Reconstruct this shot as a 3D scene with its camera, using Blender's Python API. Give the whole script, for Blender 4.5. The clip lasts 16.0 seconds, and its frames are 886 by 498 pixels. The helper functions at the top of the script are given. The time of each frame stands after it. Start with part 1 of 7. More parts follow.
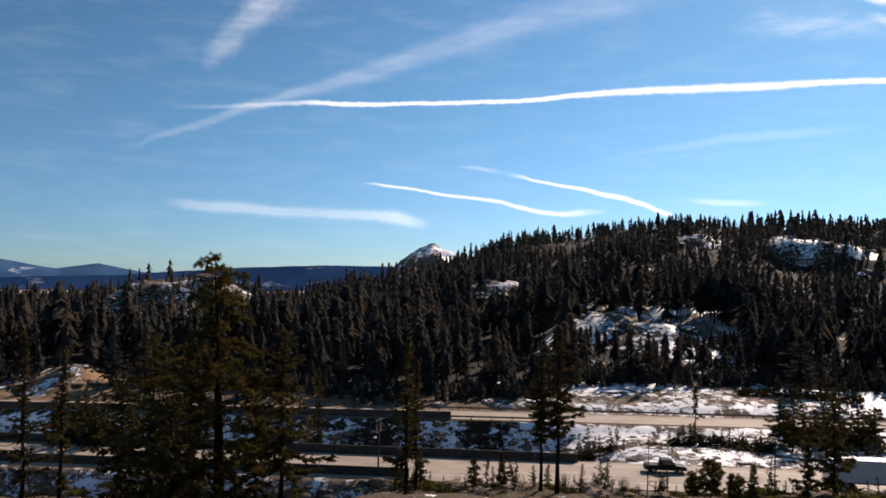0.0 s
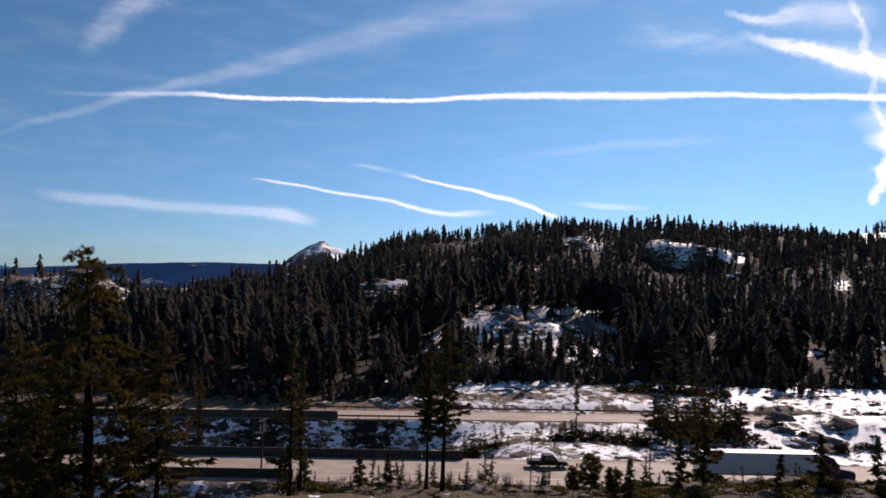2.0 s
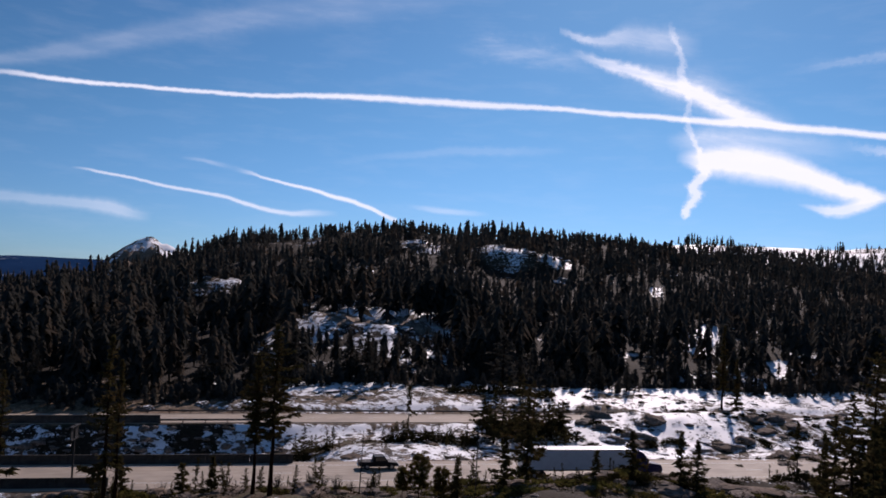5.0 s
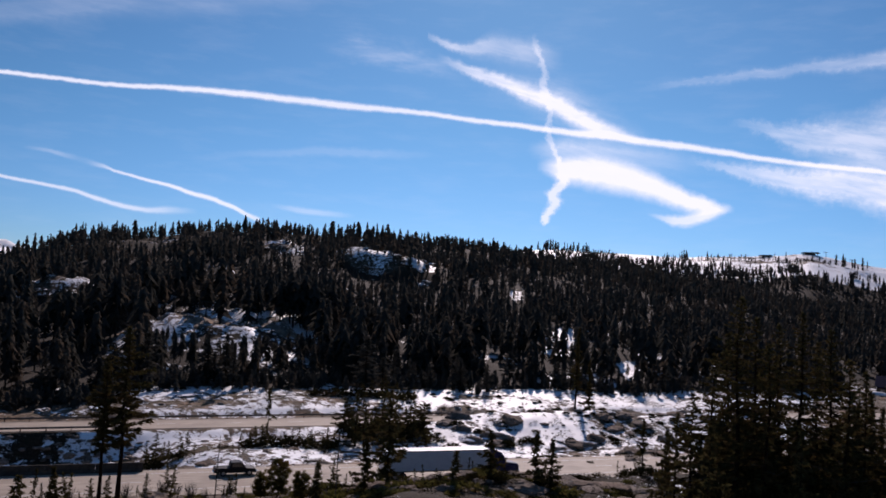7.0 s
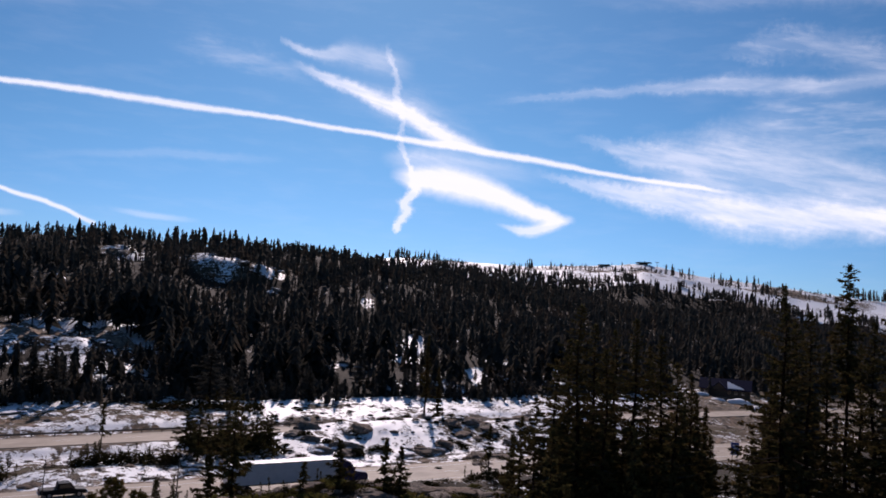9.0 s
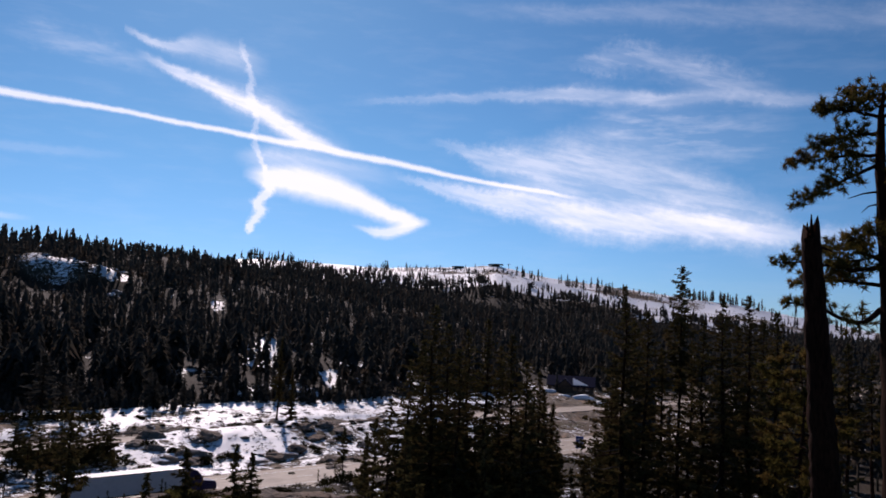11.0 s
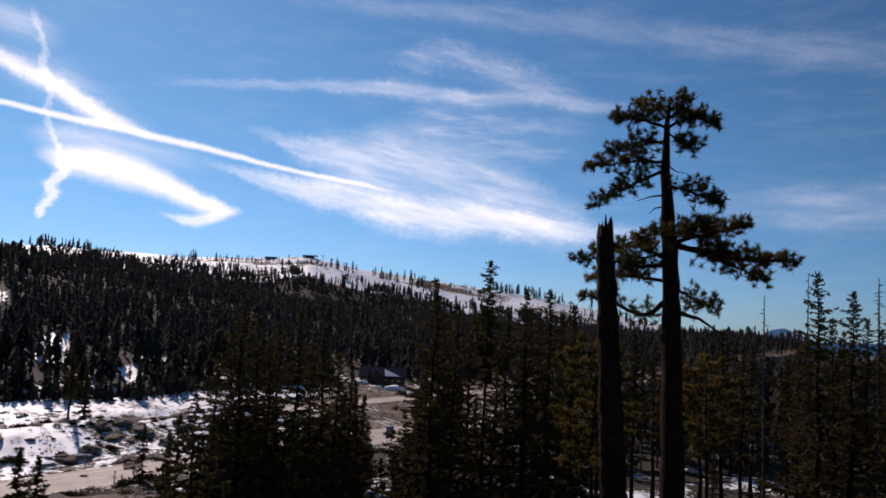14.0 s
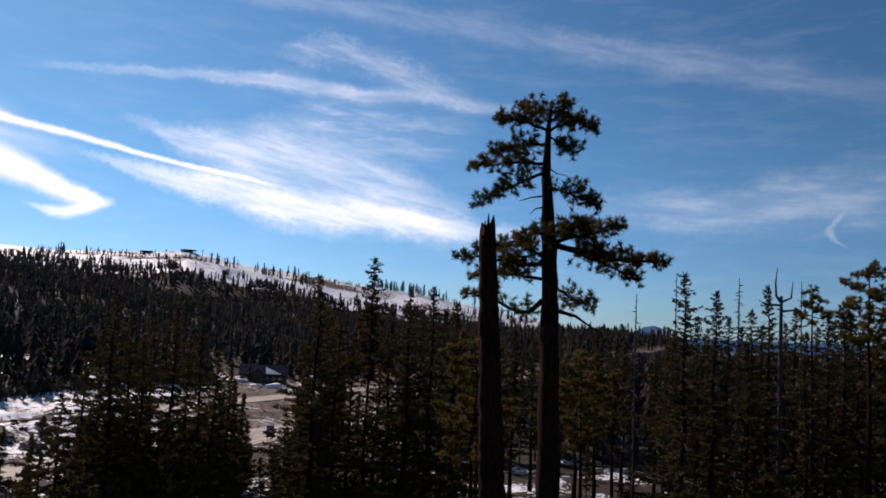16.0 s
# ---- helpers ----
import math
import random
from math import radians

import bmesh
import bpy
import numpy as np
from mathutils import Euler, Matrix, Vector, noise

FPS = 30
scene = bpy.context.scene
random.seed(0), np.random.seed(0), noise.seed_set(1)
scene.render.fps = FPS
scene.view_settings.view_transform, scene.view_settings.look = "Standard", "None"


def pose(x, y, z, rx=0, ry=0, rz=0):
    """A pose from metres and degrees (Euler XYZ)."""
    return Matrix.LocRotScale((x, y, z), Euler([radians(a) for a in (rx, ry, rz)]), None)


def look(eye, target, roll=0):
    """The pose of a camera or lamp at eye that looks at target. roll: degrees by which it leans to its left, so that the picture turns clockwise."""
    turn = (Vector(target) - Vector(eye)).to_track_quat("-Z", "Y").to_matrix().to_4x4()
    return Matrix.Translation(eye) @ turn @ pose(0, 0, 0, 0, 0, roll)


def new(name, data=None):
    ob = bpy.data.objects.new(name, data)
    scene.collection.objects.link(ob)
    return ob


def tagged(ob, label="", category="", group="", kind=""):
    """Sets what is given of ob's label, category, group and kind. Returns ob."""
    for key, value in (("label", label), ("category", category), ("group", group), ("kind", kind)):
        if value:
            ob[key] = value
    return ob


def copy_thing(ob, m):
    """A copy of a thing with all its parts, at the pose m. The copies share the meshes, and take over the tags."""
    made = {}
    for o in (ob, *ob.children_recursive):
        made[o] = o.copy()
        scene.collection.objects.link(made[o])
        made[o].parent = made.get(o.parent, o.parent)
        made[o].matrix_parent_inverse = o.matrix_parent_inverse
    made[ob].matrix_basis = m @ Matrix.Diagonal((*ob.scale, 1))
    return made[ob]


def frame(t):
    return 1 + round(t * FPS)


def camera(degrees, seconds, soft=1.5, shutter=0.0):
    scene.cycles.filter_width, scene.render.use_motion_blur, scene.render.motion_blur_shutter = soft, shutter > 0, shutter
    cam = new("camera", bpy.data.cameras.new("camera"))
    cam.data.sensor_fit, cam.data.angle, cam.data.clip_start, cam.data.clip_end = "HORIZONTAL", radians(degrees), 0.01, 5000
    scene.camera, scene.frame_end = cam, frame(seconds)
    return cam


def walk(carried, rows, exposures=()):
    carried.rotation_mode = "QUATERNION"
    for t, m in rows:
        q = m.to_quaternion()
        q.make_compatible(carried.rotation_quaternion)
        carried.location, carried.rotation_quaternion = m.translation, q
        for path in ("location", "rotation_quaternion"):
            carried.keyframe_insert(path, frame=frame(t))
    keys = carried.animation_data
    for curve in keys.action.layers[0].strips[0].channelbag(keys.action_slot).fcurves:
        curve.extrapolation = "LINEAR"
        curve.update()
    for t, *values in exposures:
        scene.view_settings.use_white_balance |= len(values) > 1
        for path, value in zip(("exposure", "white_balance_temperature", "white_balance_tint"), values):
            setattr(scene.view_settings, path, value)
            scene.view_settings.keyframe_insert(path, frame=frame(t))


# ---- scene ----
cam = camera(57.76, 16.0, soft=1.7)
EYE = 27.0          # height of the eye over the near carriageway
# seconds, shift of the eye from where it starts, heading, pitch, lean to the left
ROWS = [
    (0.0, 0.000, 0.000, 0.000, -0.00, 1.78, 0.95),
    (0.5, 0.020, 0.079, -0.010, -2.11, 1.81, 1.06),
    (1.0, 0.051, 0.190, -0.029, -4.00, 1.81, 1.21),
    (1.5, 0.095, 0.325, -0.061, -5.93, 1.83, 1.32),
    (2.0, 0.150, 0.457, -0.101, -7.83, 1.87, 1.54),
    (2.5, 0.206, 0.559, -0.139, -9.87, 1.95, 1.66),
    (3.0, 0.257, 0.622, -0.168, -11.74, 2.03, 1.87),
    (5.5, 0.538, 0.586, -0.156, -21.44, 2.52, 2.84),
    (6.0, 0.538, 0.582, -0.152, -23.75, 2.65, 2.98),
    (6.5, 0.540, 0.580, -0.144, -26.14, 2.84, 3.18),
    (7.0, 0.545, 0.582, -0.132, -28.87, 3.06, 3.27),
    (7.5, 0.559, 0.596, -0.117, -31.54, 3.30, 3.29),
    (8.0, 0.592, 0.629, -0.106, -34.13, 3.58, 3.25),
    (8.5, 0.650, 0.683, -0.102, -36.79, 3.90, 3.21),
    (9.0, 0.722, 0.749, -0.105, -39.40, 4.20, 3.17),
    (9.5, 0.789, 0.805, -0.111, -42.01, 4.46, 3.02),
    (10.0, 0.837, 0.843, -0.117, -44.75, 4.67, 2.86),
    (12.5, 0.936, 0.836, -0.089, -56.36, 4.82, 2.68),
    (13.0, 0.938, 0.830, -0.090, -58.66, 4.84, 2.67),
    (13.5, 0.938, 0.819, -0.091, -60.79, 4.84, 2.70),
    (14.0, 0.937, 0.802, -0.092, -62.87, 4.88, 2.70),
    (14.5, 0.933, 0.782, -0.093, -64.96, 4.91, 2.76),
    (15.0, 0.930, 0.764, -0.095, -67.17, 4.95, 2.78),
    (15.5, 0.928, 0.751, -0.097, -69.20, 5.02, 2.83),
    (16.0, 0.928, 0.742, -0.099, -71.06, 5.07, 2.85),
]
walk(
    cam,
    [(t, pose(x, y, EYE + z, 0, 0, yaw) @ pose(0, 0, 0, 90 + pitch) @ pose(0, 0, 0, 0, 0, lean)) for t, x, y, z, yaw, pitch, lean in ROWS],
    exposures=[(0.0, 0.16, 7100, 16), (2.0, -0.08, 6700, 22), (5.5, -0.45, 6200, 22), (10.0, -0.4, 6200, 22), (13.0, -0.4, 6300, 22), (16.0, -0.2, 6500, 18)],
)

# ---- light ----
SUN_AZ, SUN_EL = 34.0, 33.3     # degrees right of +y, and up
world = bpy.data.worlds.new("sky")
scene.world = world
world.use_nodes = True
wt = world.node_tree
wt.nodes.clear()


def wnode(kind):
    return wt.nodes.new(kind)


def plug(socket, value):
    if isinstance(value, (int, float)):
        socket.default_value = value
    else:
        wt.links.new(value, socket)


def wmath(op, a, b=0.0, c=0.0, clamp=False):
    n = wnode("ShaderNodeMath")
    n.operation, n.use_clamp = op, clamp
    for s, v in zip(n.inputs, (a, b, c)):
        plug(s, v)
    return n.outputs[0]


def wnoise(vec, scale, detail=3.0, rough=0.55):
    n = wnode("ShaderNodeTexNoise")
    wt.links.new(vec, n.inputs["Vector"])
    n.inputs["Scale"].default_value, n.inputs["Detail"].default_value, n.inputs["Roughness"].default_value = scale, detail, rough
    return n.outputs[0]


def wvec(x, y, z=0.0):
    n = wnode("ShaderNodeCombineXYZ")
    for s, v in zip(n.inputs, (x, y, z)):
        plug(s, v)
    return n.outputs[0]


sky = wnode("ShaderNodeTexSky")
sky.sky_type, sky.sun_disc = "NISHITA", False
sky.sun_elevation, sky.sun_rotation = radians(SUN_EL), radians(SUN_AZ)
sky.altitude, sky.air_density, sky.dust_density, sky.ozone_density = 2100, 1.0, 0.9, 2.0
wc = wnode("ShaderNodeTexCoord")
sep = wnode("ShaderNodeSeparateXYZ")
wt.links.new(wc.outputs["Generated"], sep.inputs[0])
AZ = wmath("MULTIPLY", wmath("ARCTAN2", sep.outputs[0], sep.outputs[1]), 57.29578)
EL = wmath("MULTIPLY", wmath("ARCSINE", sep.outputs[2]), 57.29578)
# ragged edges: both angles are shifted a little by noise
plain = wvec(AZ, EL)
rag_fine = wmath("SUBTRACT", wnoise(plain, 2.2, 4.0, 0.6), 0.5)
rag_wide = wmath("SUBTRACT", wnoise(plain, 0.28, 2.0), 0.5)
# long drawn-out ice streaks, running down to the right
tilted = wvec(wmath("ADD", wmath("MULTIPLY", AZ, 0.97), wmath("MULTIPLY", EL, -0.22)), wmath("MULTIPLY", wmath("ADD", wmath("MULTIPLY", EL, 0.97), wmath("MULTIPLY", AZ, 0.2)), 5.0))
streaks = wnoise(tilted, 0.22, 5.0, 0.62)
streaks_flat = wnoise(wvec(AZ, wmath("MULTIPLY", EL, 4.5)), 0.2, 4.0, 0.6)
cloud_sum = []


def ribbon(points, along, across, rag=0.25, streak=0.0, texture=None, strength=1.0, sharp=1.0):
    """A streak of cloud: points of (angle along, angle across, half width, density)."""
    lo, hi = points[0][0], points[-1][0]
    a_lo, a_hi = min(p[1] for p in points) - 0.01, max(p[1] for p in points) + 0.01
    w_hi = max(p[2] for p in points)
    ramp = wnode("ShaderNodeValToRGB")
    cr = ramp.color_ramp
    cr.interpolation = "CARDINAL" if len(points) > 3 else "LINEAR"
    while len(cr.elements) < len(points):
        cr.elements.new(0.5)
    for e, p in zip(cr.elements, points):
        e.position = (p[0] - lo) / (hi - lo)
        e.color = ((p[1] - a_lo) / (a_hi - a_lo), p[2] / w_hi, p[3], 1)
    for e, p in zip(cr.elements, points):
        e.position = (p[0] - lo) / (hi - lo)
    s = wmath("DIVIDE", wmath("SUBTRACT", along, lo), hi - lo)
    wt.links.new(s, ramp.inputs[0])
    parts = wnode("ShaderNodeSeparateColor")
    wt.links.new(ramp.outputs[0], parts.inputs[0])
    centre = wmath("MULTIPLY_ADD", parts.outputs[0], a_hi - a_lo, a_lo)
    width = wmath("MAXIMUM", wmath("MULTIPLY", parts.outputs[1], w_hi), 0.03)
    shift = wmath("ADD", wmath("MULTIPLY", rag_fine, rag), wmath("MULTIPLY", rag_wide, rag * 1.6))
    off = wmath("DIVIDE", wmath("ABSOLUTE", wmath("ADD", wmath("SUBTRACT", across, centre), shift)), width)
    body = wmath("POWER", wmath("DIVIDE", wmath("SUBTRACT", 1.55, off), 1.1, clamp=True), 1.6 * sharp)
    dens = wmath("MULTIPLY", body, wmath("MULTIPLY", parts.outputs[2], strength))
    if texture is not None:
        grain = wmath("MULTIPLY", wmath("SUBTRACT", texture, 0.5 - 0.28 * (1 - streak)), 4.0, clamp=True)
        dens = wmath("MULTIPLY", dens, wmath("MULTIPLY_ADD", grain, streak, 1 - streak))
    inside = wmath("MULTIPLY", wmath("GREATER_THAN", s, 0.0), wmath("LESS_THAN", s, 1.0))
    cloud_sum.append(wmath("MULTIPLY", dens, inside))


# the long vapour trail over the whole sky, and the older spread-out one that crosses it
ribbon([(-19.1, 10.9, 0.14, 0.0), (-10.4, 11.71, 0.15, 0.4), (-7.6, 11.8, 0.15, 0.9), (-3.6, 11.95, 0.13, 0.9), (7.7, 12.39, 0.15, 0.9), (12.4, 12.75, 0.2, 0.95), (19.9, 12.67, 0.24, 0.9), (29.0, 12.43, 0.17, 0.9), (37.1, 11.74, 0.22, 1), (41.1, 11.35, 0.26, 1), (48.6, 10.36, 0.19, 0.95), (52.7, 9.68, 0.16, 0.9), (57.4, 9.05, 0.13, 0.7), (59.5, 8.75, 0.12, 0)], AZ, EL, rag=0.16, strength=1.2, sharp=0.95)
ribbon([(-22.5, 7.92, 0.24, 0), (-20.4, 8.63, 0.24, 0.25), (-15.3, 10.68, 0.36, 0.5), (-11.5, 12.03, 0.4, 0.5), (-7.6, 13.38, 0.56, 0.45), (-2.8, 15.02, 0.75, 0.5), (4.4, 17.18, 0.95, 0.5), (9.2, 18.3, 1.1, 0.45), (13.5, 19.1, 1.1, 0.4), (21.2, 20.6, 1.21, 0)], AZ, EL, rag=0.3, streak=0.4, texture=streaks_flat, strength=0.33, sharp=1.1)
# short trails low over the ridge
ribbon([(-19.6, 4.55, 0.3, 0), (-17.8, 4.43, 0.4, 0.4), (-13.3, 4.26, 0.42, 0.6), (-9.0, 4.1, 0.42, 0.5), (-5.0, 4.06, 0.42, 0.75), (-2.6, 3.79, 0.5, 0.9), (-0.7, 3.4, 0.32, 0)], AZ, EL, rag=0.25, strength=0.46, sharp=1.4)
ribbon([(-5.9, 6.35, 0.09, 0), (-4.3, 6.2, 0.1, 0.8), (-1.0, 5.78, 0.11, 0.9), (4.2, 5.14, 0.14, 0.95), (6.2, 4.63, 0.17, 0.95), (8.2, 4.37, 0.19, 0.8), (9.8, 4.45, 0.24, 0.5), (11.8, 4.54, 0.2, 0)], AZ, EL, rag=0.12, strength=0.85, sharp=1.2)
ribbon([(0.8, 7.62, 0.12, 0), (2.6, 7.52, 0.14, 0.22), (4.6, 7.14, 0.2, 0.08), (6.2, 6.75, 0.1, 0.7), (10.6, 5.92, 0.14, 1), (12.9, 5.4, 0.16, 1), (14.4, 4.85, 0.16, 1), (15.9, 4.25, 0.18, 0.7)], AZ, EL, rag=0.1, strength=1.1)
ribbon([(16.5, 5.29, 0.16, 0), (18.5, 5.16, 0.22, 0.6), (20.7, 5.05, 0.22, 0.5), (22.6, 5.02, 0.16, 0)], AZ, EL, rag=0.15, strength=0.55)
ribbon([(9.8, 8.04, 0.2, 0), (17.7, 9.14, 0.28, 0.25), (23.8, 9.53, 0.3, 0.3), (27.8, 9.6, 0.24, 0)], AZ, EL, rag=0.3, strength=0.4)
# wisps high up
ribbon([(-17.2, 14.2, 1.0, 0), (-16.0, 15.12, 1.05, 0.4), (-14.4, 16.73, 1.3, 0.6), (-12.5, 18.41, 1.25, 0.7), (-10.1, 19.4, 1.21, 0.3), (-8.0, 20.0, 1.2, 0)], AZ, EL, rag=0.9, streak=0.5, texture=streaks_flat, strength=0.45)
ribbon([(19.2, 16.7, 0.6, 0), (22.2, 16.51, 0.8, 0.4), (24.7, 16.3, 0.9, 0.5), (27.5, 15.76, 0.7, 0.3), (29.2, 15.5, 0.5, 0)], AZ, EL, rag=0.9, streak=0.8, texture=streaks_flat, strength=0.5)
ribbon([(26.9, 17.75, 0.2, 0.2), (28.4, 17.29, 0.3, 0.9), (29.9, 17.11, 0.42, 0.75), (31.8, 17.3, 0.95, 0.55), (34.6, 16.89, 1.0, 0.55), (36.8, 16.5, 0.8, 0)], AZ, EL, rag=0.45, streak=0.5, texture=streaks, strength=0.8, sharp=1.2)
# the bright bank with its trail seen end on
ribbon([(27.6, 16.4, 0.28, 0.0), (29.9, 15.68, 0.36, 0.7), (32.7, 14.86, 0.46, 0.9), (35.5, 13.97, 0.62, 1), (37.4, 13.05, 0.66, 1), (39.3, 12.16, 0.62, 0.95), (41.1, 11.57, 0.45, 0.5), (42.8, 11.1, 0.32, 0)], AZ, EL, rag=0.45, streak=0.35, texture=streaks, strength=1.15)
ribbon([(35.2, 9.2, 0.3, 0.0), (36.8, 9.0, 0.7, 0.75), (38.7, 8.9, 0.92, 1), (40.3, 8.7, 0.94, 1), (42.3, 8.32, 0.86, 1), (43.9, 7.83, 0.76, 1), (45.5, 7.22, 0.62, 1), (47.0, 6.85, 0.45, 0.9), (48.8, 6.6, 0.2, 0)], AZ, EL, rag=0.35, streak=0.15, texture=streaks, strength=1.5, sharp=0.9)
ribbon([(43.0, 6.2, 0.1, 0.0), (44.6, 5.85, 0.3, 0.75), (46.0, 5.95, 0.4, 0.9), (47.2, 6.3, 0.4, 0.9), (48.6, 6.62, 0.2, 0)], AZ, EL, rag=0.3, streak=0.2, texture=streaks, strength=1.1)
ribbon([(30.0, 15.3, 0.6, 0), (34.0, 14.6, 1.2, 0.5), (37.5, 13.4, 1.5, 0.6), (41.0, 11.8, 1.2, 0.35), (44.0, 10.8, 0.6, 0)], AZ, EL, rag=0.6, streak=0.6, texture=streaks, strength=0.55, sharp=1.3)
ribbon([(34.5, 10.3, 0.4, 0), (37.1, 10.2, 1.1, 0.55), (40.8, 9.99, 1.05, 0.4), (44.7, 9.74, 0.89, 0.15), (47.1, 9.53, 0.6, 0)], AZ, EL, rag=0.5, streak=0.4, texture=streaks, strength=1.2)
ribbon([(5.0, 36.1, 0.12, 0.0), (5.3, 36.19, 0.26, 1), (6.0, 36.38, 0.42, 1.2), (6.71, 36.74, 0.5, 1.2), (7.29, 36.5, 0.46, 1.2), (7.87, 36.88, 0.44, 1.1), (8.83, 36.96, 0.32, 0.8), (9.87, 36.69, 0.28, 0.6), (10.94, 36.2, 0.28, 0.45), (11.89, 36.01, 0.2, 0.4), (13.22, 35.92, 0.2, 0.4), (14.72, 35.52, 0.24, 0.45), (15.85, 35.28, 0.24, 0.4), (17.15, 34.88, 0.22, 0.42), (18.4, 34.68, 0.2, 0)], EL, AZ, rag=0.8, strength=1.0, sharp=1.2)
# the long feathered bank further round
ribbon([(45.5, 9.95, 0.24, 0), (48.7, 9.33, 0.48, 0.5), (52.8, 8.6, 0.9, 0.9), (56.9, 7.9, 1.2, 1), (60.9, 7.26, 1.35, 0.95), (65.0, 7.1, 1.3, 0.85), (68.9, 6.8, 1.2, 0.8), (72.7, 6.4, 0.9, 0.55), (75.7, 6.3, 0.65, 0.3), (79.7, 6.1, 0.48, 0)], AZ, EL, rag=0.9, streak=0.45, texture=streaks, strength=1.12)
ribbon([(48.0, 12.3, 0.2, 0), (51.8, 11.52, 0.7, 0.5), (55.9, 10.87, 1.7, 0.65), (60.8, 10.66, 2.4, 0.6), (64.9, 9.58, 2.4, 0.5), (69.6, 8.08, 1.6, 0.5), (73.5, 7.2, 1.21, 0)], AZ, EL, rag=1.0, streak=0.55, texture=streaks, strength=1.15)
ribbon([(41.0, 14.6, 0.24, 0), (48.3, 15.35, 0.36, 0.45), (56.5, 16.02, 0.5, 0.75), (60.6, 15.96, 0.65, 0.8), (64.7, 15.45, 0.6, 0.75), (68.6, 15.74, 0.6, 0.6), (72.5, 15.29, 0.5, 0.45), (77.9, 14.9, 0.32, 0)], AZ, EL, rag=0.5, streak=0.5, texture=streaks_flat, strength=0.6, sharp=1.4)
ribbon([(58.0, 17.8, 0.32, 0), (60.5, 18.0, 0.8, 0.6), (62.9, 18.49, 0.9, 0.65), (65.0, 17.74, 1.05, 0.5), (67.8, 16.97, 1.1, 0.6), (70.2, 16.55, 0.85, 0.45), (73.0, 16.0, 0.56, 0)], AZ, EL, rag=1.2, streak=0.7, texture=streaks, strength=0.65)
ribbon([(58.8, 14.2, 0.4, 0), (61.0, 13.84, 1.21, 0.4), (64.4, 13.6, 1.8, 0.4), (68.0, 13.15, 1.8, 0.35), (74.0, 12.4, 1.6, 0)], AZ, EL, rag=0.9, streak=0.8, texture=streaks_flat)
ribbon([(50.0, 21.5, 0.5, 0), (56.2, 21.32, 0.6, 0.4), (64.5, 21.2, 0.8, 0.4), (76.1, 20.2, 0.9, 0.4), (79.2, 19.6, 0.95, 0.5), (85.2, 18.69, 1.0, 0.5), (92.7, 17.25, 1.1, 0.35), (104.0, 14.6, 1.3, 0)], AZ, EL, rag=0.7, streak=0.6, texture=streaks, strength=0.4)
ribbon([(78.0, 8.8, 0.5, 0), (85.5, 8.39, 1.3, 0.35), (91.0, 8.24, 1.6, 0.4), (96.2, 9.12, 1.9, 0.4), (106.0, 9.17, 1.8, 0)], AZ, EL, rag=0.9, streak=0.6, texture=streaks_flat, strength=0.6)
ribbon([(5.7, 98.1, 0.1, 0), (6.2, 97.3, 0.2, 0.6), (7.1, 96.9, 0.25, 0.7), (8.0, 97.55, 0.2, 0.4), (8.4, 97.8, 0.12, 0)], EL, AZ, rag=0.4, strength=0.24)
total = cloud_sum[0]
for part_cloud in cloud_sum[1:]:
    total = wmath("ADD", total, part_cloud)
total = wmath("MINIMUM", total, 1.3)
veil_all = wmath("MULTIPLY", wmath("SUBTRACT", streaks_flat, 0.48), 0.22, clamp=True)
cover = wmath("MULTIPLY", wmath("ADD", total, veil_all), 0.72, clamp=True)
SKY_GAIN, CLOUD = 0.0935, 14.5
mix = wnode("ShaderNodeMix")
mix.data_type = "RGBA"
wt.links.new(cover, mix.inputs[0])
deep = wnode("ShaderNodeMix")
deep.data_type, deep.blend_type = "RGBA", "MULTIPLY"
deep.inputs[0].default_value = 1.0
wt.links.new(sky.outputs[0], deep.inputs[6])
# the thin mountain air's deeper blue, paler towards the horizon
high = wnode("ShaderNodeMapRange")
high.interpolation_type = "SMOOTHSTEP"
wt.links.new(EL, high.inputs[0])
high.inputs[1].default_value, high.inputs[2].default_value = -1.0, 13.0
tint = wnode("ShaderNodeMix")
tint.data_type = "RGBA"
wt.links.new(high.outputs[0], tint.inputs[0])
tint.inputs[6].default_value, tint.inputs[7].default_value = (0.52, 0.82, 1.17, 1), (0.56, 0.97, 1.13, 1)
wt.links.new(tint.outputs[2], deep.inputs[7])
# brightest towards the sun, deeper away from it
turned = wnode("ShaderNodeMapRange")
turned.interpolation_type = "SMOOTHSTEP"
plug(turned.inputs[0], wmath("ABSOLUTE", wmath("SUBTRACT", AZ, SUN_AZ + 4)))
turned.inputs[1].default_value, turned.inputs[2].default_value, turned.inputs[3].default_value, turned.inputs[4].default_value = 12.0, 70.0, 1.0, 0.72
dim = wnode("ShaderNodeVectorMath")
dim.operation = "SCALE"
wt.links.new(deep.outputs[2], dim.inputs[0])
wt.links.new(turned.outputs[0], dim.inputs["Scale"])
wt.links.new(dim.outputs[0], mix.inputs[6])
mix.inputs[7].default_value = (CLOUD, CLOUD, CLOUD * 1.03, 1)
background = wnode("ShaderNodeBackground")
wt.links.new(mix.outputs[2], background.inputs[0])
background.inputs[1].default_value = SKY_GAIN
wt.links.new(background.outputs[0], wnode("ShaderNodeOutputWorld").inputs[0])

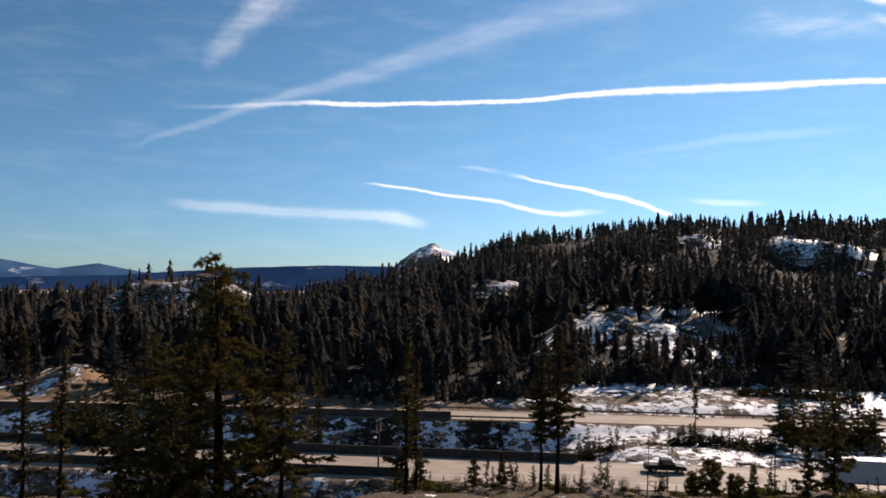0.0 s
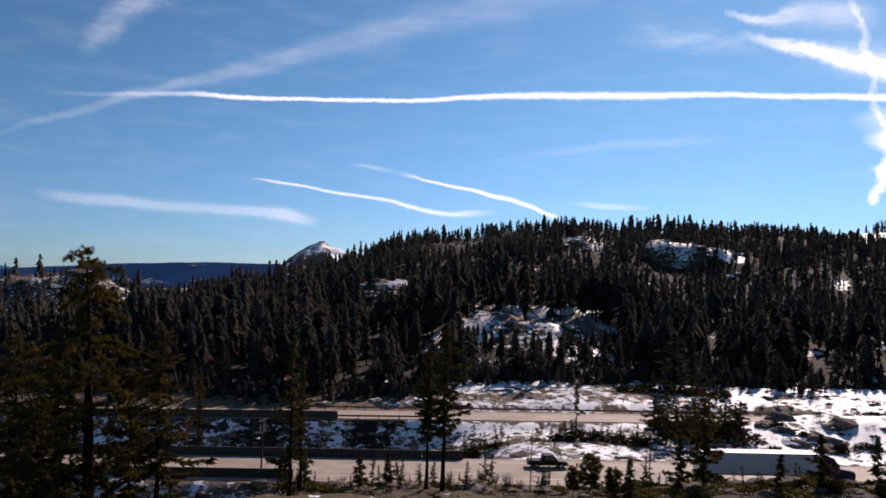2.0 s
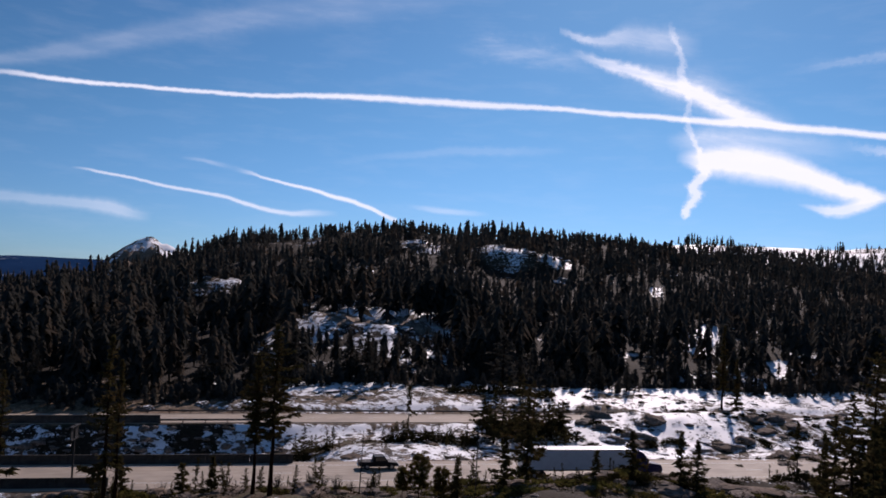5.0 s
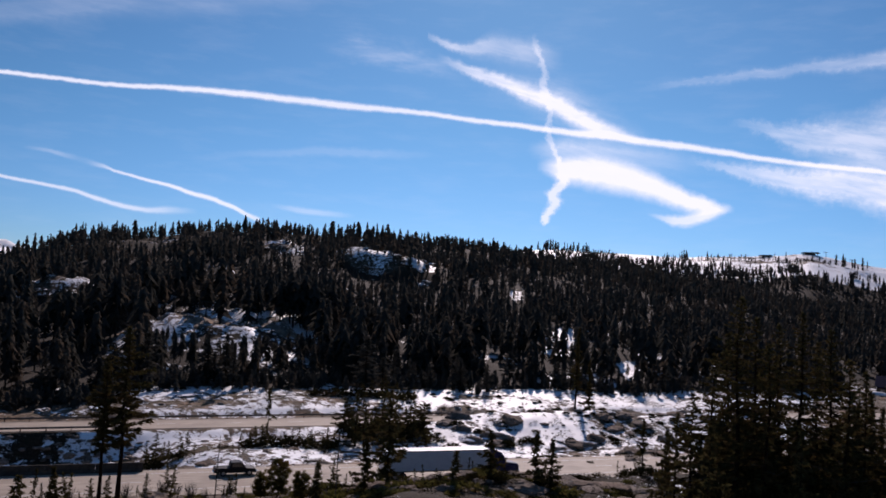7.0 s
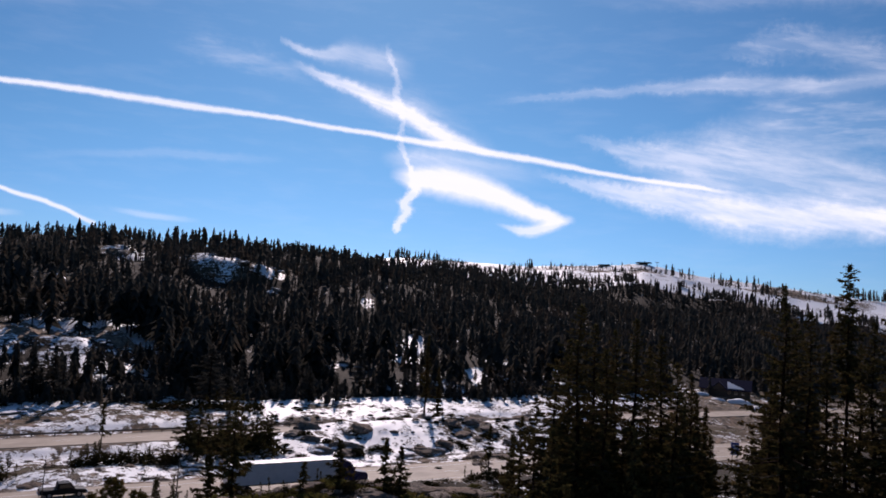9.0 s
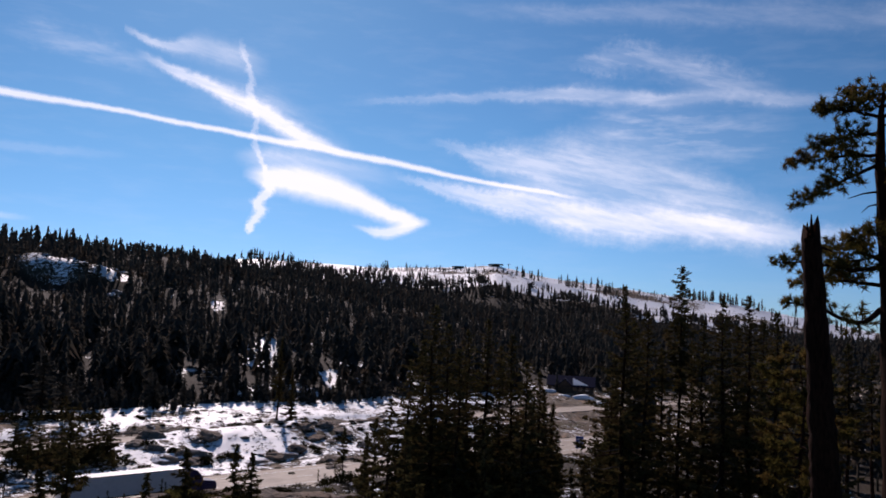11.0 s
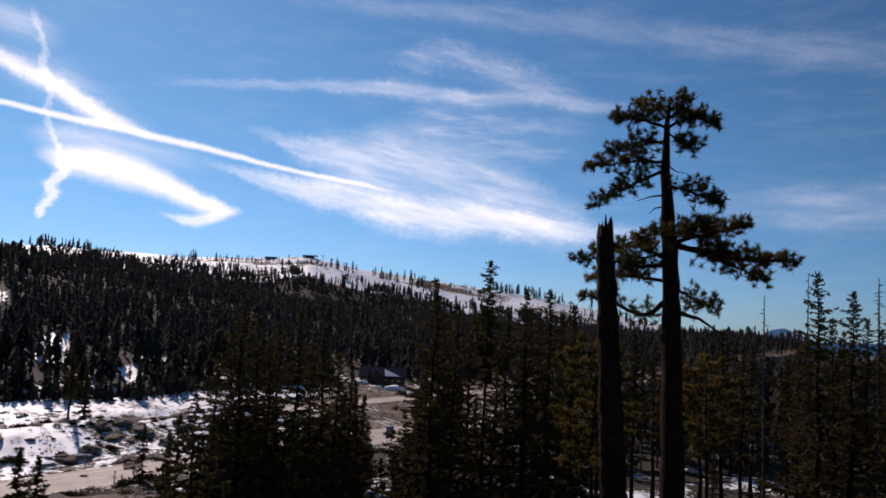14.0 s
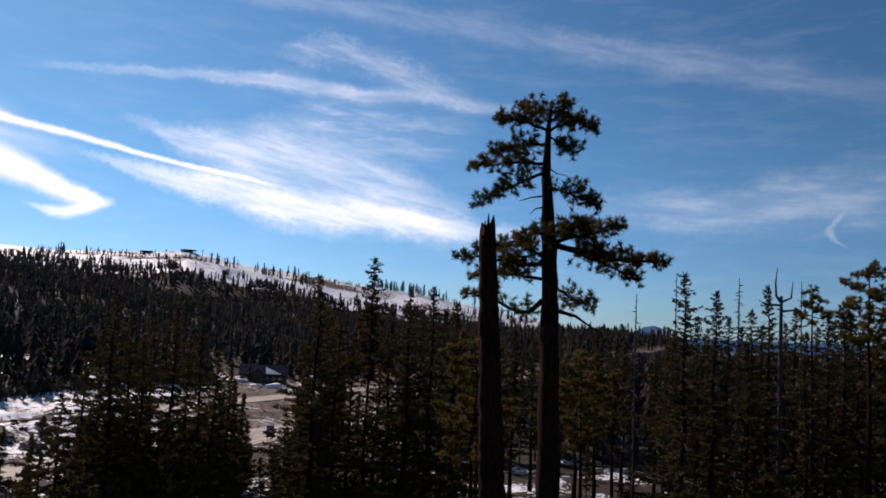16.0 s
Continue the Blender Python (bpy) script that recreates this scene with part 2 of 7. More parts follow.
sun = new("sun", bpy.data.lights.new("sun", "SUN"))
sun.data.energy, sun.data.angle, sun.data.color = 4.8, radians(0.53), (1.0, 0.86, 0.76)
sun.matrix_world = look((0, 0, 500), (-math.sin(radians(SUN_AZ)) * 100, -math.cos(radians(SUN_AZ)) * 100, 500 - math.tan(radians(SUN_EL)) * 100))

# ---- materials ----


class Stuff:
    """A principled material with short names for the nodes it needs."""

    def __init__(self, name, rough=0.8, metal=0.0, spec=0.3):
        self.m = bpy.data.materials.new(name)
        self.m.use_nodes = True
        self.t = self.m.node_tree
        self.b = self.t.nodes["Principled BSDF"]
        self.b.inputs["Roughness"].default_value = rough
        self.b.inputs["Metallic"].default_value = metal
        self.b.inputs["Specular IOR Level"].default_value = spec
        self.co = self.t.nodes.new("ShaderNodeTexCoord")

    def put(self, socket, value):
        if isinstance(value, (int, float)):
            socket.default_value = value
        elif isinstance(value, tuple):
            socket.default_value = (*value, 1.0) if len(value) == 3 else value
        else:
            self.t.links.new(value, socket)

    def noise(self, scale, detail=4.0, rough=0.6, vec=None, stretch=None):
        n = self.t.nodes.new("ShaderNodeTexNoise")
        vec = vec or self.co.outputs["Object"]
        if stretch:
            mp = self.t.nodes.new("ShaderNodeMapping")
            mp.inputs["Scale"].default_value = stretch
            self.t.links.new(vec, mp.inputs["Vector"])
            vec = mp.outputs[0]
        self.t.links.new(vec, n.inputs["Vector"])
        n.inputs["Scale"].default_value, n.inputs["Detail"].default_value, n.inputs["Roughness"].default_value = scale, detail, rough
        return n.outputs[0]

    def math(self, op, a, b=0.0, c=0.0, clamp=False):
        n = self.t.nodes.new("ShaderNodeMath")
        n.operation, n.use_clamp = op, clamp
        for s, v in zip(n.inputs, (a, b, c)):
            self.put(s, v)
        return n.outputs[0]

    def step(self, v, lo, hi):
        n = self.t.nodes.new("ShaderNodeMapRange")
        n.interpolation_type = "SMOOTHSTEP"
        self.put(n.inputs[0], v)
        n.inputs[1].default_value, n.inputs[2].default_value = lo, hi
        return n.outputs[0]

    def mix(self, f, a, b):
        n = self.t.nodes.new("ShaderNodeMix")
        n.data_type = "RGBA"
        self.put(n.inputs[0], f)
        self.put(n.inputs[6], a)
        self.put(n.inputs[7], b)
        return n.outputs[2]

    def attr(self, name):
        n = self.t.nodes.new("ShaderNodeAttribute")
        n.attribute_name = name
        s = self.t.nodes.new("ShaderNodeSeparateColor")
        self.t.links.new(n.outputs["Color"], s.inputs[0])
        return s.outputs

    def random(self):
        return self.t.nodes.new("ShaderNodeObjectInfo").outputs["Random"]

    def island(self):
        return self.t.nodes.new("ShaderNodeNewGeometry").outputs["Random Per Island"]

    def bump(self, h, strength=0.4, distance=0.05):
        n = self.t.nodes.new("ShaderNodeBump")
        n.inputs["Strength"].default_value, n.inputs["Distance"].default_value = strength, distance
        self.t.links.new(h, n.inputs["Height"])
        self.t.links.new(n.outputs[0], self.b.inputs["Normal"])
        return self

    def colour(self, c):
        self.put(self.b.inputs["Base Color"], c)
        return self

    def rough(self, r):
        self.put(self.b.inputs["Roughness"], r)
        return self


def ground_material():
    s = Stuff("ground_cover", 0.9, spec=0.2)
    snow_attr, rock_attr, litter_shade_attr = s.attr("cover")[:3]
    ochre_attr = s.attr("ochre")[0]
    big, mid, fine = s.noise(0.07, 3), s.noise(0.6, 6, 0.7), s.noise(2.8, 5, 0.7)
    patch = s.math("ADD", s.math("MULTIPLY", big, 0.4), s.math("ADD", s.math("MULTIPLY", mid, 0.7), s.math("MULTIPLY", fine, 0.28)))
    snow = s.step(s.math("ADD", s.math("SUBTRACT", patch, 0.69), s.math("SUBTRACT", snow_attr, 0.5)), -0.014, 0.016)
    rock = s.mix(s.step(s.noise(0.9, 6, 0.7), 0.35, 0.68), (0.05, 0.042, 0.034), (0.30, 0.235, 0.175))
    rock = s.mix(s.step(s.noise(0.23, 3), 0.5, 0.7), rock, (0.26, 0.165, 0.10))
    rock = s.mix(ochre_attr, rock, s.mix(s.step(fine, 0.35, 0.65), (0.20, 0.11, 0.05), (0.50, 0.31, 0.16)))
    soil = s.mix(s.step(fine, 0.35, 0.65), (0.028, 0.019, 0.011), (0.135, 0.092, 0.055))
    soil = s.mix(s.step(s.noise(0.5, 4), 0.48, 0.62), soil, (0.066, 0.060, 0.024))
    # dark needle litter; the same colour paints the shade on the fill slopes
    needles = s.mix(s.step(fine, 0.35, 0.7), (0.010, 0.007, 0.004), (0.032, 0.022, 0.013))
    soil = s.mix(litter_shade_attr, soil, needles)
    bare = s.mix(s.step(s.math("ADD", s.math("SUBTRACT", mid, 0.5), rock_attr), 0.3, 0.55), soil, rock)
    s.colour(s.mix(snow, bare, s.mix(s.noise(0.3, 3), (0.84, 0.86, 0.89), (0.93, 0.94, 0.95))))
    s.rough(s.mix(snow, (0.92, 0.92, 0.92), (0.55, 0.55, 0.55)))
    relief = s.math("ADD", s.math("MULTIPLY", mid, 0.7), s.math("MULTIPLY", fine, 0.5))
    s.bump(s.math("MULTIPLY", relief, s.math("MULTIPLY_ADD", snow, -0.65, 1.0)), 0.45, 0.4)
    return s.m


def simple(name, lo, hi, scale, rough=0.8, metal=0.0, spec=0.3, bump=0.3, dist=0.02, stretch=None, vary=0.0):
    s = Stuff(name, rough, metal, spec)
    n = s.noise(scale, 5, 0.65, stretch=stretch)
    c = s.mix(s.step(n, 0.3, 0.7), lo, hi)
    w = s.noise(scale * 0.13, 3, 0.6)
    c = s.mix(s.math("MULTIPLY", s.step(w, 0.45, 0.7), 0.45), c, tuple(0.55 * v for v in lo))
    if vary:
        c = s.mix(s.math("MULTIPLY", s.random(), vary), c, tuple(0.5 * v for v in hi))
    s.colour(c)
    if bump:
        s.bump(n, bump, dist)
    return s.m


def foliage(name, dark, light, warm, trans=0.25, patch=0.5):
    s = Stuff(name, 1.0, spec=0.0)
    c = s.mix(s.island(), dark, light)
    c = s.mix(s.math("MULTIPLY", s.step(s.noise(patch, 2), 0.45, 0.68), 0.8), c, warm)
    c = s.mix(s.math("MULTIPLY", s.random(), 0.5), c, tuple(0.6 * v for v in dark))
    s.colour(c)
    tr = s.t.nodes.new("ShaderNodeBsdfTranslucent")
    s.put(tr.inputs[0], c)
    ad = s.t.nodes.new("ShaderNodeMixShader")
    ad.inputs[0].default_value = trans
    s.t.links.new(s.b.outputs[0], ad.inputs[1])
    s.t.links.new(tr.outputs[0], ad.inputs[2])
    s.t.links.new(ad.outputs[0], s.t.nodes["Material Output"].inputs[0])
    return s.m


GROUND = ground_material()
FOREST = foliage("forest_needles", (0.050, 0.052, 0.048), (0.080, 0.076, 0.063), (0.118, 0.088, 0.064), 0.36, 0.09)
NEEDLES = foliage("fir_needles", (0.042, 0.036, 0.016), (0.112, 0.092, 0.034), (0.150, 0.096, 0.042), 0.3, 0.3)
PINE = foliage("pine_needles", (0.048, 0.041, 0.012), (0.15, 0.12, 0.031), (0.20, 0.12, 0.038), 0.45)
BRUSH = foliage("brush_leaves", (0.016, 0.016, 0.007), (0.046, 0.041, 0.018), (0.085, 0.048, 0.024), 0.2)
MEADOW = foliage("yellow_brush", (0.055, 0.055, 0.016), (0.19, 0.165, 0.048), (0.21, 0.145, 0.05), 0.35)
BARK = simple("bark", (0.008, 0.0042, 0.003), (0.044, 0.019, 0.012), 3.0, 0.95, spec=0.05, bump=0.9, dist=0.06, stretch=(3, 3, 0.6), vary=0.3)
DEADWOOD = simple("weathered_wood", (0.03, 0.025, 0.02), (0.13, 0.11, 0.09), 4.0, 0.9, spec=0.05, bump=0.5, stretch=(4, 4, 0.4), vary=0.5)


def granite(name, snowy):
    s = Stuff(name, 0.95, spec=0.1)
    n, w = s.noise(2.2, 6, 0.7), s.noise(0.5, 4, 0.6)
    c = s.mix(s.step(n, 0.3, 0.7), (0.07, 0.058, 0.05), (0.30, 0.25, 0.21))
    c = s.mix(s.math("MULTIPLY", s.step(w, 0.45, 0.65), 0.6), c, (0.06, 0.055, 0.045))
    c = s.mix(s.math("MULTIPLY", s.random(), 0.4), c, (0.34, 0.23, 0.15))
    if snowy:
        g = s.t.nodes.new("ShaderNodeNewGeometry")
        x = s.t.nodes.new("ShaderNodeSeparateXYZ")
        s.t.links.new(g.outputs["Normal"], x.inputs[0])
        lying = s.math("ADD", x.outputs[2], s.math("MULTIPLY", w, 0.5))
        c = s.mix(s.step(lying, 1.13, 1.18), c, (0.9, 0.91, 0.93))
    crack = s.step(s.math("ABSOLUTE", s.math("SUBTRACT", s.noise(1.1, 3, 0.5, stretch=(1, 2.2, 3)), 0.5)), 0.0, 0.022)
    c = s.mix(crack, (0.02, 0.017, 0.014), c)
    s.colour(c)
    s.bump(n, 0.8, 0.15)
    return s.m


GRANITE, GRANITE_SNOW = granite("granite", False), granite("granite_with_snow", True)

# ---- the land ----


TABLES = {}


def lattice(x, y, seed):
    """Smooth value noise of about -1 to 1."""
    if seed not in TABLES:
        TABLES[seed] = np.random.RandomState(seed).rand(256, 256) * 2 - 1
    table = TABLES[seed]
    xi, yi = np.floor(x).astype(int), np.floor(y).astype(int)
    fx, fy = x - xi, y - yi
    fx, fy = fx * fx * (3 - 2 * fx), fy * fy * (3 - 2 * fy)
    a, b = table[xi % 256, yi % 256], table[(xi + 1) % 256, yi % 256]
    c, d = table[xi % 256, (yi + 1) % 256], table[(xi + 1) % 256, (yi + 1) % 256]
    return (a * (1 - fx) + b * fx) * (1 - fy) + (c * (1 - fx) + d * fx) * fy


def fbm(x, y, size, seed, octaves=4, gain=0.5):
    total, amp = 0.0, 1.0
    for k in range(octaves):
        total = total + amp * lattice(x / size * 2**k + 17.3 * k, y / size * 2**k - 9.1 * k, seed + k)
        amp *= gain
    return total


def smooth(v, lo, hi):
    s = np.clip((v - lo) / (hi - lo), 0, 1)
    return s * s * (3 - 2 * s)


def near_road(x):
    """y of the near carriageway's middle."""
    c = np.clip(x, -260, 300)
    return 114 - 0.1 * c - 0.0001 * c * c - 0.3 * np.maximum(x - 300, 0)


def far_road(x):
    c = np.clip(x, -320, 330)
    return 155.5 - 0.055 * c - 0.0002 * c * c - 0.3 * np.maximum(x - 330, 0)


def polar(x, y):
    """Degrees right of +y, and metres from the lookout."""
    return np.degrees(np.arctan2(x, y)), np.hypot(x, y)


def at_polar(a, r):
    """Seen from where the eye stands when it faces that way."""
    return r * math.sin(radians(a)) + float(np.interp(a, [-20, 10, 45], [0.1, 0.5, 0.95])), r * math.cos(radians(a)) + float(np.interp(a, [-20, 10, 45], [0.2, 0.7, 0.95]))


# outline of the wooded hill: bearing, slope angle of its crest over the eye, distance of the crest
HILL_A = [-60, -35, -24, -14, -10, -7, -3, 0, 3, 5, 9, 12, 16, 25, 31, 37, 45, 52, 58, 65, 75, 85, 120]
HILL_E = [-3.0, -3.3, -2.9, -2.6, -2.1, -1.5, -0.7, 0.2, 1.15, 1.95, 2.4, 3.1, 3.4, 3.35, 3.05, 2.5, 1.5, 0.6, 0.0, -0.6, -0.9, -0.8, -0.7]
HILL_R = [480, 480, 480, 480, 500, 540, 580, 600, 600, 600, 600, 600, 600, 600, 620, 650, 700, 760, 820, 880, 900, 700, 600]
# the bare snowy ridge behind it
SNOW_A = [20, 30, 37, 45, 50, 53.5, 57, 61, 65, 69, 73, 80, 90]
SNOW_E = [1.0, 3.0, 3.45, 3.3, 3.55, 3.85, 3.15, 2.75, 2.25, 1.85, 1.2, 0.0, -1.6]


# open patches: bearing, distance, half widths
OPEN_GROUND = ((14.0, 247, 6.8, 12), (8.7, 226, 2.0, 28), (25.0, 447, 3.7, 15), (13.5, 388, 1.5, 14), (18.1, 508, 2.1, 20), (3.5, 343, 2.9, 15), (-18.0, 420, 5.6, 48), (-24.5, 194, 4.0, 13), (37.9, 302, 0.7, 16), (42.5, 268, 0.7, 18), (34.3, 400, 0.45, 14), (59, 300, 4.0, 22), (9.0, 560, 2.0, 20), (-10.5, 465, 2.0, 26))


def clearing(a, r):
    """1 where the hill has open rock and snow between the trees."""
    open_ = np.zeros_like(r)
    for ba, br, wa, wr in OPEN_GROUND:
        open_ = np.maximum(open_, 1 - smooth(((a - ba) / wa) ** 2 + ((r - br) / wr) ** 2, 0.7, 1.15))
    return open_


def ground(x, y):
    x, y = np.asarray(x, float), np.asarray(y, float)
    a, r = polar(x, y)
    d1, d2 = y - near_road(x), y - far_road(x)
    behind = smooth(np.abs(a), 100, 150)
    # the lookout's own slope, down to the near road
    z = np.interp(r, [0, 3, 12, 30, 60, 80, 110, 150, 300, 900], [25.2, 25, 19, 12, 8, 6, 4.2, 2.0, -1.0, -3])
    z = np.minimum(z, np.interp(d1, [-60, -40, -25, -15, -9, 0], [60, 8, 4.2, 1.5, 0, 0]) - np.interp(d1, [-70, -42, -25, -15], [0, 3.2, 1.5, 0]) * (1 - smooth(a, 20, 32)))
    z = z + fbm(x, y, 14, 3) * 0.9 * smooth(r, 4, 30)
    # the strip between the carriageways
    dip = smooth(-x, -30, 10)
    mid = -0.9 + fbm(x, y, 18, 5, 3) * 0.8 - 3.2 * dip
    z = z + (mid - z) * smooth(d1, -4, 4)
    # a low rise that hides the far carriageway further round
    z = z + 3.2 * np.exp(-(((d2 + 9) / np.where(d2 < -9, 12.0, 5.0)) ** 2)) * smooth(x, 62, 84) * (1 - smooth(x, 150, 200)) * (1 + 0.3 * fbm(x, y, 14, 17))
    # the meadow beyond, then the wooded hill
    beyond = np.interp(d2, [0, 8, 30, 60], [0.0, 0.9, 2.6, 4.0]) + fbm(x, y, 22, 9, 3) * 0.7 * smooth(d2, 5, 14)
    crest_r = np.interp(a, HILL_A, HILL_R)
    crest_z = EYE + crest_r * np.tan(np.radians(np.interp(a, HILL_A, HILL_E)))
    foot_r = np.interp(a, [-60, -30, 0, 20, 40, 60, 75, 120], [215, 212, 187, 205, 235, 300, 430, 430])
    s = (r - foot_r) / (crest_r - foot_r)
    rise = np.clip(s, 0, 1)
    hill = beyond + (crest_z - 3.0) * (0.55 * rise + 0.45 * smooth(rise, 0, 1.15))
    hill = hill - np.clip(r - crest_r, 0, 400) * 0.13
    hill = hill + fbm(x, y, 60, 13) * 4.0 * smooth(s, 0.03, 0.3) * (1 - 0.6 * smooth(s, 0.8, 1.0))
    # granite bulges on it: bearing, distance, height, half widths
    for ba, br, bh, wa, wr in ((14.0, 252, 6.2, 6.9, 33), (24.9, 452, 6.5, 3.9, 18), (-17.9, 420, 17.0, 4.9, 27), (-24.7, 197, 3.4, 2.2, 9), (3.5, 345, 7.5, 2.9, 18), (13.5, 390, 5.0, 1.6, 13), (18.1, 508, 4.5, 2.2, 14), (37.9, 306, 3.5, 1.4, 16)):
        k = ((a - ba) / wa) ** 2 + ((r - br) / np.where(r < br, wr, wr * 1.9)) ** 2
        hill = hill + bh * np.exp(-(k**1.6)) * (1 + min(0.4, 3.0 / bh) * fbm(x, y, 16, 21, 4, 0.5))
    # ledges where the rock lies open: flat tops, short steep fronts
    tread = np.where(r < 300, 1.5, 2.4)
    q = (hill + fbm(x, y, 22, 23, 4, 0.55) * 2.6) / tread
    f = q - np.floor(q)
    stepped = hill + tread * (smooth(f, 0.5, 0.95) - f) * 0.9
    hill = hill + (stepped - hill) * clearing(a, r)
    z = z + (hill - z) * smooth(d2, -3, 4)
    # the roads' own beds
    for d, half in ((d1 + 1.4, 7.8), (d2, 5.6)):
        bed = 1 - smooth(np.abs(d), half + 0.4, half + 4)
        z = z + (-0.06 - z) * bed
    # on the left the bank lies low, below the road
    low = np.interp(d1, [-75, -45, -30, -23, -17, -9.2], [40, 7, 1.5, -0.5, -5.5, 0])
    z = z + (np.minimum(z, low + 0.5 * fbm(x, y, 9, 15)) - z) * smooth(-a, 3, 9) * (d1 < -9.2)
    # steep fill slopes below both roads, on the left
    fill = -np.clip((-d1 - 9.2) * 0.9, 0, 5.5)
    z = z + (fill - z) * smooth(-a, 2, 9) * smooth(d1, -23, -17) * (d1 < -9.2)
    fill = -np.clip((-d2 - 5.8) * 0.9, 0, 4.6) + np.clip((14.0 - d1) * 0.45, 0, 3.6)
    z = z + (fill - z) * smooth(-x, -34, -14) * (d2 < -5.8) * (d1 > 7.0)
    # far country
    plain = np.maximum(EYE - r * 0.045, -110.0)
    snow_z = EYE + 1300 * np.tan(np.radians(np.interp(a, SNOW_A, SNOW_E, left=-4, right=-4)))
    drop = np.abs(r - 1300)
    ridge = snow_z - np.where(r < 1300, 0.135 * np.minimum(drop, 300) + 0.3 * np.maximum(drop - 300, 0), 0.3 * drop) + fbm(x, y, 90, 31) * 5 * smooth(1300 - r, 0, 80)
    f = (ridge + fbm(x, y, 60, 33) * 5) / 5.0
    f = f - np.floor(f)
    ridge = ridge + 5.0 * (smooth(f, 0.45, 0.95) - f) * 0.5
    peak = EYE + 1700 * np.tan(np.radians(np.interp(a, [-6, -4.2, -3.76, -2.6, -2, -1.2, -0.7, -0.2, 0.6, 1.55, 3, 6], [-4, -1, 0.2, 1.25, 1.65, 1.9, 2.3, 2.0, 1.8, 1.5, 0.8, -3])))
    peak = peak - np.abs(r - 1700) * 0.36 + fbm(x, y, 42, 37, 5, 0.7) * (5 + 13 * smooth(np.abs(r - 1700), 8, 70)) - 9 * np.abs(fbm(x, y, 30, 39, 3, 0.6))
    far = np.maximum(np.maximum(plain, ridge), peak)
    out = smooth(r, 480, 560) * (s > 1.0)
    z = np.where(out > 0, np.maximum(z, far), z)
    # behind the lookout the slope just runs on
    return z * (1 - behind) + behind * (np.interp(r, [0, 3, 12, 60, 400, 5000], [25.2, 25, 22, 12, 5, -60]) + fbm(x, y, 14, 3) * 0.7 * smooth(r, 4, 30))


def spot(a, r, dz=0.0):
    x, y = at_polar(a, r)
    return Vector((x, y, float(ground(x, y)) + dz))


def land():
    az = np.concatenate([np.arange(-180, -34, 3.0), np.arange(-34, 106, 0.33), np.arange(106, 180, 3.0)])
    rr = np.concatenate([[0.5], np.arange(2, 78, 3.0), np.arange(78, 236, 1.05), np.arange(236, 640, 4.5), np.geomspace(640, 950, 16), np.arange(960, 1320, 14.0), np.geomspace(1330, 1440, 5), np.arange(1450, 1600, 14.0), np.arange(1604, 1740, 7.0), np.arange(1745, 1800, 14.0), np.geomspace(1810, 4900, 30)])
    A, R = np.meshgrid(np.radians(az), rr)
    X, Y = R * np.sin(A), R * np.cos(A)
    Z = ground(X, Y)
    n_r, n_a = X.shape
    verts = np.stack([X.ravel(), Y.ravel(), Z.ravel()], 1)
    i, j = np.meshgrid(np.arange(n_r - 1), np.arange(n_a), indexing="ij")
    k = (j + 1) % n_a
    quads = np.stack([i * n_a + j, i * n_a + k, (i + 1) * n_a + k, (i + 1) * n_a + j], -1).reshape(-1, 4)[:, ::-1]
    me = bpy.data.meshes.new("ground")
    me.vertices.add(len(verts))
    me.vertices.foreach_set("co", verts.ravel())
    me.loops.add(quads.size)
    me.loops.foreach_set("vertex_index", quads.ravel())
    me.polygons.add(len(quads))
    me.polygons.foreach_set("loop_start", np.arange(len(quads)) * 4)
    me.polygons.foreach_set("use_smooth", np.ones(len(quads), bool))
    me.update(calc_edges=True)
    # how much snow, bare rock, litter and painted slope shade lies where
    a, r = polar(X, Y)
    d1, d2 = Y - near_road(X), Y - far_road(X)
    cl = clearing(a, r)
    s = (r - 195) / 400
    snow = np.full(X.shape, 0.40)
    snow = np.where(d1 < -5, 0.39, snow)
    snow = np.where((d1 < -5) & (a < 8), 0.36 + 0.15 * smooth(-a, 2, 8) * smooth(d1, -21, -16), snow)
    snow = np.where((d1 > 6) & (d2 < -5), 0.44 + 0.10 * smooth(X, 0, 50), snow)
    snow = np.where(d2 > 5, 0.34 + 0.11 * smooth(a, 2, 6) + 0.09 * smooth(a, 14, 28) - 0.12 * smooth(a, 62, 70), snow)
    snow = np.where(d2 > 30, 0.25 + 0.22 * cl, snow)
    snow = snow + (0.05 + 0.10 * smooth(a, 28, 33)) * (d2 > 30) * smooth(a, 5, 10) * (1 - smooth(a, 52, 57)) * (1 - smooth(r, 300, 340))
    snow = snow + 0.19 * fbm(X, Y, 12, 47, 3) * (d2 > 30) * (r < 560) * (a > 0) * (1 - 0.5 * cl)
    snow = np.where((r > 1010 + 40 * fbm(X, Y, 70, 87)) & (a > 25) & (a < 78), 0.575, snow)
    snow = np.where((r > 1000) & (a < 8), 0.29 + 0.3 * smooth(a, -1.7, 0.5), snow)
    snow = np.where((d2 > 30) & (a < -12) & (r > 300) & (r < 600), 0.25 + 0.17 * cl, snow)
    snow = snow + 0.10 * fbm(X, Y, 18, 43) * cl * (r > 180) + np.where(a > 20, 0.10, 0.34) * fbm(X, Y, 40, 45, 4, 0.65) * (r > 900) + 0.13 * fbm(np.radians(a) * 1300, r * 2.4, 110, 53, 5, 0.62) * (r > 900) * (a > 20)
    snow = snow + (0.03 + 0.1 * fbm(X, Y, 8, 57, 3)) * smooth(a, 70, 75) * smooth(-a, -90, -86) * (r < 160) * (r > 70)
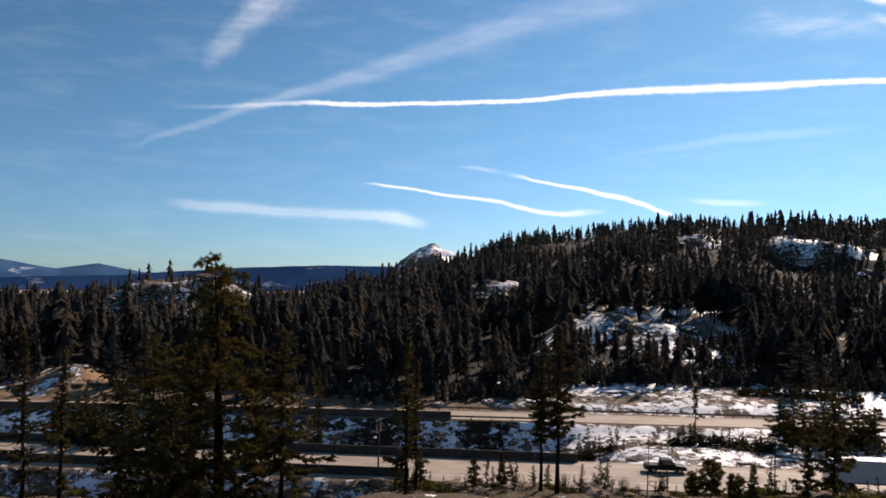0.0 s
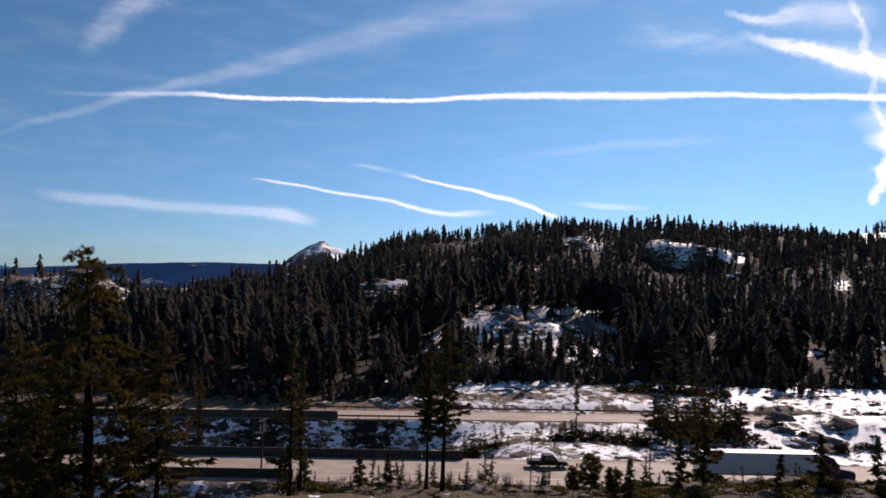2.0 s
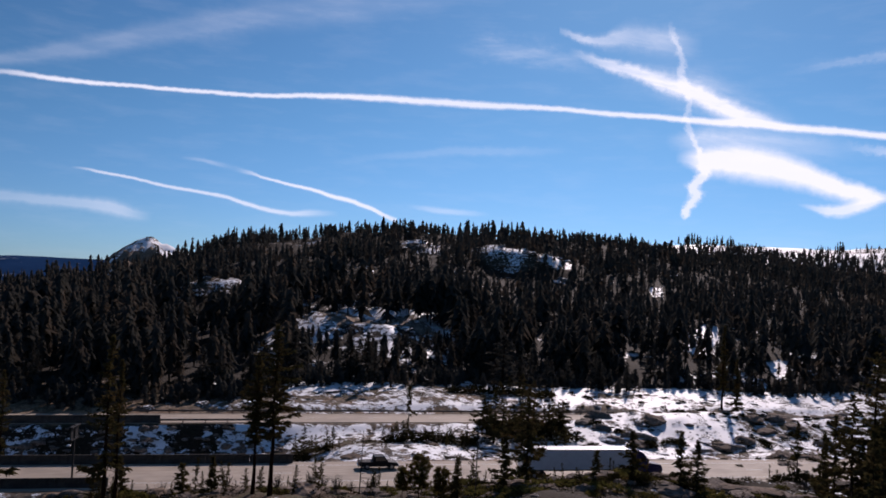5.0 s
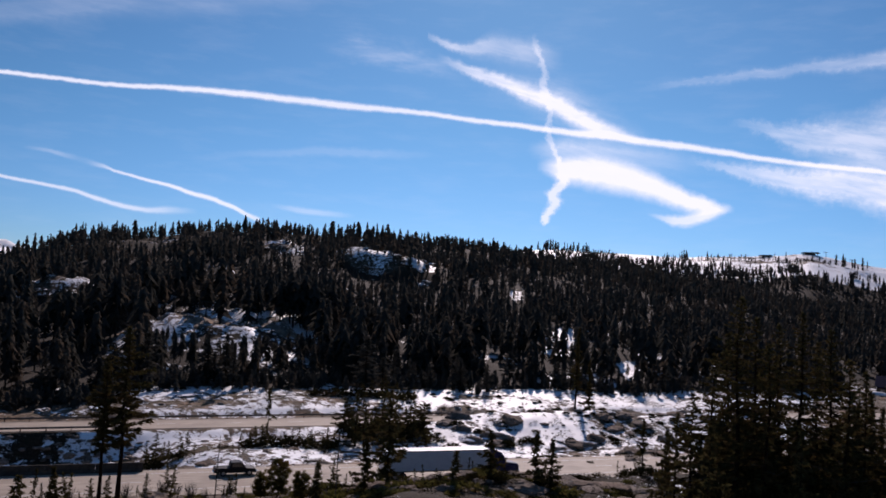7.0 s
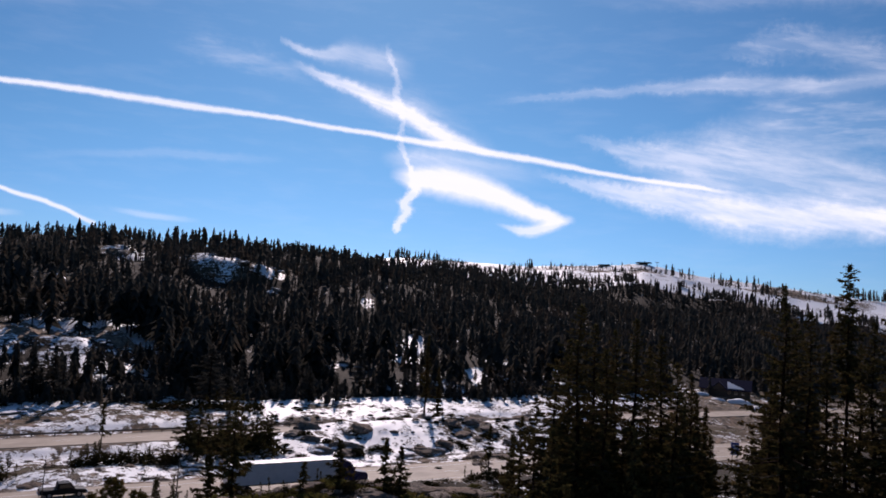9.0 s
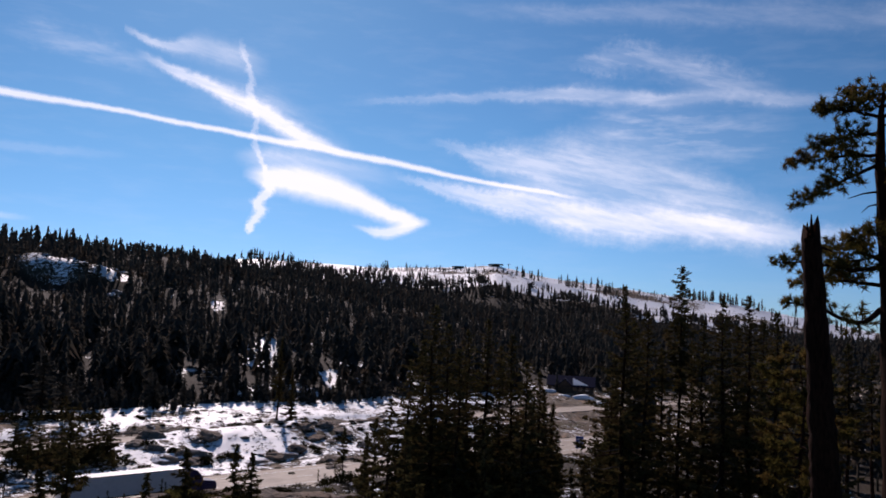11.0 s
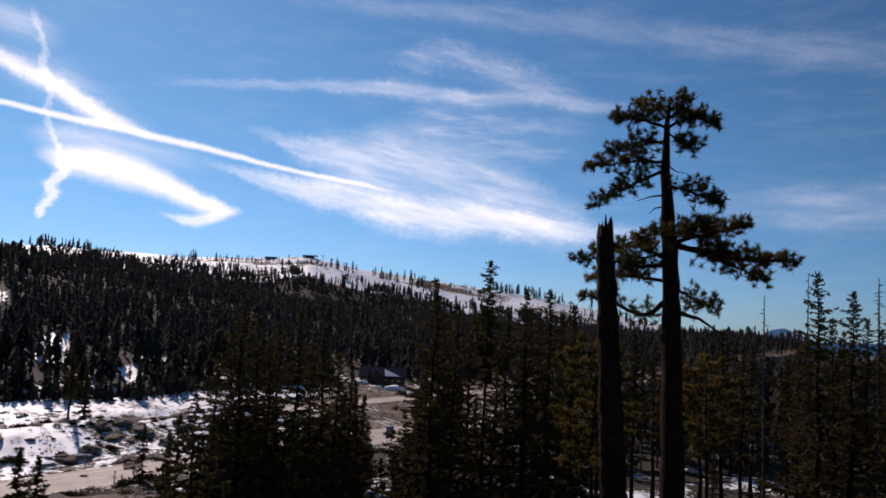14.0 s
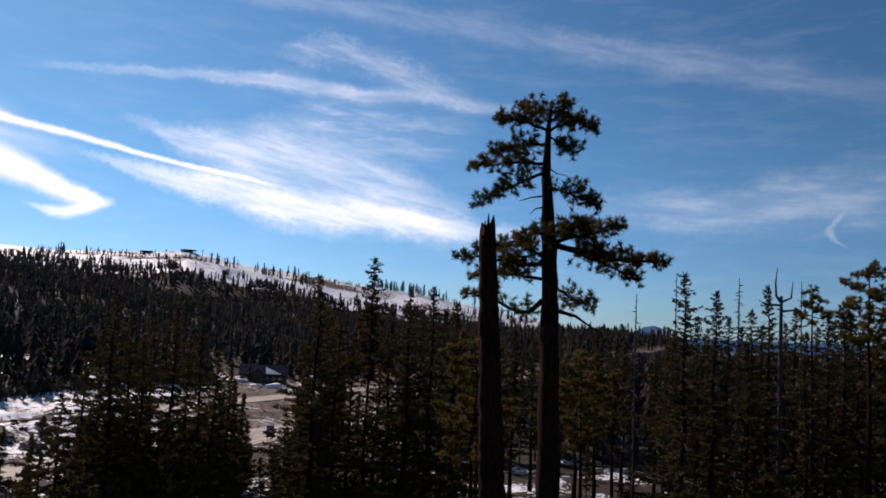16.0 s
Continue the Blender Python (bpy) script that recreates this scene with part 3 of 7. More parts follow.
    snow = snow - 0.10 * (np.abs(d1) < 9) - 0.08 * (np.abs(d2 - 1) < 7) + 0.02 * (np.abs(d2 + 9) < 3.4) * (X < 25)
    snow = snow + 0.10 * fbm(X, Y, 7, 55, 4, 0.6) * (d1 > 6) * (r < 215) + 0.025 * smooth(a, 6, 10) * (1 - smooth(a, 20, 26)) * (d2 > 5) * (d2 < 30)
    snow = snow - 0.25 * np.exp(-(((a + 23.0) / 1.0) ** 2 + ((r - 189) / 8) ** 2) ** 2)
    snow = snow - 0.13 * smooth(a, 52, 57) * (d1 > 6) * (r < 600)
    snow = snow - 0.05 * cl * (a > 5) * (a < 22) * (r < 290)
    snow = np.where((a > 78) & (a < 115) & (r > 230), 0.3, snow)
    snow = snow + 0.16 * np.exp(-(((a - 58.7) / 1.6) ** 2 + ((r - 106) / 6) ** 2))
    snow = snow + 0.20 * (1 - cl) * smooth(a, 8.5, 10) * (1 - smooth(a, 19.5, 21)) * smooth(r, 212, 220) * (1 - smooth(r, 258, 266)) * (d2 > 30) + (0.07 + 0.14 * fbm(X, Y, 6, 59, 3)) * (a < -24) * (r < 215) * (d2 > 5)
    rock = np.clip(0.25 + np.where(r > 300, 0.15, 0.5) * cl - 0.45 * (d1 < -12) * smooth(a, 12, 24) + 0.35 * (np.abs(d1) < 16) + 0.25 * (np.abs(d2) < 16) + 0.4 * (r > 900), 0, 1)
    rock = rock * (1 - 0.9 * smooth(d2, 28, 36) * (1 - cl) * (r < 1000))
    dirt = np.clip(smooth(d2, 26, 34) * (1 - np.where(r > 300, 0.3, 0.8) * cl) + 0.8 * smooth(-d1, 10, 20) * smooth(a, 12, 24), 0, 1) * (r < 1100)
    # shade of the steep fill slopes, put in through the dark litter mask
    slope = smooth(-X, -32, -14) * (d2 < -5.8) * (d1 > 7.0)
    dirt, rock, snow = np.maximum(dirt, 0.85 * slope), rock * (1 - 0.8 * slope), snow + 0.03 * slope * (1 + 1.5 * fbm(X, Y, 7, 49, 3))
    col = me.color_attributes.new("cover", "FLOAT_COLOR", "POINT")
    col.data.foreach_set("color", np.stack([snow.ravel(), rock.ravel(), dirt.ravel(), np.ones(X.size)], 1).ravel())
    tan = np.exp(-(((a + 23.0) / 1.0) ** 2 + ((r - 189) / 8) ** 2) ** 2) + 0.35 * smooth(-a, -6, 2) * (np.abs(d2 - 9) < 6)
    ochre = me.color_attributes.new("ochre", "FLOAT_COLOR", "POINT")
    ochre.data.foreach_set("color", np.repeat(np.clip(tan, 0, 1).ravel(), 4))
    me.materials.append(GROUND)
    return tagged(new("ground", me), "rocky mountain ground with patchy melting snow and brown litter", "ground", kind="structure")


land()

# ---- helpers for things ----


def to_mesh(name, verts, faces, material, smooth_faces=False):
    me = bpy.data.meshes.new(name)
    me.from_pydata([tuple(v) for v in verts], [], faces)
    me.materials.append(material)
    if smooth_faces:
        me.polygons.foreach_set("use_smooth", np.ones(len(faces), bool))
    me.update()
    return me


def thing(name, label, category, at=None, group=""):
    ob = new(name)
    ob.empty_display_size = 0.2
    if at is not None:
        ob.matrix_basis = at
    return tagged(ob, label, category, group)


def piece(name, me, parent, label=""):
    ob = new(name, me)
    ob.parent = parent
    if label:
        ob["label"] = label
    return ob


def part(name, bm, material, parent, label=""):
    me = bpy.data.meshes.new(name)
    bm.to_mesh(me)
    bm.free()
    me.materials.append(material)
    return piece(name, me, parent, label)


class Heap:
    """Vertices and faces that grow together."""

    def __init__(self):
        self.v, self.f = [], []

    def tube(self, path, radii, sides=6, cap=True):
        base = len(self.v)
        n = len(path)
        for k, (p, r) in enumerate(zip(path, radii)):
            p = Vector(p)
            d = (Vector(path[min(k + 1, n - 1)]) - Vector(path[max(k - 1, 0)])).normalized()
            side = d.cross(Vector((0.3, 0.9, 0.31)))
            if side.length < 0.1:
                side = d.cross(Vector((1, 0, 0)))
            side.normalize()
            up = side.cross(d)
            for q in range(sides):
                w = 2 * math.pi * q / sides
                self.v.append(p + side * (r * math.cos(w)) + up * (r * math.sin(w)))
        for k in range(n - 1):
            for q in range(sides):
                a, b = base + k * sides + q, base + k * sides + (q + 1) % sides
                self.f.append((a, b, b + sides, a + sides))
        if cap:
            self.f.append(tuple(base + (n - 1) * sides + q for q in range(sides)))
            self.f.append(tuple(base + q for q in reversed(range(sides))))

    def bole(self, path, radii, sides, rng, rough=0.07):
        """A thick trunk: the path in short steps, with uneven bark plates."""
        pts, rad, n = [], [], (len(path) - 1) * 8
        for k in range(n + 1):
            f = k / n * (len(path) - 1)
            i = min(int(f), len(path) - 2)
            pts.append(Vector(path[i]).lerp(Vector(path[i + 1]), f - i))
            rad.append(radii[i] + (radii[i + 1] - radii[i]) * (f - i))
        base = len(self.v)
        self.tube(pts, rad, sides)
        ridge = [rng.uniform(-1, 1) for _ in range(sides)]
        for k in range(n + 1):
            for q in range(sides):
                v = self.v[base + k * sides + q]
                self.v[base + k * sides + q] = v + (v - pts[k]) * (rough * (0.6 * ridge[q] + rng.uniform(-0.8, 0.8)))

    def blade(self, p, d, side, length, width):
        """A pointed spray of needles from p along d."""
        b = len(self.v)
        self.v += [p - side * (width * 0.35), p + d * (length * 0.55) - side * (width * 0.5), p + d * length, p + d * (length * 0.5) + side * (width * 0.5)]
        self.f.append((b, b + 1, b + 2, b + 3))

    def needle(self, p, d, side, length, width):
        b = len(self.v)
        self.v += [p - side * (width * 0.5), p + side * (width * 0.5), p + d * length]
        self.f.append((b, b + 1, b + 2))

    def mesh(self, name, material, smooth_faces=False):
        return to_mesh(name, self.v, self.f, material, smooth_faces)


def unit(rng):
    while True:
        v = Vector((rng.uniform(-1, 1), rng.uniform(-1, 1), rng.uniform(-1, 1)))
        if 0.1 < v.length < 1:
            return v.normalized()


# ---- trees ----


def fir(seed, height, radius, crown_from=0.12, gaps=0.1, lean=0.0, dead_low=0.0, foliage_mat=None, spacing=0.17, blade=0.5, taper=0.85, thick=0.014):
    """A tall fir: tapered trunk with bare stubs, and a ragged crown of drooping sprays. Returns the two meshes."""
    rng = random.Random(seed)
    trunk, crown, twigs = Heap(), Heap(), Heap()
    bend = [Vector((lean * height * (k / 6) ** 1.3 + rng.uniform(-1, 1) * 0.008 * height * (k > 0), rng.uniform(-1, 1) * 0.008 * height * (k > 0), height * k / 6)) for k in range(7)]

    def stem(z):
        k = min(5, int(z / height * 6))
        return bend[k].lerp(bend[k + 1], z / height * 6 - k)

    trunk.tube([p + Vector((0, 0, -0.6 if k == 0 else 0)) for k, p in enumerate(bend)], [height * thick * (1.25 if k == 0 else 1 - k / 6.15) for k in range(7)], 8)
    z = crown_from * height
    turn = rng.uniform(0, 6)
    while z < height * 0.995:
        up = (z / height - crown_from) / (1 - crown_from)
        z += spacing * (1.25 - 0.75 * up) * rng.uniform(0.6, 1.4)
        turn += 2.4 + rng.uniform(-0.5, 0.5)
        full = min(1, 0.55 + up * 3) * (1 - up) ** taper
        length = max(0.18, radius * full * rng.choice((1, 0.9, 0.7, 1.3, 0.5)) * rng.uniform(0.75, 1.15))
        if rng.random() < gaps:
            length *= 0.35
        out = Vector((math.cos(turn), math.sin(turn), 0))
        rise = 0.25 - 0.65 * (1 - up) + rng.uniform(-0.38, 0.38)
        root = stem(min(z, height * 0.999))
        steps = max(2, int(length / (blade * 0.55)))
        bare = rng.random() < dead_low * (1 - up)
        tip = root + out * length + Vector((0, 0, length * rise * 0.6 + 0.12 * length))
        midp = root + out * (length * 0.5) + Vector((0, 0, length * rise * 0.5))
        if bare:
            twigs.tube([root, midp, tip], [0.012 * length + 0.02, 0.008 * length + 0.014, 0.008], 3, cap=False)
        else:
            trunk.tube([root, tip], [0.012 * length + 0.02, 0.008], 3, cap=False)
        if bare:
            for f in (0.45, 0.7):
                p = root.lerp(tip, f)
                twigs.tube([p, p + (out + unit(rng)).normalized() * (0.3 * length)], [0.016, 0.006], 3, cap=False)
            continue
        side0 = out.cross(Vector((0, 0, 1)))
        for s in range(steps + 1):
            f = (s + 0.4 + rng.uniform(-0.2, 0.2)) / (steps + 0.6)
            p = root.lerp(midp, f * 2) if f < 0.5 else midp.lerp(tip, f * 2 - 1)
            size = blade * rng.uniform(0.8, 1.5) * (0.45 + 0.72 * (1 - up))
            for way in (-1, 1, -1, 1, -1, 1, 0):
                d = (out * rng.uniform(0.3, 1.0) + side0 * (way * rng.uniform(0.3, 1.1)) + Vector((0, 0, rng.uniform(-0.9, 0.6)))).normalized()
                crown.needle(p + unit(rng) * (0.2 * size), d, d.cross(unit(rng)).normalized(), size * rng.uniform(0.6, 1.1), size * 0.46)
    top = stem(height * 0.999)
    for _ in range(5):
        d = (unit(rng) * 0.35 + Vector((0, 0, 1))).normalized()
        crown.blade(top - Vector((0, 0, 0.4)), d, d.cross(unit(rng)).normalized(), 0.7, 0.16)
    meshes = [trunk.mesh("trunk", BARK, True), crown.mesh("crown", foliage_mat or NEEDLES)]
    return meshes + ([twigs.mesh("dead_wood", DEADWOOD)] if twigs.f else [])


def plant(meshes, at, label, category="tree", name="fir_tree", group="", scale=1.0, turn=0.0):
    ob = thing(name, label, category, Matrix.Translation(at) @ pose(0, 0, 0, 0, 0, turn) @ Matrix.Diagonal((scale, scale, scale, 1)), group)
    for nm, me in zip(("trunk", "crown", "dead_wood"), meshes):
        kid = piece(nm, me, ob)
        if nm == "dead_wood":
            kid["kind"] = "stuff"
    return ob


def forest_template(seed, tiers, points, bare=(0.03, 0.16)):
    """A distant conifer, one metre tall and about a quarter as wide: a stem under overlapping ragged skirts of branches."""
    rng = random.Random(seed)
    heap = Heap()
    low = rng.uniform(*bare)
    wide = rng.uniform(0.12, 0.175)
    fat = rng.uniform(0.42, 0.7)
    bow = Vector((rng.uniform(-0.02, 0.02), rng.uniform(-0.02, 0.02), 0))
    heap.tube([(0, 0, -0.05), (bow.x * 0.5, bow.y * 0.5, low + 0.25)], [0.016, 0.011], 3, cap=False)
    turn = rng.uniform(0, 6)
    for k in range(tiers):
        u = k / tiers
        rim = low + (1 - low) * (u + rng.uniform(-0.25, 0.25) / tiers)
        rad = (wide * (1 - u) ** fat * min(1, 0.72 + 1.6 * u) + 0.006) * rng.uniform(0.82, 1.2)
        peak = min(1.0, rim + (1 - low) / tiers * rng.uniform(1.25, 1.8) + 0.3 * rad)
        if k == tiers - 1:
            peak = 1.0
        shift = bow * math.sin(3.1 * u) + Vector((rng.uniform(-1, 1), rng.uniform(-1, 1), 0)) * (0.12 * rad)
        turn += 0.9 + rng.random()
        base = len(heap.v)
        heap.v.append(bow * math.sin(3.1 * u) + Vector((0, 0, peak)))
        for q in range(points):
            w = turn + 2 * math.pi * (q + rng.uniform(-0.3, 0.3)) / points
            out = rad * (rng.choice((0.75, 1.0, 1.1, 1.25)) * rng.uniform(0.85, 1.15) if q % 2 else rng.uniform(0.35, 0.65))
            drop = rng.uniform(-0.7, 0.2) * rad if q % 2 else rng.uniform(0.2, 1.3) * rad
            heap.v.append(shift + Vector((math.cos(w) * out, math.sin(w) * out, rim + drop)))
        heap.f += [(base, base + 1 + q, base + 1 + (q + 1) % points) for q in range(points)]
    return np.array([tuple(v) for v in heap.v]), heap.f


def scatter(name, places, templates, label, category, material):
    """Many far trees in one mesh. places: rows of x, y, z, height, girth, turn."""
    rng = np.random.RandomState(5)
    pick = rng.randint(len(templates), size=len(places))
    all_v, loops, starts, base, pos = [], [], [], 0, 0
    for k, (tv, tf) in enumerate(templates):
        rows = places[pick == k]
        c, s = np.cos(rows[:, 5])[:, None], np.sin(rows[:, 5])[:, None]
        h, g = rows[:, 3][:, None], (rows[:, 3] * rows[:, 4])[:, None]
        vx = (tv[:, 0] * c - tv[:, 1] * s) * g + rows[:, 0][:, None]
        vy = (tv[:, 0] * s + tv[:, 1] * c) * g + rows[:, 1][:, None]
        vz = tv[:, 2] * h + rows[:, 2][:, None]
        all_v.append(np.stack([vx, vy, vz], -1).reshape(-1, 3))
        flat = np.concatenate([np.array(q) for q in tf])
        sizes = np.array([len(q) for q in tf])
        off = base + np.arange(len(rows))[:, None] * len(tv)
        loops.append((flat[None] + off).ravel())
        starts.append((np.concatenate([[0], np.cumsum(sizes)[:-1]])[None] + pos + np.arange(len(rows))[:, None] * len(flat)).ravel())
        base += len(rows) * len(tv)
        pos += len(rows) * len(flat)
    verts, loops, starts = np.concatenate(all_v), np.concatenate(loops), np.concatenate(starts)
    me = bpy.data.meshes.new(name)
    me.vertices.add(len(verts))
    me.vertices.foreach_set("co", verts.ravel())
    me.loops.add(len(loops))
    me.loops.foreach_set("vertex_index", loops)
    me.polygons.add(len(starts))
    me.polygons.foreach_set("loop_start", starts)
    me.polygons.foreach_set("use_smooth", np.ones(len(starts), bool))
    me.update(calc_edges=True)
    me.materials.append(material)
    return tagged(new(name, me), label, category, kind="stuff")


def rows_of(x, y, h, rng, sink=0.25):
    return np.stack([x, y, ground(x, y) - sink, h, rng.uniform(0.75, 1.3, len(x)), rng.uniform(0, 6.3, len(x))], 1)


def woods():
    rng = np.random.RandomState(11)
    near_t = [forest_template(k, 13, 10, (0.08, 0.3)) for k in range(12)]
    far_t = [forest_template(20 + k, 7, 8) for k in range(9)]
    mid_t = [forest_template(40 + k, 11, 9, (0.1, 0.35)) for k in range(7)]
    hill_t = [forest_template(80 + k, 8, 6) for k in range(12)]
    tiny_t = [forest_template(120 + k, 4, 5) for k in range(5)]
    high_t = [forest_template(100 + k, 6, 6) for k in range(12)]
    n = 52000
    a = rng.uniform(-35, 102, n)
    r = np.sqrt(rng.uniform(175**2, 960**2, n))
    x, y = r * np.sin(np.radians(a)), r * np.cos(np.radians(a))
    d2 = y - far_road(x)
    crest = np.interp(a, HILL_A, HILL_R)
    edge = 27 + fbm(x, y, 25, 51) * 6 - 15 * smooth(-a, -10, -5)
    thin = fbm(x, y, 30, 57)
    keep = (d2 > edge) & (r < crest * 1.05) & (clearing(a, r) < rng.uniform(0.25, 1.42, n)) & (thin > -1.0 + 0.3 * rng.rand(n))
    keep &= ~((a > 10.5) & (a < 21) & (r < 234) & (rng.rand(n) < 0.1))
    keep &= ~((a > 33) & (a < 56) & (r < 320) & ((fbm(x, y, 18, 63) < -0.25) | (rng.rand(n) < 0.2)))
    keep &= rng.rand(n) < np.where(r < 330, 0.95, np.where(r < 520, 0.85, 0.8))
    x, y, a, r = x[keep], y[keep], a[keep], r[keep]
    h = 7.5 + 7.5 * rng.rand(len(x)) ** 1.3 + 4.0 * fbm(x, y, 26, 61)
    h = np.clip(h, 4.5, 19) * rng.choice((0.55, 0.8, 1.0, 1.0, 1.1, 1.25), len(x)) * (1 - 0.26 * smooth(r, 270, 440))
    # low growth on the rocky ground below the open ledges
    open_above = np.maximum(np.maximum(clearing(a, r + 22), clearing(a, r + 44)), clearing(a, r + 66)) * (r > 262)
    h = h * (1 - 0.5 * open_above)
    # the band of wood below the snowy ledge stays lower than its top
    band = smooth(a, 9.6, 10.4) * (1 - smooth(a, 20.2, 21.0)) * (r < 247)
    under = EYE + r * np.tan(np.radians(-3.25 - 0.75 * rng.rand(len(x)))) - ground(x, y)
    h = np.where(band > 0.5, np.minimum(h * 1.15, np.maximum(under, 1.5)), h)
    front = r < 275
    rows = rows_of(x, y, h, rng)
    rows[:, 4] *= 1.22
    # the first row along the open ground: trees of their own
    depth = (y - far_road(x)) - (27 + fbm(x, y, 25, 51) * 6 - 15 * smooth(-a, -10, -5))
    first = front & (depth < 11) & (a > -30) & (a < 52) & (h > 7)
    first &= np.cumsum(first) <= 170
    models = [fir(900 + q, 14.0, 2.7 + 0.3 * (q % 3), gaps=0.15, dead_low=0.15, spacing=0.3, blade=0.75, foliage_mat=FOREST) for q in range(6)]
    stock = []
    for q, row in enumerate(rows[first]):
        s = row[3] / 13.0
        m = Matrix.Translation((row[0], row[1], row[2])) @ pose(0, 0, 0, 0, 0, math.degrees(row[5])) @ Matrix.Diagonal((s * row[4], s * row[4], s, 1))
        if q < 6:
            stock.append(plant(models[q], (0, 0, 0), "dark green fir at the edge of the forest", name="forest_fir", group="forest edge"))
            stock[q].matrix_basis = m
        else:
            copy_thing(stock[q % 6], m)
    front &= ~first
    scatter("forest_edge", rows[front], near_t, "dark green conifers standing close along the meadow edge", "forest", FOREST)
    # young trees closing the forest's edge
    m = 1300
    b = rng.uniform(-31, 54, m)
    bx = np.tan(np.radians(b)) * 205
    by = far_road(bx)
    for _ in range(2):
        bx = np.tan(np.radians(b)) * by
        by = far_road(bx) + 27 + fbm(bx, by, 25, 51) * 6 - 15 * smooth(-b, -10, -5) + rng.uniform(-3, 1) + 14 * rng.rand(m)
    free = (clearing(*polar(bx, by)) < 0.35)
    scatter("forest_undergrowth", rows_of(bx[free], by[free], rng.uniform(1.6, 4.5, int(free.sum())), rng) * np.array([1, 1, 1, 1, 1.7, 1]), far_t, "low young conifers closing the edge of the forest", "undergrowth", FOREST)
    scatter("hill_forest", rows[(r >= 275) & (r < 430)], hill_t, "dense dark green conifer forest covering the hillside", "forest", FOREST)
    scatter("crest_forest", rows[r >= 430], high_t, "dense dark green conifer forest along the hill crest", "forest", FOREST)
    # the wooded flat on the near side of the road, further round
    m = 2600
    a, r = rng.uniform(61, 112, m), np.sqrt(rng.uniform(140**2, 520**2, m))
    x, y = r * np.sin(np.radians(a)), r * np.cos(np.radians(a))
    d1 = y - near_road(x)
    keep = (d1 < -24) & (fbm(x, y, 26, 81) > -0.45)
    x, y = x[keep], y[keep]
    rows = rows_of(x, y, rng.uniform(9, 21, len(x)), rng)
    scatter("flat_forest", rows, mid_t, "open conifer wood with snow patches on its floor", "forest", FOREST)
    m = 2600
    a, r = rng.uniform(74, 112, m), np.sqrt(rng.uniform(480**2, 920**2, m))
    x, y = r * np.sin(np.radians(a)), r * np.cos(np.radians(a))
    keep = (np.abs(y - near_road(x)) > 14) & (np.abs(y - far_road(x)) > 10)
    x, y = x[keep], y[keep]
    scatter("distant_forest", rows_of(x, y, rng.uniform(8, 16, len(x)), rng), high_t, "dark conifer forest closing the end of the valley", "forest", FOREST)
    m = 3000
    a, r = rng.uniform(-36, -8, m), np.sqrt(rng.uniform(470**2, 1100**2, m))
    x, y = r * np.sin(np.radians(a)), r * np.cos(np.radians(a))
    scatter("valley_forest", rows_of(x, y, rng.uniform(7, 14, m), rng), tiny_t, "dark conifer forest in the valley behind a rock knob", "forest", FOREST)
    # woods climbing the foot of the bare ridge
    m = 5600
    a, r = rng.uniform(30, 76, m), np.sqrt(rng.uniform(900**2, 1240**2, m))
    x, y = r * np.sin(np.radians(a)), r * np.cos(np.radians(a))
    keep = (r > np.interp(a, HILL_A, HILL_R) * 1.02) & (r < 1150 + 60 * fbm(x, y, 70, 87) - 110 * smooth(a, 46, 54) + 60 * smooth(a, 64, 72))
    x, y = x[keep], y[keep]
    rows = rows_of(x, y, rng.uniform(6, 13, len(x)), rng) * np.array([1, 1, 1, 1, 1.35, 1])
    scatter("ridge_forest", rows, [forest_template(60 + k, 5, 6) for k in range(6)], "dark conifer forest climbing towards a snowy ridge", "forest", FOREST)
    # single trees along the bare ridge and on the rock knob
    m = 1900
    a = np.concatenate([rng.uniform(33, 78, m), rng.uniform(-23, -12, 190)])
    r = np.concatenate([1300 - 360 * rng.rand(m) ** 1.8, rng.uniform(385, 440, 190)])
    x, y = r * np.sin(np.radians(a)), r * np.cos(np.radians(a))
    keep = fbm(x, y, 60, 71) > np.where(r > 800, 0.30 + 0.12 * smooth(1300 - r, 60, 10), 0.05)
    x, y, r = x[keep], y[keep], r[keep]
    rows = rows_of(x, y, np.where(r > 800, rng.uniform(7, 19, len(x)), rng.uniform(2.0, 4.6, len(x))), rng)
    rows[:, 4] *= 0.95
    m = 9000
    a, r = rng.uniform(34, 77, m), 1300 - 285 * rng.rand(m)
    x, y = r * np.sin(np.radians(a)), r * np.cos(np.radians(a))
    keep = fbm(np.radians(a) * 1300, r * 2.4, 110, 53, 5, 0.62) < rng.uniform(-0.75, 0.05, m)
    x, y = x[keep], y[keep]
    low_rows = rows_of(x, y, rng.uniform(1.0, 3.4, len(x)) * rng.choice((0.7, 1.0, 1.0, 2.2), len(x)), rng)
    low_rows[:, 4] *= 1.9
    scatter("ridge_brush", low_rows, tiny_t, "dark low brush and rocks in rows over a snowy ridge", "brush", FOREST)
    scatter("ridge_trees", rows, far_t, "scattered small conifers along a bare snowy ridge", "trees", FOREST)


woods()

# ---- roads ----
CONCRETE = simple("road_concrete", (0.30, 0.245, 0.185), (0.42, 0.345, 0.265), 0.9, 0.75, spec=0.4, bump=0.1, stretch=(0.25, 2.0, 1))
# concrete darkened in its base colour to stand for the backlit faces' shade
BARRIER_SHADED = simple("shaded_barrier_concrete", (0.030, 0.026, 0.022), (0.070, 0.060, 0.050), 1.2, 0.9, bump=0.3)
PAINT = simple("road_paint", (0.6, 0.6, 0.58), (0.8, 0.8, 0.77), 3.0, 0.7, bump=0.0)


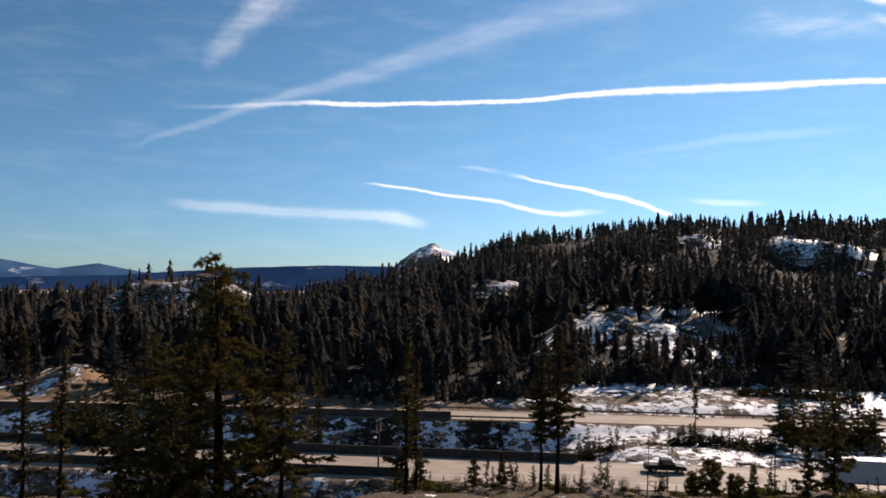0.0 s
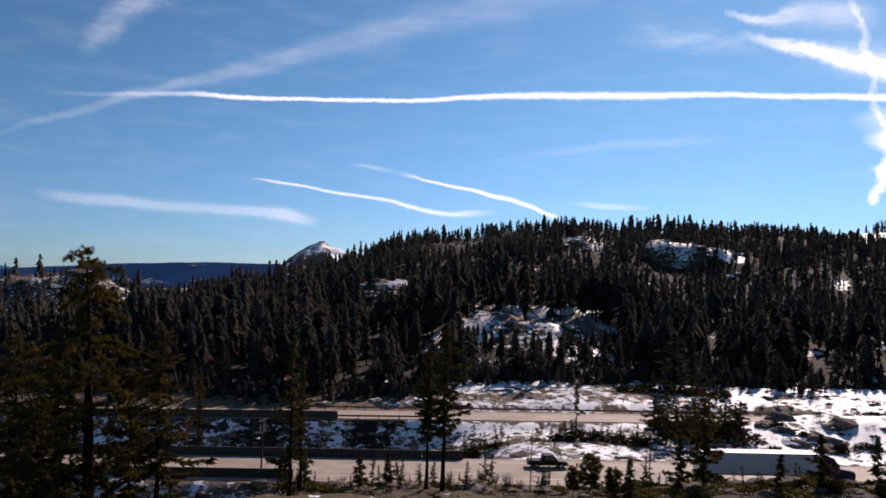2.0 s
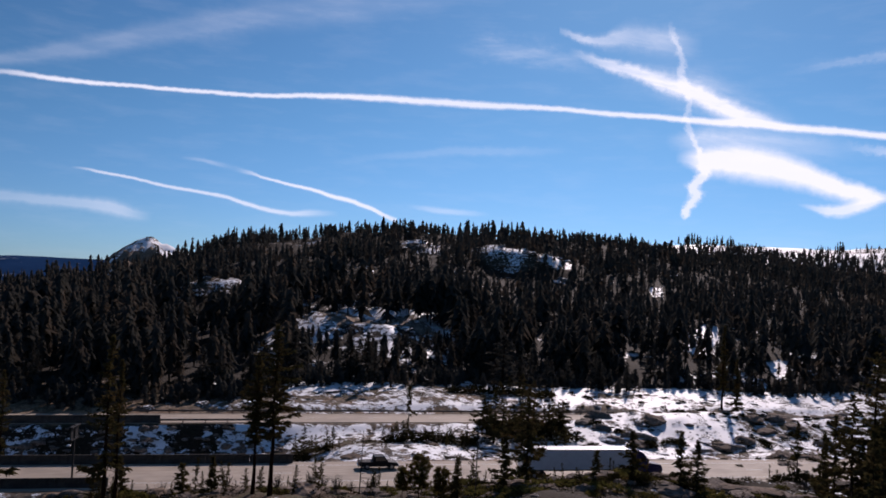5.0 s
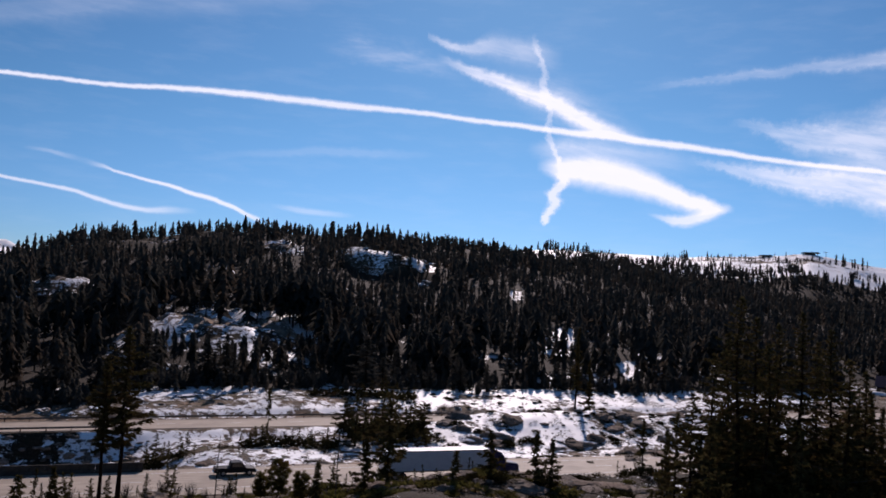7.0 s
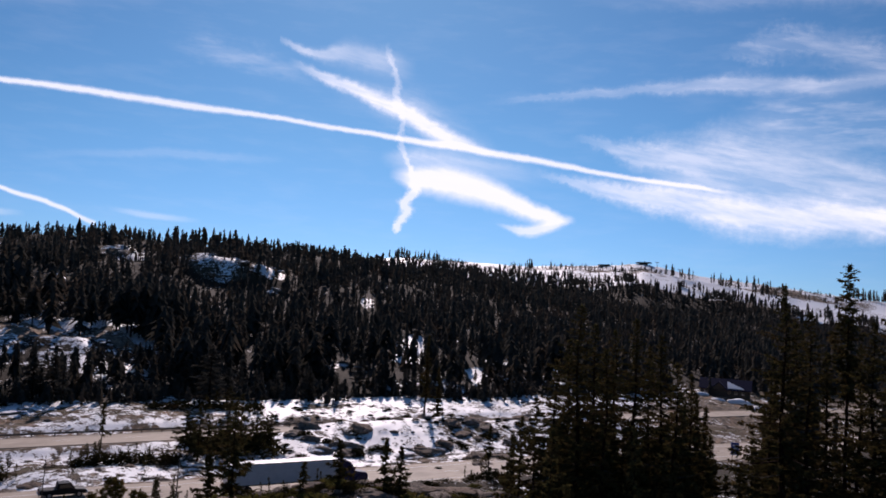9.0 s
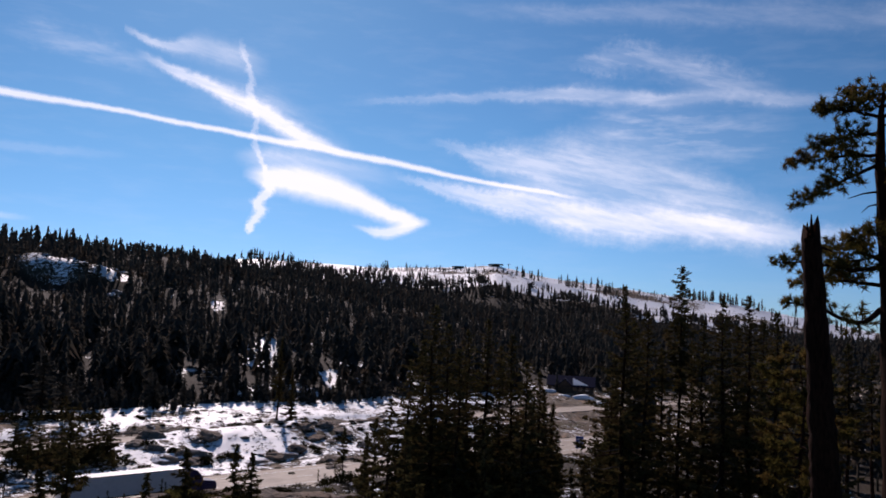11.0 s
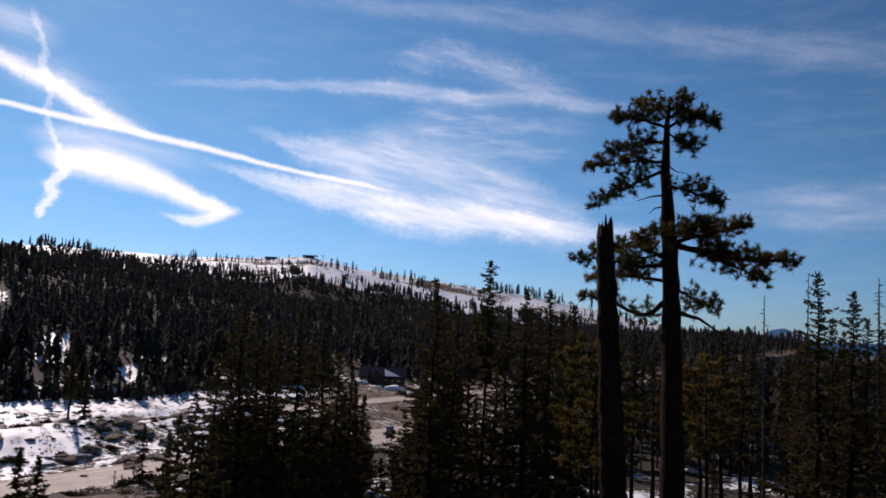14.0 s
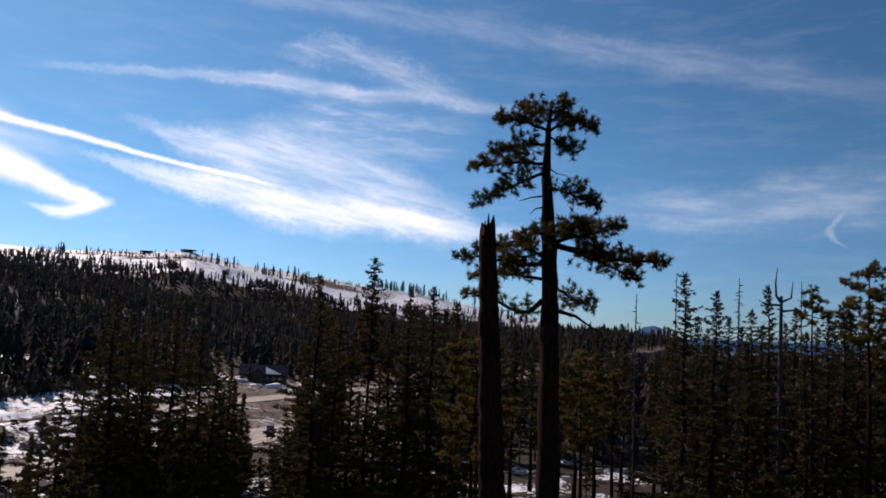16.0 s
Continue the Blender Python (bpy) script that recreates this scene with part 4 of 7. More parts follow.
def strip(name, course, x0, x1, lo, hi, z, material, label, category, step=4.0):
    heap = Heap()
    xs = np.arange(x0, x1 + 0.1, step)
    for k, x in enumerate(xs):
        y = float(course(x))
        heap.v += [Vector((x, y + lo, z)), Vector((x, y + hi, z)), Vector((x, y + lo, z - 0.35)), Vector((x, y + hi, z - 0.35))]
        if k:
            b = 4 * k
            heap.f += [(b - 4, b, b + 1, b - 3), (b - 4, b - 2, b + 2, b), (b - 3, b + 1, b + 3, b - 1)]
    heap.f += [(0, 1, 3, 2)]
    return tagged(new(name, heap.mesh(name, material)), label, category, kind="structure")


strip("road_near", near_road, -330, 420, -8.6, 5.8, 0.05, CONCRETE, "pale concrete two-lane highway carriageway", "road")
strip("road_far", far_road, -330, 460, -4.8, 4.6, 0.05, CONCRETE, "pale concrete carriageway of a divided highway", "road")


def edge_line(name, course, x0, x1, off, label, broken=0.0):
    heap = Heap()
    x = x0
    while x < x1:
        x2 = x + (3.0 if broken else 6.0)
        b = len(heap.v)
        for q in (x, x2):
            y = float(course(q)) + off
            heap.v += [Vector((q, y - 0.07, 0.056)), Vector((q, y + 0.07, 0.056))]
        heap.f.append((b, b + 2, b + 3, b + 1))
        x = x2 + broken
    return tagged(new(name, heap.mesh(name, PAINT)), label, "road marking", kind="structure")


edge_line("lane_line", near_road, -260, 330, -0.9, "dashed white lane line on concrete", 9.0)
edge_line("edge_line_inner", near_road, -260, 330, 3.6, "thin painted edge line on concrete")
edge_line("edge_line_outer", near_road, -260, 330, -5.4, "thin painted edge line on concrete")
edge_line("lane_line_far", far_road, -260, 380, 0.0, "dashed white lane line on concrete", 9.0)


def barrier(name, course, x0, x1, off, high, label):
    """A row of concrete barrier blocks, each six metres long."""
    ob = tagged(new(name), label, "barrier", kind="structure")
    ob.empty_display_size = 0.2
    heap = Heap()
    shape = ((-0.32, 0.0), (-0.32, 0.09), (-0.16, 0.34), (-0.1, 1.0), (0.1, 1.0), (0.16, 0.34), (0.32, 0.09), (0.32, 0.0))
    for x in (-3.0, 3.0):
        heap.v += [Vector((x, a, b * high)) for a, b in shape]
    n = len(shape)
    heap.f = [(q, (q + 1) % n, n + (q + 1) % n, n + q) for q in range(n)] + [tuple(reversed(range(n))), tuple(range(n, 2 * n))]
    me = heap.mesh("barrier_block", BARRIER_SHADED)
    x = x0
    while x < x1:
        y0, y1 = float(course(x)) + off, float(course(x + 6)) + off
        blk = piece("barrier_block", me, ob)
        blk.matrix_basis = pose(x + 3, (y0 + y1) / 2, 0.04, 0, 0, math.degrees(math.atan2(y1 - y0, 6)))
        x += 6
    return ob


barrier("barrier_inner", near_road, -250, 18, 5.3, 1.25, "weathered concrete barrier along the highway median, coloured dark as in shade")
barrier("barrier_outer", near_road, -250, -4, -7.0, 1.15, "weathered concrete barrier along the highway shoulder, coloured dark as in shade")
barrier("barrier_far", far_road, -250, 2, -4.5, 1.3, "weathered concrete barrier beside the far carriageway, coloured dark as in shade")

STEEL = simple("dull_steel", (0.10, 0.09, 0.08), (0.22, 0.19, 0.16), 3.0, 0.6, metal=0.5, bump=0.1)
POST = simple("post_wood", (0.07, 0.05, 0.035), (0.18, 0.13, 0.09), 4.0, 0.9)


def guardrail(name, course, x0, x1, off, label):
    ob = tagged(new(name), label, "guardrail", kind="structure")
    ob.empty_display_size = 0.2
    xs = np.arange(x0, x1 + 0.1, 3.8)
    rail = Heap()
    wave = ((0.0, 0.42), (0.07, 0.49), (0.0, 0.57), (0.07, 0.65), (0.0, 0.74))
    for k, x in enumerate(xs):
        y = float(course(x)) + off
        rail.v += [Vector((x, y - 0.1 - a, b)) for a, b in wave] + [Vector((x, y - 0.08, b)) for a, b in reversed(wave)]
        if k:
            b0 = 10 * (k - 1)
            rail.f += [(b0 + q, b0 + (q + 1) % 10, b0 + 10 + (q + 1) % 10, b0 + 10 + q) for q in range(10)]
    piece("rail", rail.mesh("rail", STEEL), ob)
    bm = bmesh.new()
    bmesh.ops.create_cube(bm, size=1, matrix=Matrix.Translation((0, 0, 0.35)) @ Matrix.Diagonal((0.16, 0.2, 0.95, 1)))
    me = bpy.data.meshes.new("post")
    bm.to_mesh(me)
    bm.free()
    me.materials.append(POST)
    for x in xs:
        piece("post", me, ob).location = (x, float(course(x)) + off + 0.04, float(ground(x, float(course(x)) + off)))
    return ob


guardrail("guardrail_far_near_side", far_road, 2, 24, -4.9, "rusty steel guardrail on short posts")
guardrail("guardrail_far_side", far_road, -4, 96, 4.9, "rusty steel guardrail on short posts")

# ---- trees near the lookout ----


def tree_at(seed, a, r, top, radius, label, group="", name="fir_tree", **how):
    """A fir of its own on bearing a, r metres off, whose tip stands at the angle top over the eye."""
    foot = spot(a, r)
    height = EYE + r * math.tan(radians(top)) - foot.z
    meshes = fir(seed, height, radius, **how)
    return plant(meshes, foot, label, group=group, name=name)


FULL = "dark green fir with dense drooping branches on the slope"
THIN = "thin sparse fir with bare lower stem and stubs"
YOUNG = "young slender green fir beside the highway bank"
# on the slope in front of the highway
tree_at(101, -27.4, 85, -4.2, 3.0, THIN, gaps=0.35, dead_low=0.5)
tree_at(102, -25.2, 80, -5.4, 2.2, THIN, gaps=0.45, dead_low=0.8)
tree_at(103, -19.7, 72, -4.2, 5.6, FULL, gaps=0.2, taper=0.7, dead_low=0.15)
tree_at(104, -21.6, 74, -7.0, 3.6, FULL, taper=0.6)
tree_at(105, -17.3, 66, -5.2, 4.6, FULL, gaps=0.1, taper=0.6)
tree_at(106, -18.5, 62, -7.5, 3.6, FULL, taper=0.6)
tree_at(107, -11.3, 70, -4.2, 5.2, "tall dark fir with a ragged crown over the highway", gaps=0.25, taper=0.6, dead_low=0.2)
tree_at(108, -13.0, 74, -8.0, 3.6, FULL, taper=0.6)
tree_at(109, -8.7, 128, -6.8, 2.4, THIN, gaps=0.3, dead_low=0.4)
tree_at(110, -2.6, 92, -4.6, 3.3, "half-dead fir with thin foliage and bare branches", gaps=0.4, dead_low=0.75)
tree_at(111, -1.9, 96, -6.2, 1.8, THIN, gaps=0.5, dead_low=0.8)
tree_at(112, 8.05, 93, -3.6, 3.6, "tall fir with foliage only in its upper half", crown_from=0.38, gaps=0.2, taper=0.5)
tree_at(113, 6.9, 94, -5.6, 2.8, "tall fir with foliage only in its upper half", crown_from=0.35, gaps=0.25, taper=0.5)
tree_at(114, 25.8, 92, -7.2, 3.6, "broad young fir in front of the highway", taper=0.7, gaps=0.2)
tree_at(115, 24.3, 93, -10.2, 1.5, YOUNG)
tree_at(116, 33.0, 94, -9.6, 1.5, YOUNG, gaps=0.25)
tree_at(117, 36.2, 95, -9.5, 1.3, YOUNG, gaps=0.25)
tree_at(118, 37.3, 93, -9.9, 1.6, YOUNG)
tree_at(119, 43.4, 117, -8.0, 1.3, THIN, gaps=0.4, dead_low=0.6)
tree_at(120, 30.6, 90, -11.2, 1.3, YOUNG)
tree_at(121, 17.4, 150, -7.4, 1.3, THIN, gaps=0.3, dead_low=0.5, crown_from=0.3)
tree_at(122, 38.75, 186, -2.1, 1.8, "tall slender fir standing alone in the snowy meadow", gaps=0.3, crown_from=0.3)
tree_at(123, 39.6, 190, -4.2, 1.8, "fir standing in the snowy meadow", gaps=0.3)
tree_at(124, 21.0, 91, -12.3, 1.2, YOUNG)
tree_at(125, -1.6, 100, -12.6, 0.9, YOUNG)
tree_at(126, 2.2, 99, -12.9, 1.0, YOUNG)
tree_at(127, 4.2, 98, -12.5, 0.9, YOUNG)
# the grove further round
k = 0
for a, r, top, rad in (
    (45.6, 90, -7.4, 1.8), (46.6, 80, -6.0, 2.0), (47.8, 76, -3.3, 2.4), (48.7, 84, -1.8, 2.3), (49.4, 72, 0.6, 2.5), (50.5, 80, -0.7, 2.5), (51.3, 70, -2.4, 2.4), (51.9, 82, -1.0, 2.6), (53.2, 74, -0.2, 2.6),
    (54.2, 84, -2.0, 2.4), (55.0, 78, -1.2, 2.5), (56.0, 72, -3.0, 2.3), (57.0, 80, -3.7, 2.0), (57.9, 92, -8.0, 1.6), (60.9, 88, -7.0, 1.7), (62.0, 76, -2.5, 2.4), (62.7, 70, 2.6, 2.4), (63.4, 80, 0.2, 2.4), (64.2, 72, 0.8, 2.5),
    (65.2, 82, -1.6, 2.4), (67.1, 84, -1.0, 2.4), (67.9, 74, 0.4, 2.6), (69.2, 70, 2.0, 2.5), (70.0, 82, 0.2, 2.5), (70.7, 76, 2.2, 2.5), (71.6, 84, 0.6, 2.4), (72.5, 72, 1.2, 2.6),
):
    k += 1
    tree_at(200 + k, a, r, top, rad * 1.85, "tall dark fir in a dense grove", "grove", gaps=0.1, crown_from=0.04, dead_low=0.25, taper=0.72, spacing=0.21, blade=0.47)
tree_at(240, 66.3, 78, 4.1, 1.7, "slender leaning pine rising above the grove", crown_from=0.55, gaps=0.2, taper=0.35, lean=0.012, thick=0.009)
for a, r, top, rad in ((57.5, 100, -9.2, 1.5), (58.4, 104, -9.6, 1.4), (59.3, 102, -10.0, 1.4), (60.2, 101, -9.5, 1.4), (61.2, 98, -8.6, 1.6), (61.6, 90, -5.6, 1.8), (56.6, 92, -5.6, 2.0), (57.4, 96, -7.2, 1.6), (45.0, 104, -8.6, 1.3), (62.2, 100, -3.6, 2.0), (57.3, 96, -4.8, 2.4), (57.9, 100, -5.8, 2.1), (58.3, 104, -7.6, 1.7)):
    k += 1
    tree_at(260 + k, a, r, top, rad, "young fir at the foot of the grove", "grove", gaps=0.2, dead_low=0.15)
# behind and beside the great pine
for a, r, top, rad in (
    (74.2, 90, -0.8, 2.5), (75.5, 64, -2.6, 2.6), (76.6, 95, -0.6, 2.4), (80.0, 86, -2.2, 2.8), (81.0, 110, -0.9, 2.8), (82.3, 100, -0.1, 2.8), (83.6, 92, -1.6, 2.8), (86.3, 105, -1.7, 2.6),
    (87.4, 80, -0.8, 2.6), (88.2, 66, 3.9, 3.0), (89.0, 84, 1.0, 2.6), (90.1, 74, 2.7, 2.2), (90.9, 90, 1.0, 2.4), (92.5, 80, 1.6, 2.5), (93.5, 74, 3.2, 2.2), (95.0, 86, 1.8, 2.5),
    (96.9, 78, 1.6, 2.6), (97.9, 72, 2.3, 2.7), (98.8, 64, 0.4, 2.8), (100.4, 70, 3.2, 2.8), (101.5, 62, 2.6, 3.0), (103.0, 70, 3.5, 2.8), (89.6, 92, 0.2, 2.6), (91.8, 98, 0.4, 2.6), (94.4, 96, 0.8, 2.6), (96.3, 94, 0.6, 2.6), (99.8, 88, 1.4, 2.6), (87.0, 96, -1.2, 2.6), (84.2, 118, -0.8, 2.6), (78.0, 112, -1.2, 2.6), (79.3, 120, -0.8, 2.6), (93.0, 88, 0.6, 2.6), (97.4, 90, 1.0, 2.6), (98.4, 84, 1.6, 2.6), (101.0, 84, 1.8, 2.6), (95.7, 66, 0.2, 2.4), (92.2, 66, -0.6, 2.4),
):
    k += 1
    tree_at(300 + k, a, r, top, rad * 1.38, "tall fir with rusty dead twigs among green needles", "right-hand wood", gaps=0.2, dead_low=0.6, taper=0.6, spacing=0.18, blade=0.45, crown_from=0.42 if 76 < a < 87 else 0.1)

# young growth under the tall trees: a few shapes, set many times
SMALL = [fir(400 + q, 9.0, 2.0 + 0.2 * (q % 3), gaps=0.12, taper=0.7, spacing=0.36, blade=0.62) for q in range(5)]
young = [plant(m, (0, 0, -500), "bushy young fir growing under taller trees", name="young_fir", group="undergrowth") for m in SMALL]
rng = random.Random(77)
made = 0
for k in range(640):
    a = rng.uniform(44.5, 106) if k % 3 else rng.uniform(47.5, 57.2)
    r = rng.uniform(62, 128)
    x, y = at_polar(a, r)
    if y - near_road(x) > -15 or 57.3 < a < 61.6 and r < 150 or made >= 155:
        continue
    if 73 < a < 87 and r > 70 and rng.random() < 0.85:
        continue
    src = young[made % 5]
    big = rng.uniform(0.45, 1.0)
    m = Matrix.Translation(spot(a, r, -0.1)) @ pose(0, 0, 0, rng.uniform(-2, 2), rng.uniform(-2, 2), rng.uniform(0, 360)) @ Matrix.Diagonal((big, big, big * rng.uniform(0.9, 1.3), 1))
    if made < 5:
        src.matrix_basis = m
    else:
        copy_thing(src, m)
    made += 1
rng = random.Random(78)
for k in range(120):
    a, r, big = rng.uniform(47.6, 57.4), rng.uniform(72, 106), rng.uniform(0.6, 1.25)
    big *= 0.55 + 0.45 * min(1.0, (a - 47.6) / 2.0)
    x, y = at_polar(a, r)
    if y - near_road(x) < -15:
        copy_thing(young[k % 5], Matrix.Translation(spot(a, r, -0.1)) @ pose(0, 0, 0, 0, 0, rng.uniform(0, 360)) @ Matrix.Diagonal((big * 1.2, big * 1.2, big, 1)))
# stragglers on the bank left of the pine and in the strip between the carriageways
for a, r, big in ((-26.5, 118, 0.35), (-23.8, 136, 1.0), (-22.6, 138, 1.1), (-24.8, 140, 0.95), (-25.6, 134, 0.8), (-20.9, 137, 1.05), (-24.2, 141, 1.1), (-23.2, 133, 0.9), (-22.0, 134, 0.95), (-21.5, 140, 1.0), (-25.2, 137, 1.0), (10.2, 133, 0.62), (9.6, 136, 0.4), (11.0, 131, 0.45)):
    copy_thing(young[int(r) % 5], Matrix.Translation(spot(a, r, -0.1)) @ pose(0, 0, 0, 0, 0, 40 * r) @ Matrix.Diagonal((big * 1.3, big * 1.3, big, 1)))
rng = random.Random(41)
for lo, hi, near, off, count, low, high in ((22.2, 28.6, 140, 152, 24, 0.55, 1.1), (23.0, 27.6, 176, 186, 7, 0.4, 0.7), (15.4, 22.2, 136, 142, 15, 0.28, 0.5), (9.4, 13.2, 130, 137, 6, 0.25, 0.42), (36.5, 39.8, 180, 188, 5, 0.25, 0.45)):
    for q in range(count):
        a, r, big = lo + (hi - lo) * (q + rng.random()) / count, rng.uniform(near, off), rng.uniform(low, high)
        x, y = at_polar(a, r)
        if abs(y - far_road(x)) < 7.5:
            continue
        copy_thing(young[q % 5], Matrix.Translation(spot(a, r, -0.1)) @ pose(0, 0, 0, 0, 0, rng.uniform(0, 360)) @ Matrix.Diagonal((big * 1.5, big * 1.5, big, 1)))
# saplings crowding the bank in front of the highway
SAPLING = [plant(fir(450 + q, 4.0, 1.0 + 0.15 * q, crown_from=0.03, gaps=0.45, dead_low=0.25, taper=0.5, spacing=0.12, blade=0.26, thick=0.012), (0, 0, -500), "thin young fir crowded on the rocky bank", name="sapling", group="bank saplings") for q in range(4)]
rng = random.Random(33)
made = 0
for lo, hi, count in ((-3.5, 8.0, 26), (9.0, 16.5, 14), (20.5, 25.0, 8), (27.5, 32.0, 10), (32.5, 38.0, 16), (41.5, 46.0, 12), (-13.0, -4.0, 5)):
    for _ in range(count):
        a = rng.uniform(lo, hi)
        r = (float(near_road(math.tan(radians(a)) * 108)) - rng.uniform(11.0, 19.0)) / math.cos(radians(a))
        big = rng.uniform(0.35, 1.0) * (0.8 if a > 27 else 1.0)
        m = Matrix.Translation(spot(a, r, -0.1)) @ pose(0, 0, 0, rng.uniform(-8, 8), rng.uniform(-8, 8), rng.uniform(0, 360)) @ Matrix.Diagonal((big, big, big * rng.uniform(0.9, 1.2), 1))
        if made < 4:
            SAPLING[made].matrix_basis = m
        else:
            copy_thing(SAPLING[made % 4], m)
        made += 1


def tuft(heap, rng, p, size, count=29, up=0.35):
    for _ in range(count):
        d = (unit(rng) + Vector((0, 0, up))).normalized()
        heap.needle(p, d, d.cross(unit(rng)).normalized(), size * rng.uniform(0.7, 1.2), size * 0.17)


def limb(wood, green, rng, points, thick, tufts, spread, tuft_size, bare=0.35):
    """A limb through the points, with twigs that end in tufts of needles along its outer part."""
    path = []
    for q in range(9):
        f = q / 8 * (len(points) - 1)
        i = min(int(f), len(points) - 2)
        path.append(points[i].lerp(points[i + 1], f - i) + (unit(rng) * 0.07 if 0 < q else Vector()))
    wood.tube(path, [thick * (1 - 0.82 * q / 8) for q in range(9)], 6)
    for q in range(tufts):
        f = bare + (1 - bare) * (q + rng.random()) / tufts
        i = min(int(f * 8), 7)
        p = path[i].lerp(path[i + 1], f * 8 - i)
        grow = spread * (0.35 + 0.65 * min(1, 2.2 * (1.05 - f))) * rng.uniform(0.35, 1.0)
        tip = p + (unit(rng) + Vector((0, 0, 0.35))).normalized() * grow
        wood.tube([p, p.lerp(tip, 0.55) + unit(rng) * 0.05, tip], [0.025, 0.018, 0.008], 3, cap=False)
        tuft(green, rng, tip, tuft_size * rng.uniform(0.7, 1.0))
        for back in (0.62, 0.35):
            if rng.random() < 0.7:
                tuft(green, rng, p.lerp(tip, back) + unit(rng) * 0.14, tuft_size * 0.75, 13)


def great_pine():
    rng = random.Random(9)
    R = 42.0
    foot = spot(79.5, R)
    ob = thing("pine_tree", "old pine with thick brown trunk and sparse upper crown", "tree", Matrix.Translation(foot))

    def at(a, e, deep=0.0):
        x, y = at_polar(a + 0.32, R + deep)
        return Vector((x, y, EYE + (R + deep) * math.tan(radians(e - 0.2)))) - foot

    stem = [at(79.25, -24.0), at(79.1, -10.5), at(78.85, -1.0), at(78.6, 5.5), at(78.15, 11.0), at(78.2, 14.0), at(78.4, 15.9)]
    stem[0].z = -0.6
    trunk = Heap()
    trunk.bole(stem, [0.70, 0.56, 0.46, 0.37, 0.23, 0.13, 0.03], 18, rng, 0.13)
    limbs = (
        (((78.1, 13.8), (76.3, 14.4), (74.5, 14.5)), 0.10, 34), (((78.2, 14.2), (79.2, 15.2), (79.2, 15.9)), 0.07, 18), (((78.2, 14.4), (77.2, 15.3), (76.2, 15.6)), 0.07, 20), (((78.3, 13.8), (80.0, 14.5), (81.5, 13.8)), 0.09, 32),
        (((78.2, 13.4), (79.5, 12.6), (80.2, 12.3)), 0.06, 16), (((78.1, 12.9), (76.4, 12.7), (74.2, 12.3)), 0.08, 28), (((78.0, 11.5), (75.8, 11.5), (72.8, 11.1)), 0.10, 36), (((77.9, 10.8), (75.9, 9.8), (73.2, 8.5)), 0.11, 34),
        (((78.2, 9.9), (80.4, 9.3), (81.9, 8.6)), 0.09, 30), (((78.7, 5.9), (81.3, 6.6), (83.8, 7.2)), 0.12, 40), (((78.9, 5.8), (82.9, 4.9), (86.6, 4.8)), 0.16, 58), (((78.9, 5.7), (82.2, 4.7), (84.9, 3.4)), 0.12, 40),
        (((78.3, 4.5), (76.9, 4.2), (74.6, 4.7), (71.8, 4.6)), 0.14, 34), (((78.2, 4.9), (76.5, 5.7), (73.2, 5.3)), 0.11, 34), (((78.2, 1.8), (77.1, 0.7), (74.8, 1.7), (72.4, 2.1)), 0.15, 30), (((78.8, 2.9), (80.4, 2.0), (81.9, 1.5)), 0.08, 22),
        (((78.3, 3.3), (75.6, 3.6), (73.0, 3.2)), 0.10, 28), (((78.4, 5.3), (76.4, 4.8), (75.2, 3.9)), 0.08, 22), (((78.4, 6.3), (79.5, 6.8), (81.3, 7.3)), 0.09, 30), (((78.4, 6.4), (77.4, 6.6), (76.4, 6.0)), 0.07, 18),
    )
    for pts, thick, tufts in limbs:
        deep = rng.uniform(-2.2, 2.2)
        n = len(pts) - 1
        wood, green = Heap(), Heap()
        limb(wood, green, rng, [at(a, e, deep * q / n) for q, (a, e) in enumerate(pts)], thick, int(tufts * 1.7), 0.95, 0.36, bare=0.22)
        piece("needles", green.mesh("needles", PINE), piece("limb", wood.mesh("limb", BARK, True), ob))
    # bare broken limbs
    for pts, thick in ((((78.0, 9.2), (77.2, 9.1), (76.3, 8.8)), 0.06), (((78.2, 11.3), (78.9, 10.8), (79.6, 10.7)), 0.05), (((78.6, 7.1), (78.75, 7.6), (78.7, 8.2)), 0.05), (((78.9, 1.2), (80.6, 0.8), (82.1, -0.2)), 0.13), (((78.0, 8.4), (77.5, 8.3), (77.1, 7.9)), 0.05), (((78.3, 15.4), (79.9, 15.6), (80.6, 16.1)), 0.03)):
        wood = Heap()
        wood.tube([at(a, e, 0.3 * q) for q, (a, e) in enumerate(pts)], [thick * (1 - 0.38 * q) for q in range(len(pts))], 5)
        piece("dead_limb", wood.mesh("dead_limb", BARK), ob)
    piece("trunk", trunk.mesh("trunk", BARK, True), ob)


